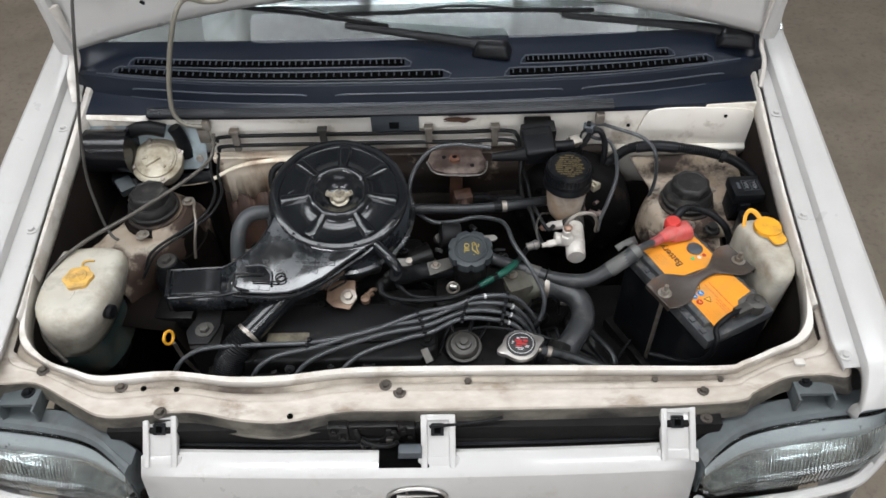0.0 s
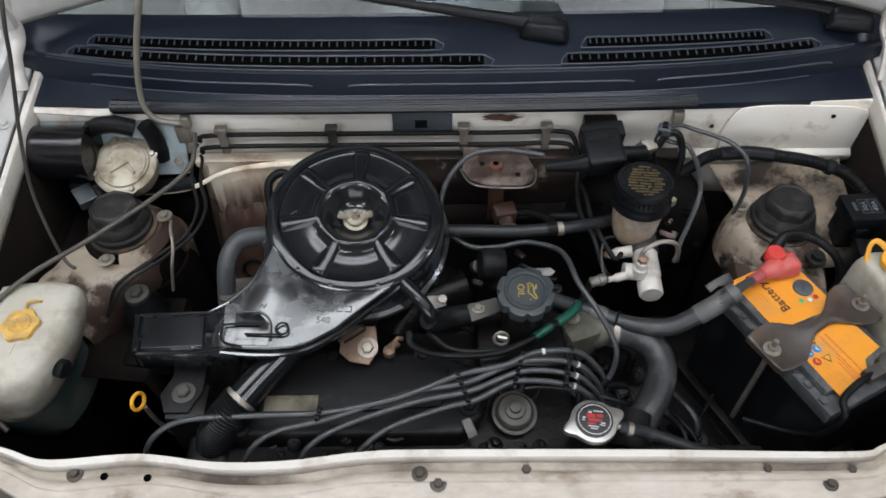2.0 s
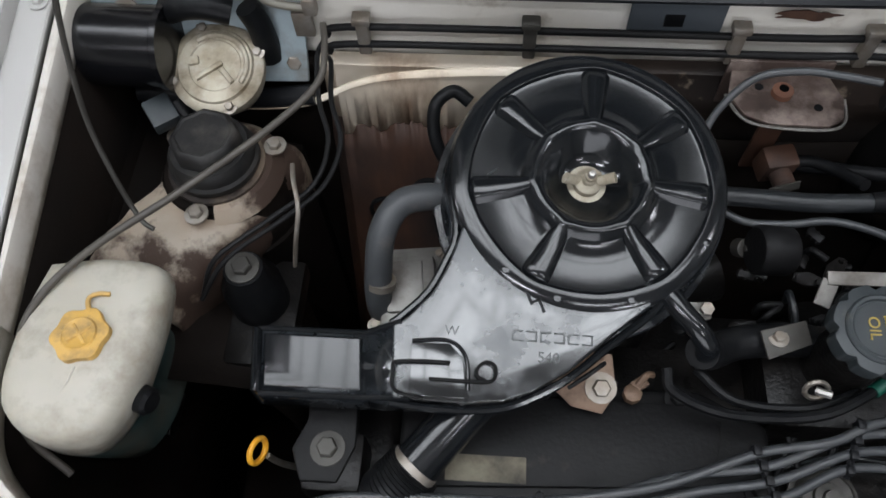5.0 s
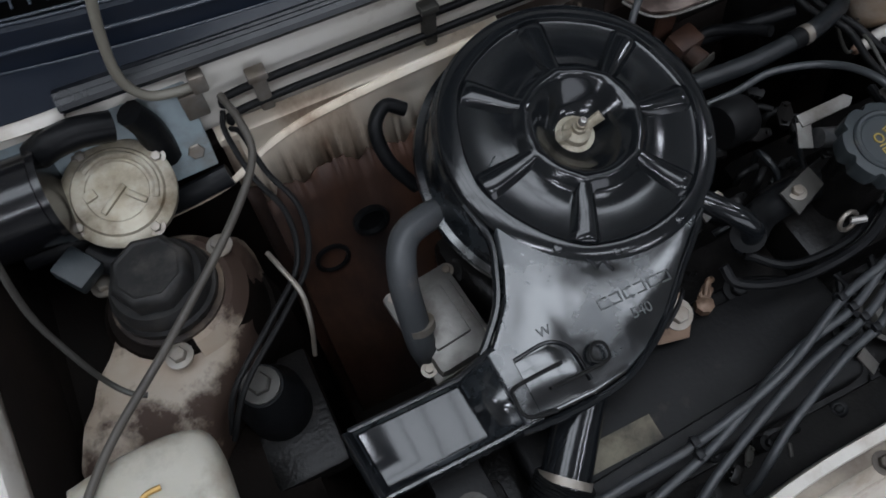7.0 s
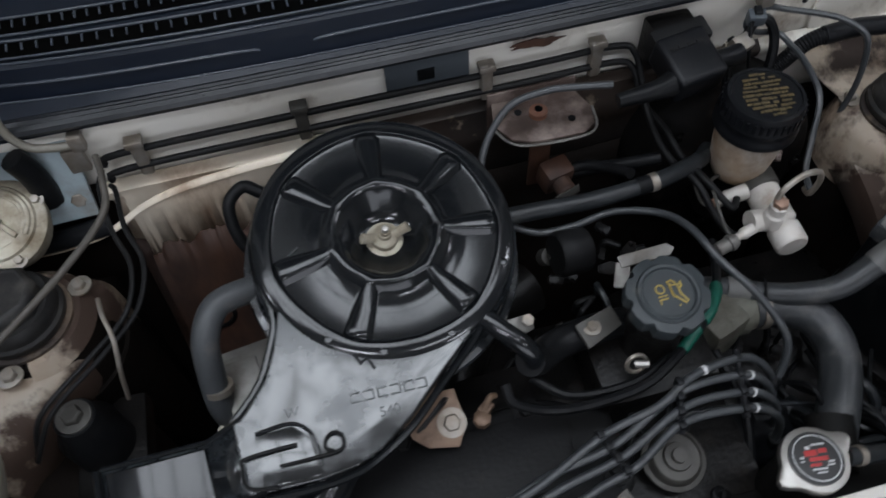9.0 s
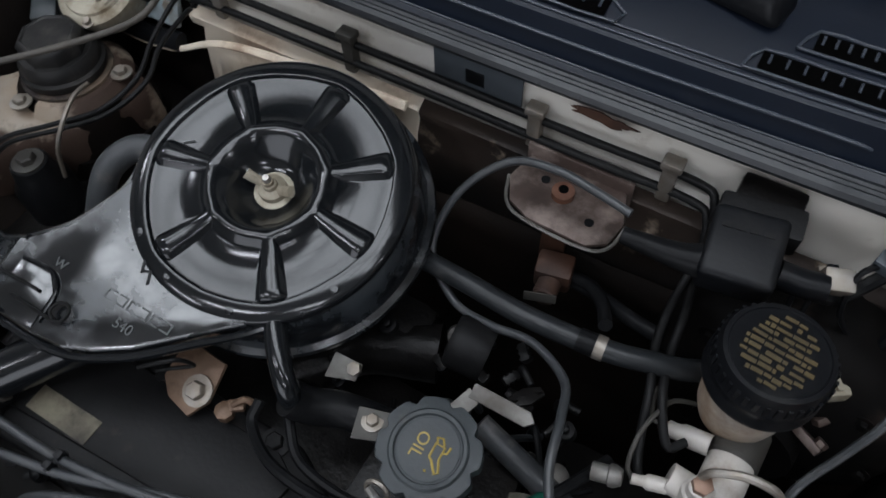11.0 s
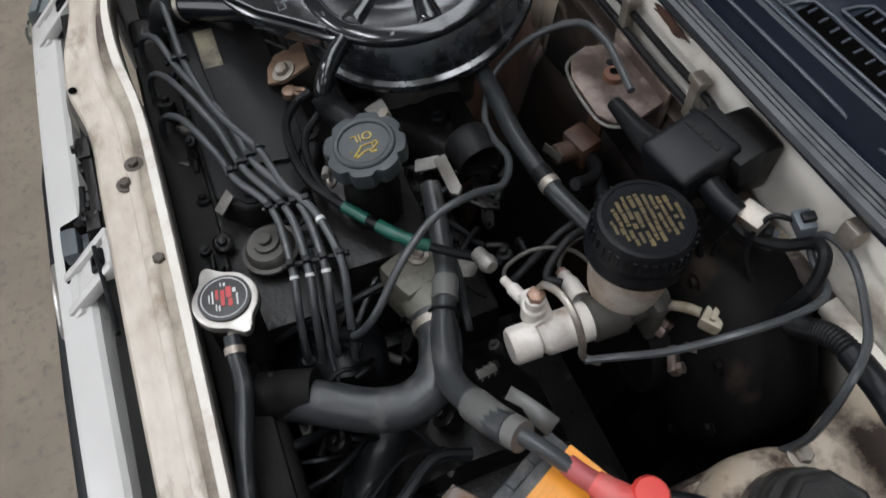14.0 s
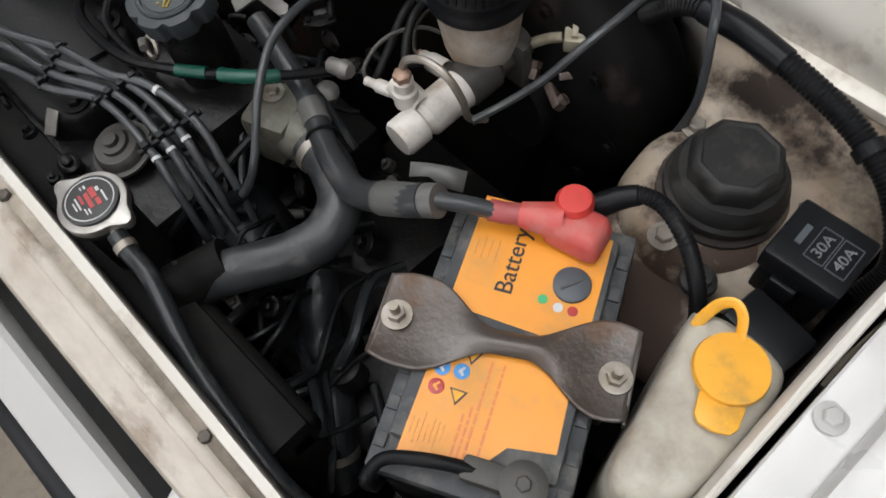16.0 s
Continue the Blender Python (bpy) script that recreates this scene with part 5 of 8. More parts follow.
for k in range(16):
    a, b = Vector((rng.uniform(0.10, 0.34), rng.uniform(0.63, 0.70), rng.uniform(0.58, 0.70))), Vector((rng.uniform(0.12, 0.34), rng.uniform(0.70, 0.86), rng.uniform(0.52, 0.66)))
    part("engine_wire", tube([a, a.lerp(b, 0.3) + Vector((0.01, 0.0, 0.03)), a.lerp(b, 0.7) + Vector((-0.01, 0, 0.02)), b], rng.uniform(0.0022, 0.006), 8, 5), RUBBER if k % 3 else HOSE, ENGINE)
for k in range(14):
    a, b = Vector((rng.uniform(-0.08, 0.18), rng.uniform(0.66, 0.92), 0.72)), Vector((rng.uniform(-0.08, 0.20), rng.uniform(0.66, 0.95), 0.70))
    part("engine_wire", tube([a, a.lerp(b, 0.3) + Vector((0, 0.01, 0.03)), a.lerp(b, 0.7) + Vector((0.01, 0, 0.03)), b], rng.uniform(0.002, 0.0045), 8, 5), RUBBER if k % 3 else HOSE, ENGINE)
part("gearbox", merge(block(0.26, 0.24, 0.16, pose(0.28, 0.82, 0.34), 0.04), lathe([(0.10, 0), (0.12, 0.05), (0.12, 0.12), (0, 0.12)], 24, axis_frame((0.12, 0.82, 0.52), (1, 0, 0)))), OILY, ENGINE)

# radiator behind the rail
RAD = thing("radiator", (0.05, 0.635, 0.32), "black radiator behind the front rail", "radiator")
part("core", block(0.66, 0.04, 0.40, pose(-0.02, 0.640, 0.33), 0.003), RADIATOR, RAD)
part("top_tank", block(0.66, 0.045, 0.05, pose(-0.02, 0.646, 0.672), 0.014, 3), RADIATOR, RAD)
part("filler_neck", lathe([(0.022, -0.07), (0.022, 0.018), (0.027, 0.02), (0.027, 0.024), (0, 0.024)], 24, pose(0.092, 0.655, 0.775)), RADIATOR, RAD)
part("overflow_spout", tube([(0.112, 0.653, 0.795), (0.125, 0.652, 0.797), (0.138, 0.651, 0.795)], 0.004, 8, 3), ZINC_DULL, RAD)
part("hose_neck", lathe([(0.021, 0), (0.021, 0.05), (0, 0.05)], 20, axis_frame((0.145, 0.655, 0.725), (0.4, 1, 0.2))), RADIATOR, RAD)
CAP = part("radiator_cap", prism([(0.027 * math.cos(a) * (1.0 + 0.40 * max(0, math.cos(2 * (a - 1.0))) ** 7), 0.027 * math.sin(a) * (1.0 + 0.40 * max(0, math.cos(2 * (a - 1.0))) ** 7)) for a in [2 * math.pi * k / 48 for k in range(48)]], 0.0, 0.009, pose(0.092, 0.655, 0.798, 0, 0, -40), 0.0025), CHROME, RAD, "pressed steel radiator cap with a printed disc")
part("cap_ring", tube([(0.092 + 0.0185 * math.cos(a), 0.655 + 0.0185 * math.sin(a), 0.8103) for a in [k * math.pi / 16 for k in range(33)]], 0.0005, 6, 1), INK_WHITE, CAP)
part("cap_disc", lathe([(0.0215, 0), (0.0215, 0.0032), (0.0195, 0.0038), (0, 0.004)], 32, pose(0.092, 0.655, 0.8065)), INK_BLACK, CAP, "black printed disc")
for u, v, w, h, mt in ((-0.004, 0.004, 0.010, 0.0045, INK_RED), (0.006, 0.005, 0.007, 0.0035, INK_RED), (0.001, -0.001, 0.015, 0.0032, INK_RED), (-0.003, -0.0055, 0.009, 0.0022, INK_RED), (0.004, 0.0105, 0.011, 0.0014, INK_WHITE), (-0.005, 0.0085, 0.004, 0.0026, INK_WHITE), (0.010, -0.004, 0.005, 0.0012, INK_WHITE), (0.009, -0.0065, 0.006, 0.001, INK_WHITE), (-0.001, -0.009, 0.012, 0.0012, INK_WHITE), (0.0, -0.0118, 0.008, 0.001, INK_WHITE), (-0.012, 0.001, 0.003, 0.0016, INK_WHITE), (-0.0125, -0.002, 0.003, 0.001, INK_WHITE)):
    part("print_bar", block(w, h, 0.0005, pose(0.092, 0.655, 0.8104, 0, 0, -8) @ pose(u, v, 0), 0), mt, CAP)

# ---- air cleaner ----
AC = pose(-0.1948, 0.9168, 0.8866, 12.3, 4.3, 0)
AIR = thing("air_cleaner", (-0.194, 0.925, 0.79), "glossy black round air cleaner with a side snout", "air cleaner")
part("body", lathe([(0.06, -0.086), (0.105, -0.086), (0.119, -0.079), (0.1270, -0.074), (0.1285, -0.069), (0.1272, -0.0645), (0.1220, -0.062), (0.1200, -0.056), (0.1180, -0.024), (0.112, -0.017), (0.10, -0.017), (0.055, -0.020), (0.03, -0.032), (0, -0.032)], 96, AC), SNOUT_BLACK, AIR, "deep black drum with a rolled lower rim")
RIBS = (-5, 38, 88, 140, 191, 244, 306)
LID_MESH = lathe([(0.1145, -0.0215), (0.1152, -0.0165), (0.1145, -0.0130), (0.1125, -0.0112), (0.1010, -0.0084), (0.0995, -0.0086), (0.0978, -0.0118), (0.0955, -0.0123), (0.075, -0.0121), (0.058, -0.0116), (0.054, -0.0085), (0.0500, -0.0045), (0.0470, -0.0028), (0.0440, -0.0030), (0.0400, -0.0060), (0.034, -0.0130), (0.027, -0.0200), (0.021, -0.0245), (0.014, -0.0265), (0, -0.0265)], 126)
for v in LID_MESH.verts:
    r, a = v.co.xy.length, math.degrees(math.atan2(v.co.y, v.co.x))
    near = min(abs((a - k + 180) % 360 - 180) for k in RIBS)
    if 0.0950 < r < 0.1015:
        # the pressed field bulges outwards beside each rib's end and is cut flatter between them
        v.co.xy *= 1 + 0.016 * math.exp(-(near / 7.0) ** 2) - 0.010 * math.exp(-((near - 25) / 9.0) ** 2)
    if 0.0435 < r < 0.0545:
        v.co.xy *= 1 + 0.045 * math.exp(-(near / 6.0) ** 2)
LID_MESH.transform(AC)
LID = part("lid", LID_MESH, BLACK_GLOSS, AIR, "glossy black ribbed lid")
for a in RIBS:
    rows = []
    for r, w, f, z in ((0.0465, 0.0034, 0.0010, -0.0034), (0.050, 0.0042, 0.0026, -0.0040), (0.058, 0.0052, 0.0042, -0.0062), (0.075, 0.0064, 0.0052, -0.0070), (0.090, 0.0074, 0.0056, -0.0072), (0.0955, 0.0076, 0.0056, -0.0075), (0.0978, 0.0070, 0.0050, -0.0092), (0.0992, 0.0060, 0.0040, -0.0124)):
        rows.append([(r, -w - f, -0.0132), (r, -w - 0.0006, z - 0.0010), (r, -w + 0.0008, z), (r, 0, z + 0.0002), (r, w - 0.0008, z), (r, w + 0.0006, z - 0.0010), (r, w + f, -0.0132)])
    rib = sweep(rows)
    rib.transform(AC @ pose(0, 0, 0, 0, 0, a))
    part("rib", rib, BLACK_GLOSS, LID, smooth=50)
for a in (-128, -103, -71, -27):
    part("clip_dent", lathe([(0.0036, 0), (0.0030, 0.0007), (0, 0.0011)], 14, AC @ pose(0.1062 * math.cos(radians(a)), 0.1062 * math.sin(radians(a)), -0.0100)), BLACK_GLOSS, LID)
part("pressed_mark", merge(tube([AC @ Vector(p) for p in ((-0.073, -0.012, -0.0112), (-0.066, -0.008, -0.0112), (-0.066, -0.012, -0.0112))], 0.0007, 6, 1), tube([AC @ Vector(p) for p in ((-0.084, -0.004, -0.0114), (-0.076, 0.002, -0.0112))], 0.0007, 6, 1)), INK_DUST, LID)
NUT = AC @ pose(0, 0, -0.0195, 0, 0, -6)
WING = part("wing_nut", merge(lathe([(0.0165, -0.007), (0.0165, -0.0052), (0.012, -0.0045), (0.0115, 0.001), (0.009, 0.003), (0.0062, 0.0045), (0.0058, 0.0085), (0.0045, 0.0095), (0.0045, 0.0135), (0, 0.014)], 24, NUT), tube([NUT @ Vector(p) for p in ((-0.0205, -0.004, 0.0095), (-0.0155, -0.003, 0.006), (-0.008, -0.001, 0.002), (0, 0, 0.001))], (0.0048, 0.0040), 10, 4, squash=0.7), tube([NUT @ Vector(p) for p in ((0.0205, 0.004, 0.0095), (0.0155, 0.003, 0.006), (0.008, 0.001, 0.002), (0, 0, 0.001))], (0.0048, 0.0040), 10, 4, squash=0.7)), ZINC, AIR, "worn yellowish zinc wing nut")
part("stud", lathe([(0.0032, 0), (0.0032, 0.006), (0.0026, 0.0068), (0, 0.007)], 14, NUT @ pose(0, 0, 0.012)), CHROME, WING)
SNOUT_LINE = [(-0.150, -0.134), (-0.141, -0.128), (-0.1215, -0.106), (-0.110, -0.080), (-0.103, -0.056), (-0.0966, -0.0295), (-0.0827, -0.0579), (-0.0579, -0.0827), (-0.0261, -0.0976), (0.0088, -0.1006), (0.0427, -0.0915), (0.0649, -0.0774), (0.0500, -0.1040), (0.019, -0.131), (-0.0125, -0.160), (-0.040, -0.1775), (-0.062, -0.1865), (-0.090, -0.190), (-0.122, -0.190), (-0.146, -0.189)]
SNOUT = part("snout", prism(SNOUT_LINE, -0.050, -0.0112, AC, 0.003, 3), SNOUT_BLACK, AIR, "dusty glossy black sheet-metal snout", smooth=12)
part("snout_seam", tube([AC @ Vector((x, y, -0.0205)) for x, y in [(0.075, -0.080), (0.0530, -0.1075), (0.021, -0.135), (-0.0115, -0.164), (-0.040, -0.1815), (-0.062, -0.1905), (-0.090, -0.194), (-0.122, -0.194), (-0.148, -0.192)]], 0.0034, 8, 3), BLACK_GLOSS, SNOUT)
part("snout_seam", tube([AC @ Vector((x, y, -0.0205)) for x, y in [(-0.152, -0.132), (-0.144, -0.125), (-0.125, -0.104), (-0.1135, -0.079), (-0.1065, -0.055), (-0.112, -0.022)]], 0.0034, 8, 3), BLACK_GLOSS, SNOUT)
# the throat slopes down to the flat square mouth
TOP = [((-0.4570, 0.7885, 0.8350), (-0.4510, 0.7385, 0.8285)), ((-0.3705, 0.7850, 0.8440), (-0.3660, 0.7375, 0.8350))]
_a, _b = AC @ Vector((-0.143, -0.131, -0.0118)), AC @ Vector((-0.132, -0.1885, -0.0118))
DOWN = Vector((0, 0, -0.036))


def throat(x, y, lift=0.0, inset=0.0):
    p, q = Vector(x), Vector(y)
    d = (q - p).normalized() * inset
    return [p + d + Vector((0, 0, lift)), q - d + Vector((0, 0, lift)), q - d + DOWN, p + d + DOWN]


part("snout_throat", sweep([throat(*TOP[1]), throat(_a, _b)], closed=True), SNOUT_BLACK, AIR, thick=0.002, smooth=20)
MOUTH = part("snout_mouth", sweep([throat(*TOP[0]), throat(*TOP[1])], closed=True), SNOUT_BLACK, AIR, "square black intake mouth", thick=0.0022, smooth=20)
for k in (0, 1):
    _p = [Vector(q) + Vector((0, (0.001, -0.001)[k], -0.001)) for q in (TOP[0][k], TOP[1][k])]
    part("mouth_edge", tube(_p + [(_a, _b)[k]], 0.0026, 8, 1), BLACK_GLOSS, MOUTH)
part("mouth_rim", sweep([[Vector(p) + o for p in (TOP[0][0], TOP[0][1], Vector(TOP[0][1]) + DOWN, Vector(TOP[0][0]) + DOWN)] for o in (Vector((0.002, 0, 0.001)), Vector((-0.004, 0, 0.004)), Vector((-0.006, 0, 0.002)))], closed=True), BLACK_GLOSS, MOUTH, thick=0.003, smooth=20)
part("mouth_panel", sweep([[Vector(TOP[0][0]).lerp(Vector(TOP[0][1]), v).lerp(Vector(TOP[1][0]).lerp(Vector(TOP[1][1]), v), u) + Vector((0, 0, 0.0018 if 0.05 < u < 0.97 else 0.0003)) for v in (0.08, 0.11, 0.5, 0.89, 0.92)] for u in (0.04, 0.06, 0.5, 0.94, 0.98)]), BLACK_GLOSS, MOUTH, thick=0.001)
part("mouth_opening", block(0.004, 0.042, 0.030, pose(-0.4535, 0.763, 0.797), 0.001), VOID, AIR)
# flap plate and its bent wire lever, marks pressed in the snout
part("flap_plate", prism([(-0.1330, -0.1865), (-0.1345, -0.147), (-0.1055, -0.1455), (-0.0935, -0.157), (-0.0910, -0.1865)], -0.0125, -0.0100, AC, 0.0008), SNOUT_BLACK, AIR)
part("flap_arc", tube([AC @ Vector(p) for p in ((-0.134, -0.1455, -0.0100), (-0.106, -0.1435, -0.0100), (-0.0920, -0.1555, -0.0100), (-0.0890, -0.180, -0.0100))], 0.0016, 8, 4), BLACK_GLOSS, AIR, "raised flap edge")
part("flap_lever", tube([AC @ Vector(p) for p in ((-0.104, -0.1605, -0.0075), (-0.124, -0.1610, -0.0065), (-0.1445, -0.1630, -0.0060), (-0.1465, -0.1690, -0.0060), (-0.1440, -0.1840, -0.0065), (-0.1220, -0.1890, -0.0075))], 0.0015, 8, 4), BLACK_SATIN, AIR, "bent wire flap lever")
part("lever_eye", tube([AC @ Vector(p) for p in ((-0.119, -0.1738, -0.0060), (-0.091, -0.1736, -0.0055), (-0.0745, -0.1728, -0.0055), (-0.0695, -0.1690, -0.0055), (-0.0700, -0.1610, -0.0055), (-0.0765, -0.1582, -0.0055), (-0.0825, -0.1625, -0.0055), (-0.0830, -0.1690, -0.0055), (-0.0770, -0.1722, -0.0050))], 0.0014, 8, 4), BLACK_SATIN, AIR, "looped wire eye")
for k in range(6):
    x = -0.0535 + 0.0108 * k
    part("embossed_bar", merge(*[block(w, h, 0.0009, AC @ pose(x + du, -0.135 + dv, -0.0114), 0.0003) for w, h, du, dv in ((0.0085, 0.0014, 0, 0.0036), (0.0085, 0.0014, 0, -0.0036), (0.0014, 0.0072, -0.0036 * (-1) ** k, 0))]), INK_DUST, AIR)
lettering("540", 0.0115, AC @ pose(-0.029, -0.1509, -0.0107), INK_DUST, AIR)
lettering("W", 0.0105, AC @ pose(-0.1043, -0.1356, -0.0107), INK_DUST, AIR)
part("pressed_mark", merge(block(0.0026, 0.013, 0.0008, AC @ pose(-0.046, -0.104, -0.0116, 0, 0, 24), 0.0003), block(0.0026, 0.012, 0.0008, AC @ pose(-0.036, -0.110, -0.0116, 0, 0, 24), 0.0003), block(0.008, 0.0022, 0.0008, AC @ pose(-0.041, -0.107, -0.0116, 0, 0, 24), 0.0003)), PLASTIC, SNOUT)
part("spigot", tube([(-0.270, 0.764, 0.806), (-0.284, 0.748, 0.801), (-0.307, 0.722, 0.793), (-0.331, 0.694, 0.784)], 0.0195, 20, 4), BLACK_GLOSS, AIR, "glossy black warm-air spigot")
part("spigot_lip", tube([(-0.326, 0.700, 0.786), (-0.330, 0.6955, 0.7845)], 0.0212, 20, 1), ZINC_DULL, AIR, "bright metal spigot lip")
part("breather_spout", tube([AC @ Vector(p) for p in ((0.060, -0.082, -0.022), (0.074, -0.100, -0.020), (0.090, -0.117, -0.022), (0.102, -0.129, -0.032), (0.105, -0.133, -0.050), (0.104, -0.134, -0.062))], 0.0092, 16, 5), BLACK_GLOSS, AIR, "bent black breather spout")
part("wire_clip", tube([AC @ Vector(p) for p in ((-0.010, -0.170, -0.030), (0.004, -0.160, -0.024), (0.016, -0.150, -0.026), (0.020, -0.148, -0.045), (0.006, -0.158, -0.047), (-0.004, -0.166, -0.045))], 0.0018, 8, 3), BLACK_SATIN, AIR)
solo("warm_air_hose", tube([(-0.327, 0.698, 0.785), (-0.345, 0.682, 0.772), (-0.362, 0.672, 0.745), (-0.372, 0.662, 0.70), (-0.372, 0.66, 0.64)], 0.0225, 18, 18, ridge=0.0016), RUBBER, "black corrugated warm-air hose below the snout", "hose")
# ---- oil filler cap ----
OCM = frame_of((0.021, 0.805, 0.846), (1, 0, 0), (0.02, -0.12, 1.0)) @ Matrix.Diagonal((0.95, 0.95, 1, 1))
OC = thing("oil_cap", (0.021, 0.805, 0.845), "grey-black scalloped oil filler cap with yellow marking", "oil cap")
part("grip", prism([((0.0375 - 0.0045 * max(0, math.cos(8 * a)) ** 3) * math.cos(a), (0.0375 - 0.0045 * max(0, math.cos(8 * a)) ** 3) * math.sin(a)) for a in [2 * math.pi * k / 96 for k in range(96)]], -0.004, 0.013, OCM, 0.0025), CAP_GREY, OC, "scalloped grey-black grip")
part("face", lathe([(0.0285, 0.012), (0.0285, 0.0145), (0.027, 0.0158), (0.0245, 0.0155), (0.0235, 0.0135), (0.0225, 0.0135), (0.0220, 0.0140), (0, 0.0140)], 40, OCM), CAP_GREY, OC)
lettering("OIL", 0.0125, OCM @ pose(-0.007, 0, 0.0146, 0, 0, -90), INK_GOLD, OC)
part("can_symbol", merge(*[tube([OCM @ Vector((x, y, 0.0143)) for x, y in line], 0.0009, 6, 1) for line in (((0.003, -0.004), (0.003, 0.006), (0.010, 0.006), (0.010, -0.003), (0.014, -0.011), (0.012, -0.013), (0.006, -0.006), (0.003, -0.004)), ((0.010, 0.002), (0.013, 0.003), (0.0135, 0.008)), ((0.004, 0.006), (0.002, 0.010), (0.006, 0.011), (0.009, 0.007)), ((0.005, -0.013), (0.0055, -0.0145)))]), INK_GOLD, OC, "yellow oil-can symbol")

# ---- battery ----
U = Vector((0.895, 0.446, 0))
BM = frame_of((0.389, 0.791, 0.60), U)
BAT = thing("battery", (0.394, 0.782, 0.60), "dusty black car battery with an orange top label", "battery")
part("case", block(0.128, 0.205, 0.165, BM, 0.006, 3), PLASTIC, BAT, "black battery case")
part("top", merge(block(0.132, 0.209, 0.022, BM @ pose(0, 0, 0.165), 0.004, 2), block(0.110, 0.175, 0.012, BM @ pose(0, 0.006, 0.186), 0.004, 2)), BAT_TOP, BAT, "dusty black battery lid")
for v in (-0.085, -0.06, -0.035, 0.03, 0.055, 0.08):
    for u in (-0.060, 0.060):
        part("lid_rib", block(0.008, 0.010, 0.004, BM @ pose(u, v, 0.186), 0.001), BAT_TOP, BAT)
LB = part("label_back", prism([(-0.046, 0.013), (-0.045, 0.101), (-0.010, 0.101), (0.050, 0.090), (0.050, 0.018), (0.030, 0.008)], 0.198, 0.1987, BM, 0), ORANGE, BAT, "orange printed label")
LF = part("label_front", prism([(-0.044, -0.010), (0.030, -0.010), (0.048, -0.022), (0.050, -0.063), (0.020, -0.068), (0.006, -0.086), (-0.046, -0.098)], 0.198, 0.1987, BM, 0), ORANGE, BAT, "orange printed label")
lettering("Battery", 0.0175, BM @ pose(-0.012, 0.056, 0.1992, 0, 0, 90), INK_BLACK, LB)
part("filler_plug", lathe([(0.013, 0), (0.013, 0.003), (0.011, 0.004), (0, 0.0035)], 28, BM @ pose(0.031, 0.049, 0.1985)), GREY_PLATE, BAT, "round slotted plug")
part("plug_slot", block(0.018, 0.002, 0.0012, BM @ pose(0.031, 0.049, 0.2020, 0, 0, 40), 0), INK_DUST, BAT)
for u, v, r, mt in ((0.0147, 0.034, 0.0034, INK_GREEN), (0.026, 0.031, 0.0034, INK_WHITE), (0.036, 0.031, 0.0036, INK_RED)):
    part("symbol_dot", lathe([(r, 0), (r, 0.0004), (0, 0.0004)], 16, BM @ pose(u, v, 0.1988)), mt, LB)
for u, v, mt in ((-0.035, -0.031, INK_BLUE), (-0.022, -0.030, INK_BLUE), (-0.035, -0.044, INK_RED), (-0.031, -0.018, INK_RED)):
    part("warning_sign", lathe([(0.0054, 0), (0.0054, 0.0004), (0.0044, 0.0006), (0, 0.0006)], 20, BM @ pose(u, v, 0.1988)), mt, LF)
    part("pictogram", merge(block(0.0052, 0.0016, 0.0003, BM @ pose(u, v + 0.001, 0.1994, 0, 0, 55), 0), block(0.0018, 0.0048, 0.0003, BM @ pose(u, v - 0.0008, 0.19945, 0, 0, 40), 0)), INK_WHITE if mt is INK_BLUE else ORANGE, LF)
for u, v in ((-0.019, -0.0165), (-0.021, -0.045)):
    part("warning_sign", prism([(-0.006, -0.005), (0.006, -0.005), (0, 0.006)], 0, 0.0005, BM @ pose(u, v, 0.1988, 0, 0, 60), 0), INK_BLACK, LF)
    part("warning_field", prism([(-0.0042, -0.0038), (0.0042, -0.0038), (0, 0.004)], 0, 0.0008, BM @ pose(u, v, 0.1988, 0, 0, 60), 0), YELLOW, LF)
for u, v0, v1 in ((-0.0045, -0.018, -0.086), (0.0040, -0.018, -0.084), (-0.0085, -0.050, -0.090), (-0.0125, -0.056, -0.092)):
    v = v0
    while v > v1:
        w = rng.uniform(0.003, 0.009)
        part("print_line", block(0.0016, w, 0.0004, BM @ pose(u, v - w / 2, 0.1988), 0), RED_PRINT, LF)
        v -= w + 0.0012
for k in range(7):
    part("print_line", block(0.0007, 0.012 + 0.004 * (k % 3), 0.0004, BM @ pose(-0.042 + 0.0034 * k, -0.072 - 0.003 * (k % 2), 0.1988), 0), FAINT_PRINT, LF)
for k in range(4):
    part("print_line", block(0.0008, 0.014 + 0.004 * (k % 2), 0.0004, BM @ pose(-0.040 + 0.005 * k, 0.060, 0.1988), 0), FAINT_PRINT, LB)
part("positive_post", lathe([(0.009, 0), (0.008, 0.016), (0, 0.016)], 16, BM @ pose(0.028, 0.092, 0.187)), ALU, BAT)
for k in range(9):
    part("worn_print", block(0.0026, rng.uniform(0.004, 0.009), 0.0004, BM @ pose(-0.0575 + rng.uniform(-0.002, 0.002), 0.024 + 0.0085 * k, 0.1875, 0, 0, rng.uniform(-6, 6)), 0), INK_DUST, BAT)
part("negative_post", lathe([(0.009, 0), (0.008, 0.016), (0, 0.016)], 16, BM @ pose(0.036, -0.088, 0.187)), ALU, BAT)
# hold-down
HD = thing("battery_clamp", (0.394, 0.782, 0.60), "brown rusty battery hold-down plate with two threaded rods", "battery clamp")
secs = []
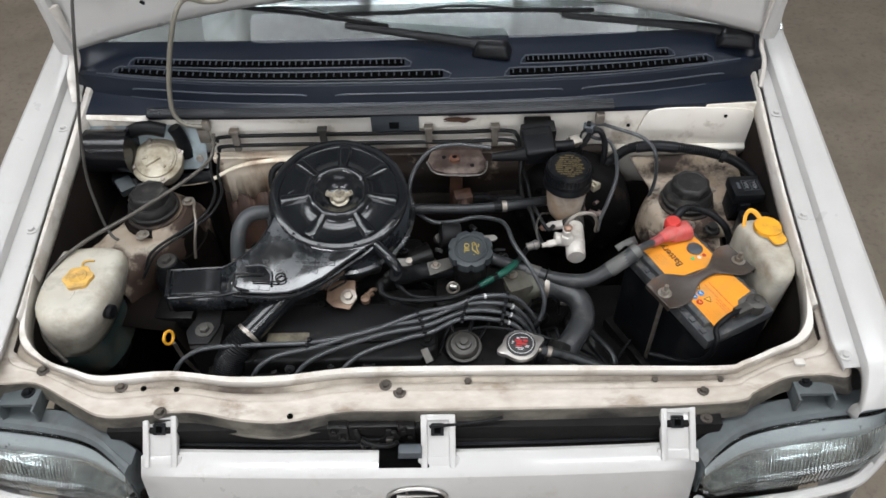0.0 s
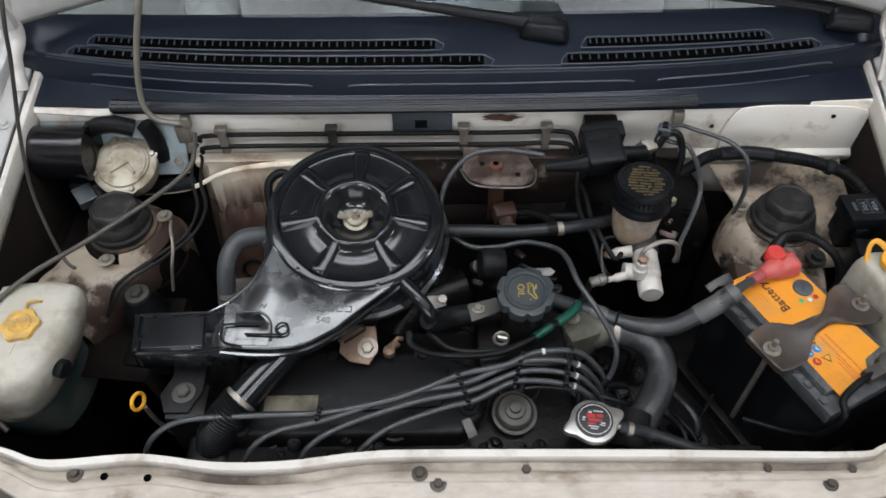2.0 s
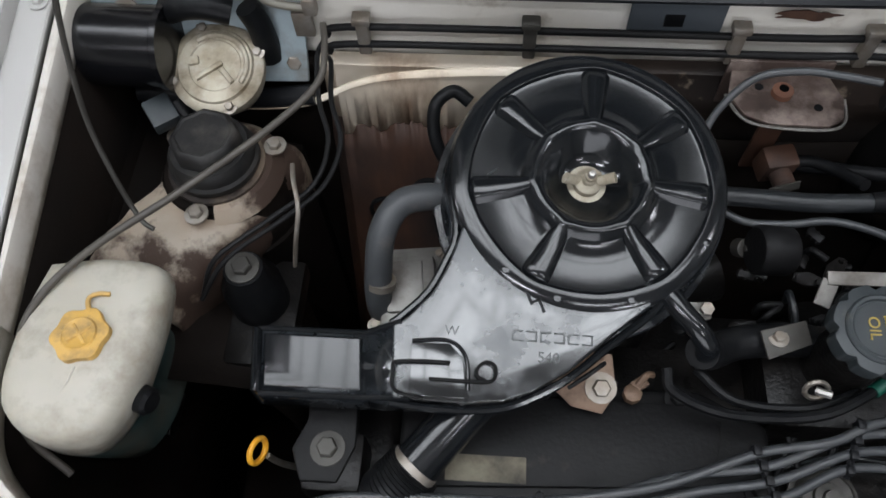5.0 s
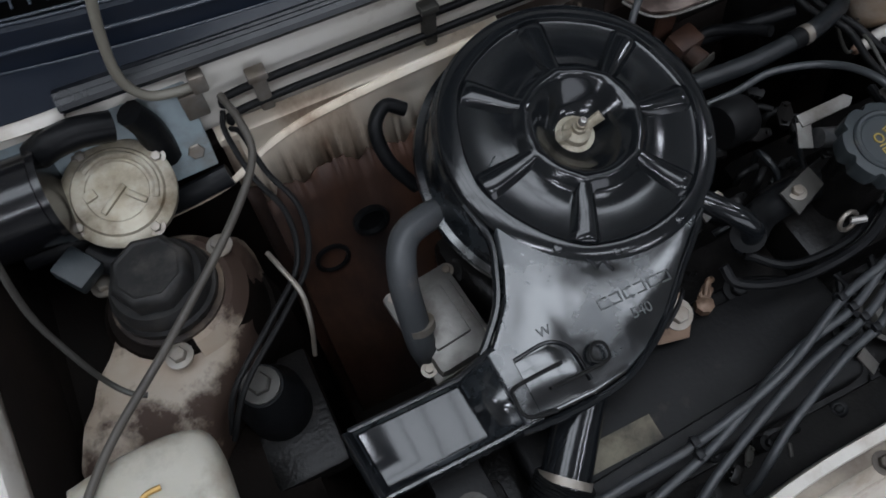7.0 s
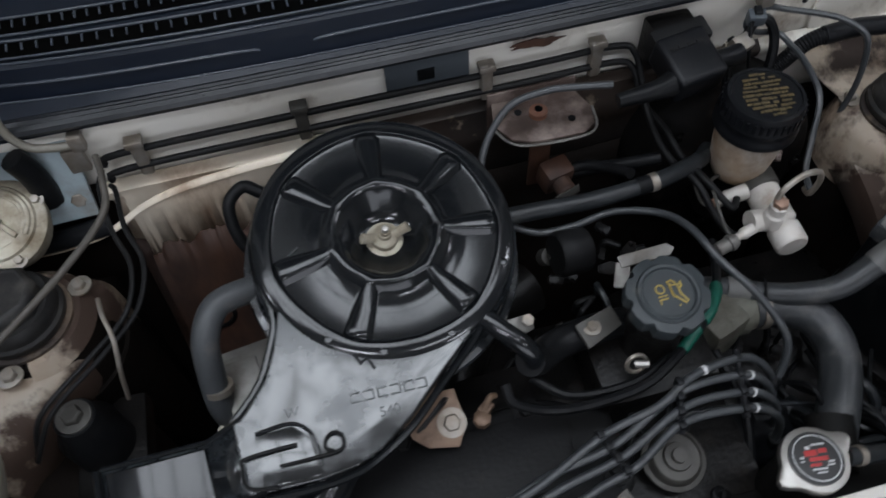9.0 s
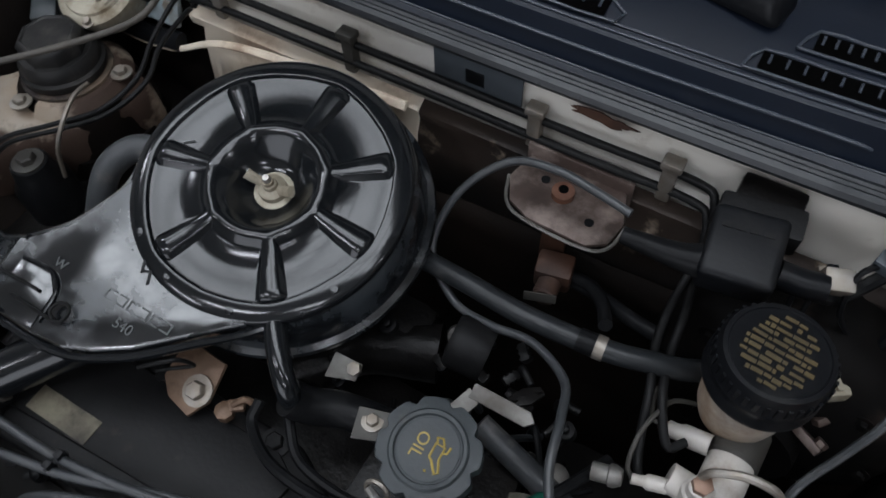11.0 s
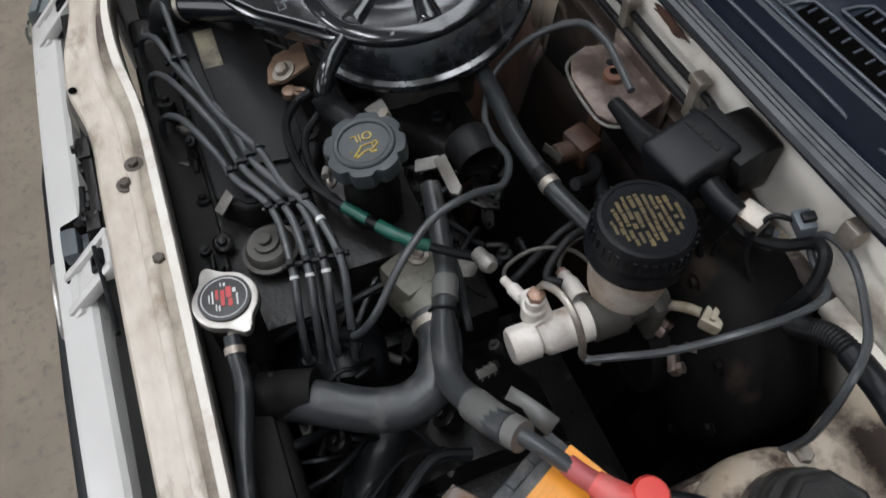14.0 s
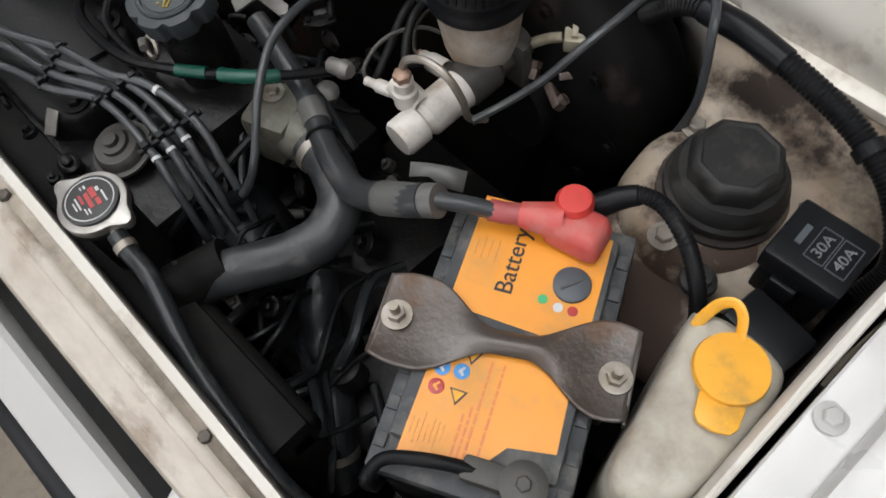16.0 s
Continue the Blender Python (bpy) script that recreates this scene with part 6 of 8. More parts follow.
for k in range(45):
    u = -0.088 + 0.172 * k / 44
    lobe = min(1.0, max(0.0, (abs(u - 0.004) - 0.010) / 0.052))
    lobe = lobe * lobe * (3 - 2 * lobe)
    w = 0.0085 + 0.0245 * lobe - 0.004 * max(0.0, (abs(u) - 0.066) / 0.02) ** 2
    crown = 0.0052 * (1 - lobe) - 0.0016 * lobe * (1 - max(0.0, (abs(u) - 0.07) / 0.02))
    lean = 0.0035 * math.sin(u * 24) * (1 - lobe)
    secs.append([(u, v * w + lean, 0.2035 + crown * (1 - v * v) + 0.0016 * lobe * abs(v) ** 5) for v in (-1.0, -0.93, -0.75, -0.45, -0.15, 0.15, 0.45, 0.75, 0.93, 1.0)])
plate = sweep(secs)
plate.transform(BM @ pose(0, -0.005, 0, 0, 0, 2))
part("plate", plate, CLAMP, HD, "rusty brown pressed plate", thick=0.002, smooth=60)
for u, w in ((-0.0875, 0.056), (0.0835, 0.056)):
    part("turned_end", block(0.0022, w, 0.009, BM @ pose(u, -0.006, 0.1945, 0, 0, 2), 0.0008), CLAMP, HD)
for u in (-0.075, 0.073):
    part("rod", lathe([(0.0035, 0.03), (0.0035, 0.222), (0, 0.222)], 12, BM @ pose(u, -0.007, 0)), ZINC_DULL, HD)
    part("washer", lathe([(0.0108, 0.2035), (0.0108, 0.2052), (0, 0.2052)], 24, BM @ pose(u, -0.007, 0)), ZINC_DULL, HD, "dull steel washer")
    part("nut", lathe([(0.0065, 0.2055), (0.0065, 0.212), (0, 0.212)], 6, BM @ pose(u, -0.007, 0), flats=1), ZINC_DULL, HD)
tray = thing("battery_tray", (0.394, 0.782, 0.57), "oily black battery tray below the battery", "battery tray")
part("pan", block(0.15, 0.23, 0.03, BM @ pose(0, 0, -0.03), 0.006), OILY, tray)
part("support", block(0.09, 0.15, 0.25, BM @ pose(0, 0, -0.28), 0.01), OILY, tray)
# terminals
RT = thing("positive_terminal", (0.366, 0.878, 0.80), "red rubber cover over the battery's positive terminal", "terminal cover")
part("cover", merge(block(0.044, 0.034, 0.024, frame_of((0.374, 0.878, 0.801), (0.85, 0.2, 0), (0, 0, 1)), 0.008, 3, 0.8), tube([(0.362, 0.874, 0.815), (0.350, 0.866, 0.816), (0.338, 0.859, 0.816)], (0.014, 0.009), 14, 3)), RED_PINK, RT, "soft faded red rubber cover")
part("knob", lathe([(0.0135, 0), (0.0135, 0.010), (0.011, 0.014), (0, 0.0145)], 18, pose(0.362, 0.887, 0.816)), RED, RT, "bright red knob")
part("sleeve", tube([(0.340, 0.860, 0.816), (0.330, 0.853, 0.816), (0.320, 0.848, 0.815)], 0.008, 12, 3), RED_FADED, RT, "faded red sleeve")
NT = thing("negative_terminal", (0.468, 0.728, 0.80), "grey lead terminal clamp with its black cable", "terminal clamp")
part("clamp", merge(lathe([(0.015, 0), (0.015, 0.016), (0.010, 0.018), (0, 0.018)], 20, BM @ pose(0.036, -0.088, 0.193)), block(0.03, 0.016, 0.014, BM @ pose(0.012, -0.088, 0.195), 0.003)), POT_GREY, NT)
bolt(BM @ Vector((0.036, -0.088, 0.21)), 0.005, NT, material=POT_GREY)
part("cable", tube([BM @ Vector((0.010, -0.088, 0.204)), BM @ Vector((-0.020, -0.091, 0.208)), BM @ Vector((-0.050, -0.098, 0.204)), (0.387, 0.664, 0.795), (0.382, 0.668, 0.745), (0.360, 0.690, 0.705), (0.313, 0.716, 0.69)], 0.0045, 10, 5), RUBBER, NT, "black earth cable")

# ---- brake servo, master cylinder and reservoir ----
SV = thing("brake_servo", (0.245, 1.075, 0.70), "large dusty black brake servo drum on the firewall", "brake servo")
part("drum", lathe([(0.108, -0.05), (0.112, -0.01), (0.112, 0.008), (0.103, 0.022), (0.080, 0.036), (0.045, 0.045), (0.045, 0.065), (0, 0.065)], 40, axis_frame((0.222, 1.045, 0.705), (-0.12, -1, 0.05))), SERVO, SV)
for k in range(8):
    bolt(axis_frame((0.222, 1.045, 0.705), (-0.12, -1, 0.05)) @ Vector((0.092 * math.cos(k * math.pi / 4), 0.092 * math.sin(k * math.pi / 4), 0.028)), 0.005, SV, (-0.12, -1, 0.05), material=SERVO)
part("check_valve", merge(tube([(0.218, 0.998, 0.776), (0.230, 1.008, 0.784), (0.242, 1.016, 0.789)], 0.0046, 10, 3), block(0.018, 0.024, 0.014, pose(0.2505, 1.0210, 0.784, 0, 0, 35), 0.003), block(0.026, 0.009, 0.010, pose(0.2575, 1.0265, 0.786, 0, 0, 35), 0.002), block(0.005, 0.018, 0.004, pose(0.2500, 1.0210, 0.7975, 0, 0, 35), 0.001)), ZINC, SV, "pale vacuum connector")
for x, y, z, sz, a in ((0.222, 0.985, 0.752, 0.020, 20), (0.255, 0.990, 0.742, 0.016, -30), (0.262, 1.006, 0.760, 0.013, 50)):
    part("servo_bracket", merge(block(sz * 1.6, sz * 0.7, sz * 0.5, pose(x, y, z, -50, 0, a), sz * 0.12), lathe([(sz * 0.35, 0), (sz * 0.35, sz * 0.3), (0, sz * 0.32)], 6, pose(x, y, z, -50, 0, a) @ pose(sz * 0.5, 0, sz * 0.5), flats=1)), STEEL_RUST, SV, "stained steel fitting")
MC = thing("brake_master_cylinder", (0.205, 0.95, 0.76), "chalky aluminium brake master cylinder with its fluid reservoir", "brake cylinder")
part("cylinder", merge(lathe([(0, -0.001), (0.0145, -0.001), (0.0165, 0.002), (0.0165, 0.022), (0.013, 0.025), (0.0175, 0.03), (0.0175, 0.070), (0, 0.070)], 24, axis_frame((0.203, 0.862, 0.770), (0.04, 1, 0.03))), lathe([(0.0115, 0), (0.0115, 0.032), (0, 0.032)], 20, axis_frame((0.200, 0.893, 0.779), (-1, 0.05, 0.1)))), ALU_WHITE, MC, "chalky aluminium cylinder")
part("cylinder_rear", merge(lathe([(0.016, 0.068), (0.020, 0.072), (0.020, 0.10), (0.016, 0.105), (0.016, 0.14), (0, 0.14)], 24, axis_frame((0.203, 0.862, 0.770), (0.04, 1, 0.03))), block(0.05, 0.012, 0.05, pose(0.207, 0.985, 0.745), 0.004)), POT_GREY, MC, "oil-darkened rear of the cylinder")
part("banjo", lathe([(0.0105, 0), (0.0105, 0.016), (0.0085, 0.018), (0.0085, 0.028), (0.006, 0.030), (0, 0.03)], 16, pose(0.188, 0.888, 0.782)), ALU_WHITE, MC)
part("banjo_nut", lathe([(0.0075, 0), (0.0075, 0.008), (0.004, 0.010), (0, 0.01)], 6, pose(0.188, 0.888, 0.809), flats=1), COPPER, MC, "brown union nut")
part("fitting", lathe([(0.006, 0), (0.006, 0.014), (0.004, 0.017), (0.004, 0.026), (0, 0.026)], 16, axis_frame((0.170, 0.888, 0.78), (-1, -0.3, 0))), ALU_WHITE, MC)
UN = part("union", lathe([(0.0085, 0), (0.0085, 0.022), (0.0065, 0.026), (0.0065, 0.034), (0, 0.034)], 12, axis_frame((0.188, 0.934, 0.778), (-1, 0.05, -0.30))), ALU_WHITE, MC)
part("union_nut", lathe([(0.0055, 0), (0.0055, 0.006), (0.003, 0.008), (0, 0.008)], 6, axis_frame((0.1560, 0.9356, 0.7684), (-1, 0.05, -0.30)), flats=1), COPPER, UN, "brown union nut")
part("brake_pipe", tube([(0.146, 0.881, 0.780), (0.139, 0.886, 0.787), (0.137, 0.905, 0.796), (0.141, 0.925, 0.798), (0.150, 0.948, 0.790), (0.172, 0.962, 0.778)], 0.0019, 8, 5), POT_GREY, MC, "thin steel brake pipe")
part("brake_pipe", tube([(0.150, 0.936, 0.767), (0.142, 0.938, 0.768), (0.136, 0.950, 0.782), (0.140, 0.968, 0.792), (0.158, 0.985, 0.786)], 0.0019, 8, 5), POT_GREY, MC, "thin steel brake pipe")
part("reservoir", lathe([(0.020, 0.775), (0.027, 0.786), (0.031, 0.80), (0.0345, 0.83), (0.036, 0.85), (0.036, 0.862), (0, 0.862)], 36, pose(0.193, 0.970, -0.008)), material("yellowed_reservoir", (0.45, 0.425, 0.38), 0.4, second=(0.30, 0.21, 0.135), scale=14, amount=0.35, dirt=(0.10, 0.055, 0.03), dirt_scale=20, dirt_level=0.62, subsurface=0.2), MC, "yellowed reservoir with brown fluid")
BC = part("reservoir_cap", lathe([(0.038, 0.850), (0.0415, 0.852), (0.0415, 0.859), (0.0402, 0.861), (0.0402, 0.868), (0.0408, 0.8695), (0.0408, 0.872), (0.0395, 0.874), (0.0390, 0.884), (0.0368, 0.890), (0.0335, 0.8905), (0.033, 0.8895), (0, 0.8895)], 48, pose(0.193, 0.970, -0.008)), PLASTIC, MC, "black screw cap with worn gold print")
for k in range(36):
    a = 2 * math.pi * k / 36
    part("grip_rib", block(0.0016, 0.0030, 0.011, pose(0.193 + 0.0398 * math.cos(a), 0.970 + 0.0398 * math.sin(a), 0.8655, 0, 0, math.degrees(a)), 0), PLASTIC, BC)
for row in range(11):
    y = -0.0265 + row * 0.0053
    half = math.sqrt(max(0.0001, 0.0285 ** 2 - y * y)) * rng.uniform(0.82, 1.0)
    x = -half + rng.uniform(0, 0.004)
    while x < half - 0.004:
        w = min(rng.uniform(0.003, 0.013), half - x)
        part("print_bar", block(w - 0.0009, rng.uniform(0.0022, 0.0036), 0.0005, pose(0.193, 0.970, 0.8817, 0, 0, -6) @ pose(x + w / 2, y + rng.uniform(-0.0006, 0.0006), 0, 0, 0, rng.uniform(-2, 2)), 0), INK_BROWN, BC)
        x += w + (0.003 if rng.random() < 0.12 else 0)

# ---- tanks ----
def shell(outline, levels, centre):
    """A blown tank: one smooth outline at several heights, each with its size and shift."""
    ring = catmull([(*p, 0) for p in outline + outline[:1]], 4)[:-1]
    secs = [[(centre[0] + (p.x - centre[0]) * k + dx, centre[1] + (p.y - centre[1]) * k + dy, z) for p in ring] for z, k, dx, dy in levels]
    bm = sweep(secs, closed=True)
    bm.verts.ensure_lookup_table()
    n = len(ring)
    for row in (range(n), range(len(bm.verts) - n, len(bm.verts))):
        bm.faces.new([bm.verts[i] for i in row])
    bmesh.ops.recalc_face_normals(bm, faces=bm.faces)
    return bm


WT = thing("coolant_tank", (-0.61, 0.77, 0.64), "milky plastic coolant tank with a dirty yellow cap", "coolant tank")
TANK_LINE = [(-0.655, 0.846), (-0.612, 0.853), (-0.566, 0.851), (-0.547, 0.834), (-0.546, 0.775), (-0.556, 0.727), (-0.580, 0.697), (-0.622, 0.694), (-0.653, 0.711), (-0.664, 0.742), (-0.663, 0.80)]
part("tank", shell(TANK_LINE, [(0.8345, 0.55, 0, 0.004), (0.8335, 0.78, 0, 0.003), (0.8300, 0.90, 0, 0.001), (0.8230, 0.965, 0, 0), (0.8120, 0.995, -0.001, 0), (0.8000, 1.0, -0.003, 0), (0.7700, 0.96, -0.013, 0), (0.7450, 0.91, -0.022, -0.001), (0.7250, 0.87, -0.029, -0.001)], (-0.608, 0.775)), TANK, WT, smooth=80)
# Teal of the coolant, darkened by shade put into the colour.
part("tank_bottom", shell(TANK_LINE, [(0.7252, 0.870, -0.029, -0.001), (0.70, 0.85, -0.030, 0.002), (0.67, 0.82, -0.030, 0.006), (0.65, 0.78, -0.024, 0.008), (0.643, 0.60, -0.024, 0.008)], (-0.608, 0.775)), TANK_LOW, WT, "tank bottom with green coolant and shade put into its colour", smooth=60)
part("mould_seam", tube([(-0.600, 0.749, 0.8348), (-0.602, 0.735, 0.8340), (-0.608, 0.722, 0.8318), (-0.612, 0.708, 0.8230), (-0.614, 0.698, 0.806)], 0.0012, 6, 4), TANK, WT)
part("cap", prism([((0.0225 + 0.0016 * math.cos(6 * a)) * math.cos(a), (0.0225 + 0.0016 * math.cos(6 * a)) * math.sin(a)) for a in [2 * math.pi * k / 72 for k in range(72)]], 0, 0.012, pose(-0.601, 0.774, 0.829, 0, 0, 12), 0.003, 3), YELLOW_DIRTY, WT, "dirty yellow scalloped cap")
part("cap_dish", lathe([(0.015, 0.0118), (0.0135, 0.0135), (0.012, 0.0125), (0, 0.0122)], 28, pose(-0.601, 0.774, 0.829)), YELLOW_DIRTY, WT)
part("cap_cross", merge(block(0.021, 0.0026, 0.0012, pose(-0.601, 0.774, 0.8412, 0, 0, 40), 0.0004), block(0.0026, 0.021, 0.0012, pose(-0.601, 0.774, 0.8410, 0, 0, 40), 0.0004)), YELLOW_DIRTY, WT, "grimy embossed cross")
part("cap_strap", tube([(-0.602, 0.796, 0.836), (-0.604, 0.806, 0.838), (-0.598, 0.811, 0.838), (-0.588, 0.812, 0.836)], 0.002, 6, 4), YELLOW_DIRTY, WT)
part("side_spout", lathe([(0.012, 0), (0.012, 0.011), (0.009, 0.014), (0, 0.014)], 18, axis_frame((-0.558, 0.737, 0.800), (1, -0.35, 0.1))), RUBBER, WT, "black rubber side plug")
part("bracket", block(0.06, 0.05, 0.02, pose(-0.62, 0.77, 0.625), 0.004), OILY, WT)

WB = thing("washer_tank", (0.505, 0.82, 0.62), "milky plastic washer tank with a bright yellow cap", "washer tank")
part("tank", shell([(0.466, 0.878), (0.484, 0.887), (0.518, 0.887), (0.534, 0.874), (0.5365, 0.82), (0.531, 0.775), (0.512, 0.760), (0.491, 0.769), (0.479, 0.820)], [(0.8335, 0.55, 0, 0.008), (0.8325, 0.80, 0, 0.004), (0.8290, 0.92, 0, 0.001), (0.8220, 0.98, 0, 0), (0.8100, 1.0, 0, 0), (0.76, 0.99, -0.002, 0), (0.70, 0.96, -0.004, 0), (0.64, 0.90, -0.006, 0), (0.622, 0.75, -0.006, 0)], (0.505, 0.83)), TANK, WB, smooth=80)
part("neck", lathe([(0.020, 0.825), (0.020, 0.839), (0, 0.839)], 24, pose(0.505, 0.855, 0)), TANK, WB)
part("cap", merge(lathe([(0.0215, 0.838), (0.0225, 0.841), (0.0215, 0.845), (0, 0.8455)], 32, pose(0.505, 0.855, 0)), prism([(-0.0135, -0.006), (0.0135, -0.006), (0.0125, 0.008), (0.009, 0.0125), (0, 0.014), (-0.009, 0.0125), (-0.0125, 0.008)], 0.8385, 0.8425, pose(0.514, 0.832, 0, 0, 0, 180 + 20), 0.0014)), YELLOW, WB, "bright yellow flip cap")
part("strap", tube([(0.498, 0.872, 0.843), (0.492, 0.882, 0.848), (0.484, 0.886, 0.850), (0.477, 0.882, 0.846), (0.474, 0.873, 0.836), (0.474, 0.868, 0.830)], 0.0040, 8, 5, squash=0.5), YELLOW, WB, "yellow cap strap")

# ---- fuse box ----
FB = thing("fuse_box", (0.50, 0.94, 0.76), "black fusible-link box with white amp figures", "fuse box")
FM = pose(0.499, 0.957, 0.122, 0, 0, 2) @ Matrix.Diagonal((0.84, 0.96, 0.84, 1))
part("box", block(0.056, 0.040, 0.055, FM @ pose(0, 0, 0.785), 0.004), PLASTIC, FB)
part("lid", block(0.062, 0.052, 0.024, FM @ pose(0, 0, 0.832), 0.004), PLASTIC, FB)
part("latch", block(0.022, 0.008, 0.022, FM @ pose(-0.005, -0.025, 0.81), 0.002), PLASTIC, FB)
lettering("30A", 0.0115, FM @ pose(0.000, 0.0, 0.8563, 0, 0, 86), INK_FADED, FB)
for u in (0.0, 0.017):
    part("figure_frame", merge(*[block(w, h, 0.0004, FM @ pose(u + du, dv, 0.8561), 0) for w, h, du, dv in ((0.0008, 0.026, -0.0075, 0), (0.0008, 0.026, 0.0075, 0), (0.015, 0.0008, 0, -0.013), (0.015, 0.0008, 0, 0.013))]), GREY_PLATE, FB)
lettering("40A", 0.0115, FM @ pose(0.017, 0.0, 0.8563, 0, 0, 86), INK_FADED, FB)
part("print_bar", block(0.005, 0.016, 0.0005, FM @ pose(-0.016, 0.0, 0.8561), 0), GREY_PLATE, FB)
part("foot", block(0.04, 0.03, 0.06, FM @ pose(0, 0.005, 0.725), 0.005), OILY, FB)
RB = thing("relay_box", (0.505, 0.905, 0.74), "small black relay box beside the washer tank", "relay box")
part("box", block(0.05, 0.032, 0.05, pose(0.507, 0.905, 0.765, 0, 0, -8), 0.004), PLASTIC, RB)
part("plug", block(0.02, 0.012, 0.02, pose(0.50, 0.888, 0.775, 0, 0, -8), 0.003), GREY_PLATE, RB)

# ---- wiper motor ----
WM = thing("wiper_motor", (-0.56, 1.08, 0.82), "wiper motor with a black drum and a tarnished gear cover", "wiper motor")
part("plate", prism([(-0.13, -0.055), (0.085, -0.050), (0.090, 0.045), (0.02, 0.052), (-0.06, 0.045), (-0.13, 0.05)], -0.003, 0.003, frame_of((-0.555, 1.102, 0.842), (1, 0, 0), (0, -0.94, 0.34)), 0.002), PLATE_BLUE, WM, "blue-grey mounting plate")
part("drum", lathe([(0.035, 0), (0.040, 0.004), (0.040, 0.10), (0.043, 0.102), (0.043, 0.108), (0, 0.108)], 36, axis_frame((-0.70, 1.078, 0.848), (1, -0.04, 0.02))), DRUM, WM, "glossy black motor drum")
GM = frame_of((-0.553, 1.066, 0.829), (1, 0.05, 0), (0.10, -0.38, 0.92)) @ Matrix.Diagonal((0.88, 0.88, 0.9, 1))
part("gear_case", lathe([(0.045, -0.03), (0.052, -0.01), (0.054, 0.0), (0.054, 0.006), (0.050, 0.009), (0.044, 0.0095), (0.042, 0.0125), (0.030, 0.0130), (0.029, 0.0120), (0, 0.0120)], 36, GM), ZINC, WM, "tarnished round gear cover")
part("cover_rib", merge(block(0.034, 0.006, 0.006, GM @ pose(-0.006, -0.006, 0.010, 0, 0, 32), 0.002), block(0.006, 0.022, 0.006, GM @ pose(0.014, -0.012, 0.010, 0, 0, 40), 0.002), block(0.012, 0.010, 0.005, GM @ pose(-0.024, 0.006, 0.010, 0, 0, 10), 0.002), tube([GM @ Vector((0.036 * math.cos(a), 0.036 * math.sin(a), 0.0125)) for a in [-0.6 + k * 0.35 for k in range(9)]], 0.0032, 8, 2)), ZINC, WM)
for a in (20, 110, 200, 290):
    bolt(GM @ Vector((0.049 * math.cos(radians(a)), 0.049 * math.sin(radians(a)), 0.007)), 0.0045, WM, GM.to_3x3() @ Vector((0, 0, 1)))
part("rubber_boot", merge(tube([(-0.596, 1.096, 0.876), (-0.577, 1.092, 0.886), (-0.556, 1.092, 0.887), (-0.532, 1.094, 0.878)], 0.013, 10, 4), tube([(-0.515, 1.094, 0.885), (-0.508, 1.094, 0.86), (-0.508, 1.094, 0.82)], (0.012, 0.014), 10, 4), tube([(-0.612, 1.092, 0.872), (-0.603, 1.088, 0.866)], 0.012, 10, 2)), RUBBER, WM, "black rubber pads")
part("harness", tube([(-0.60, 1.045, 0.80), (-0.585, 1.03, 0.79), (-0.562, 1.035, 0.79), (-0.548, 1.04, 0.80)], 0.012, 10, 4), RUBBER, WM)
for x, z in ((-0.483, 0.813), (-0.635, 0.875)):
    bolt((x, 1.096, z), 0.008, WM, (0, -0.94, 0.34))
part("plug", block(0.028, 0.032, 0.018, frame_of((-0.612, 1.03, 0.795), (0.8, 0.6, 0), (0, -0.3, 1)), 0.003), CAP_GREY, WM, "dark connector")

# ---- ignition coil ----
CO = thing("ignition_coil", (0.15, 1.06, 0.84), "dusty black ignition coil below the cowl", "ignition coil")
CM = frame_of((0.147, 1.045, 0.853), (1, 0.12, 0.05), (0, -0.25, 1))
part("body", block(0.054, 0.058, 0.036, CM, 0.006, 3), PLASTIC, CO)
part("core", block(0.062, 0.026, 0.032, CM @ pose(0.006, 0.030, -0.002), 0.004), BLACK_SATIN, CO, "laminated dark core")
part("tower", tube([CM @ Vector(p) for p in ((-0.025, -0.015, 0.02), (-0.045, -0.016, 0.02), (-0.085, -0.012, 0.018))], (0.0135, 0.007), 14, 4), RUBBER, CO, "tapered rubber boot")
part("socket", tube([CM @ Vector(p) for p in ((0.028, -0.005, 0.014), (0.045, -0.006, 0.012), (0.062, -0.004, 0.010))], 0.011, 12, 3), PLASTIC, CO)
for k in range(4):
    part("embossed_bar", block(0.007, 0.004, 0.0008, CM @ pose(-0.016 + 0.010 * k, 0.012, 0.036), 0), BLACK_SATIN, CO)
part("foot", block(0.05, 0.03, 0.05, pose(0.15, 1.092, 0.835), 0.004), OILY, CO)
part("connector", block(0.022, 0.018, 0.018, pose(0.213, 1.058, 0.857, 20, 0, 20), 0.003), ZINC_DULL, CO, "pale grey connector")

# ---- rusty bracket on the firewall ----
BK = thing("firewall_bracket", (0.0, 1.09, 0.80), "rusty brown sheet bracket on the firewall", "bracket")
part("shelf", prism([(-0.052, 1.060), (-0.040, 1.036), (-0.018, 1.026), (0.036, 1.024), (0.052, 1.034), (0.056, 1.058), (0.045, 1.092), (-0.045, 1.092)], 0.818, 0.822, bevel=0.001), STEEL_RUST, BK, "brown rusted shelf plate")
part("lip", tube([(-0.054, 1.062, 0.8185), (-0.042, 1.035, 0.8185), (-0.018, 1.0245, 0.8185), (0.036, 1.0225, 0.8185), (0.054, 1.034, 0.8185), (0.058, 1.06, 0.8185)], 0.0017, 6, 4), ALU, BK, "bright worn edge")
part("strut", block(0.024, 0.004, 0.10, pose(0.0, 1.052, 0.718), 0.001), BROWN_STAIN, BK)
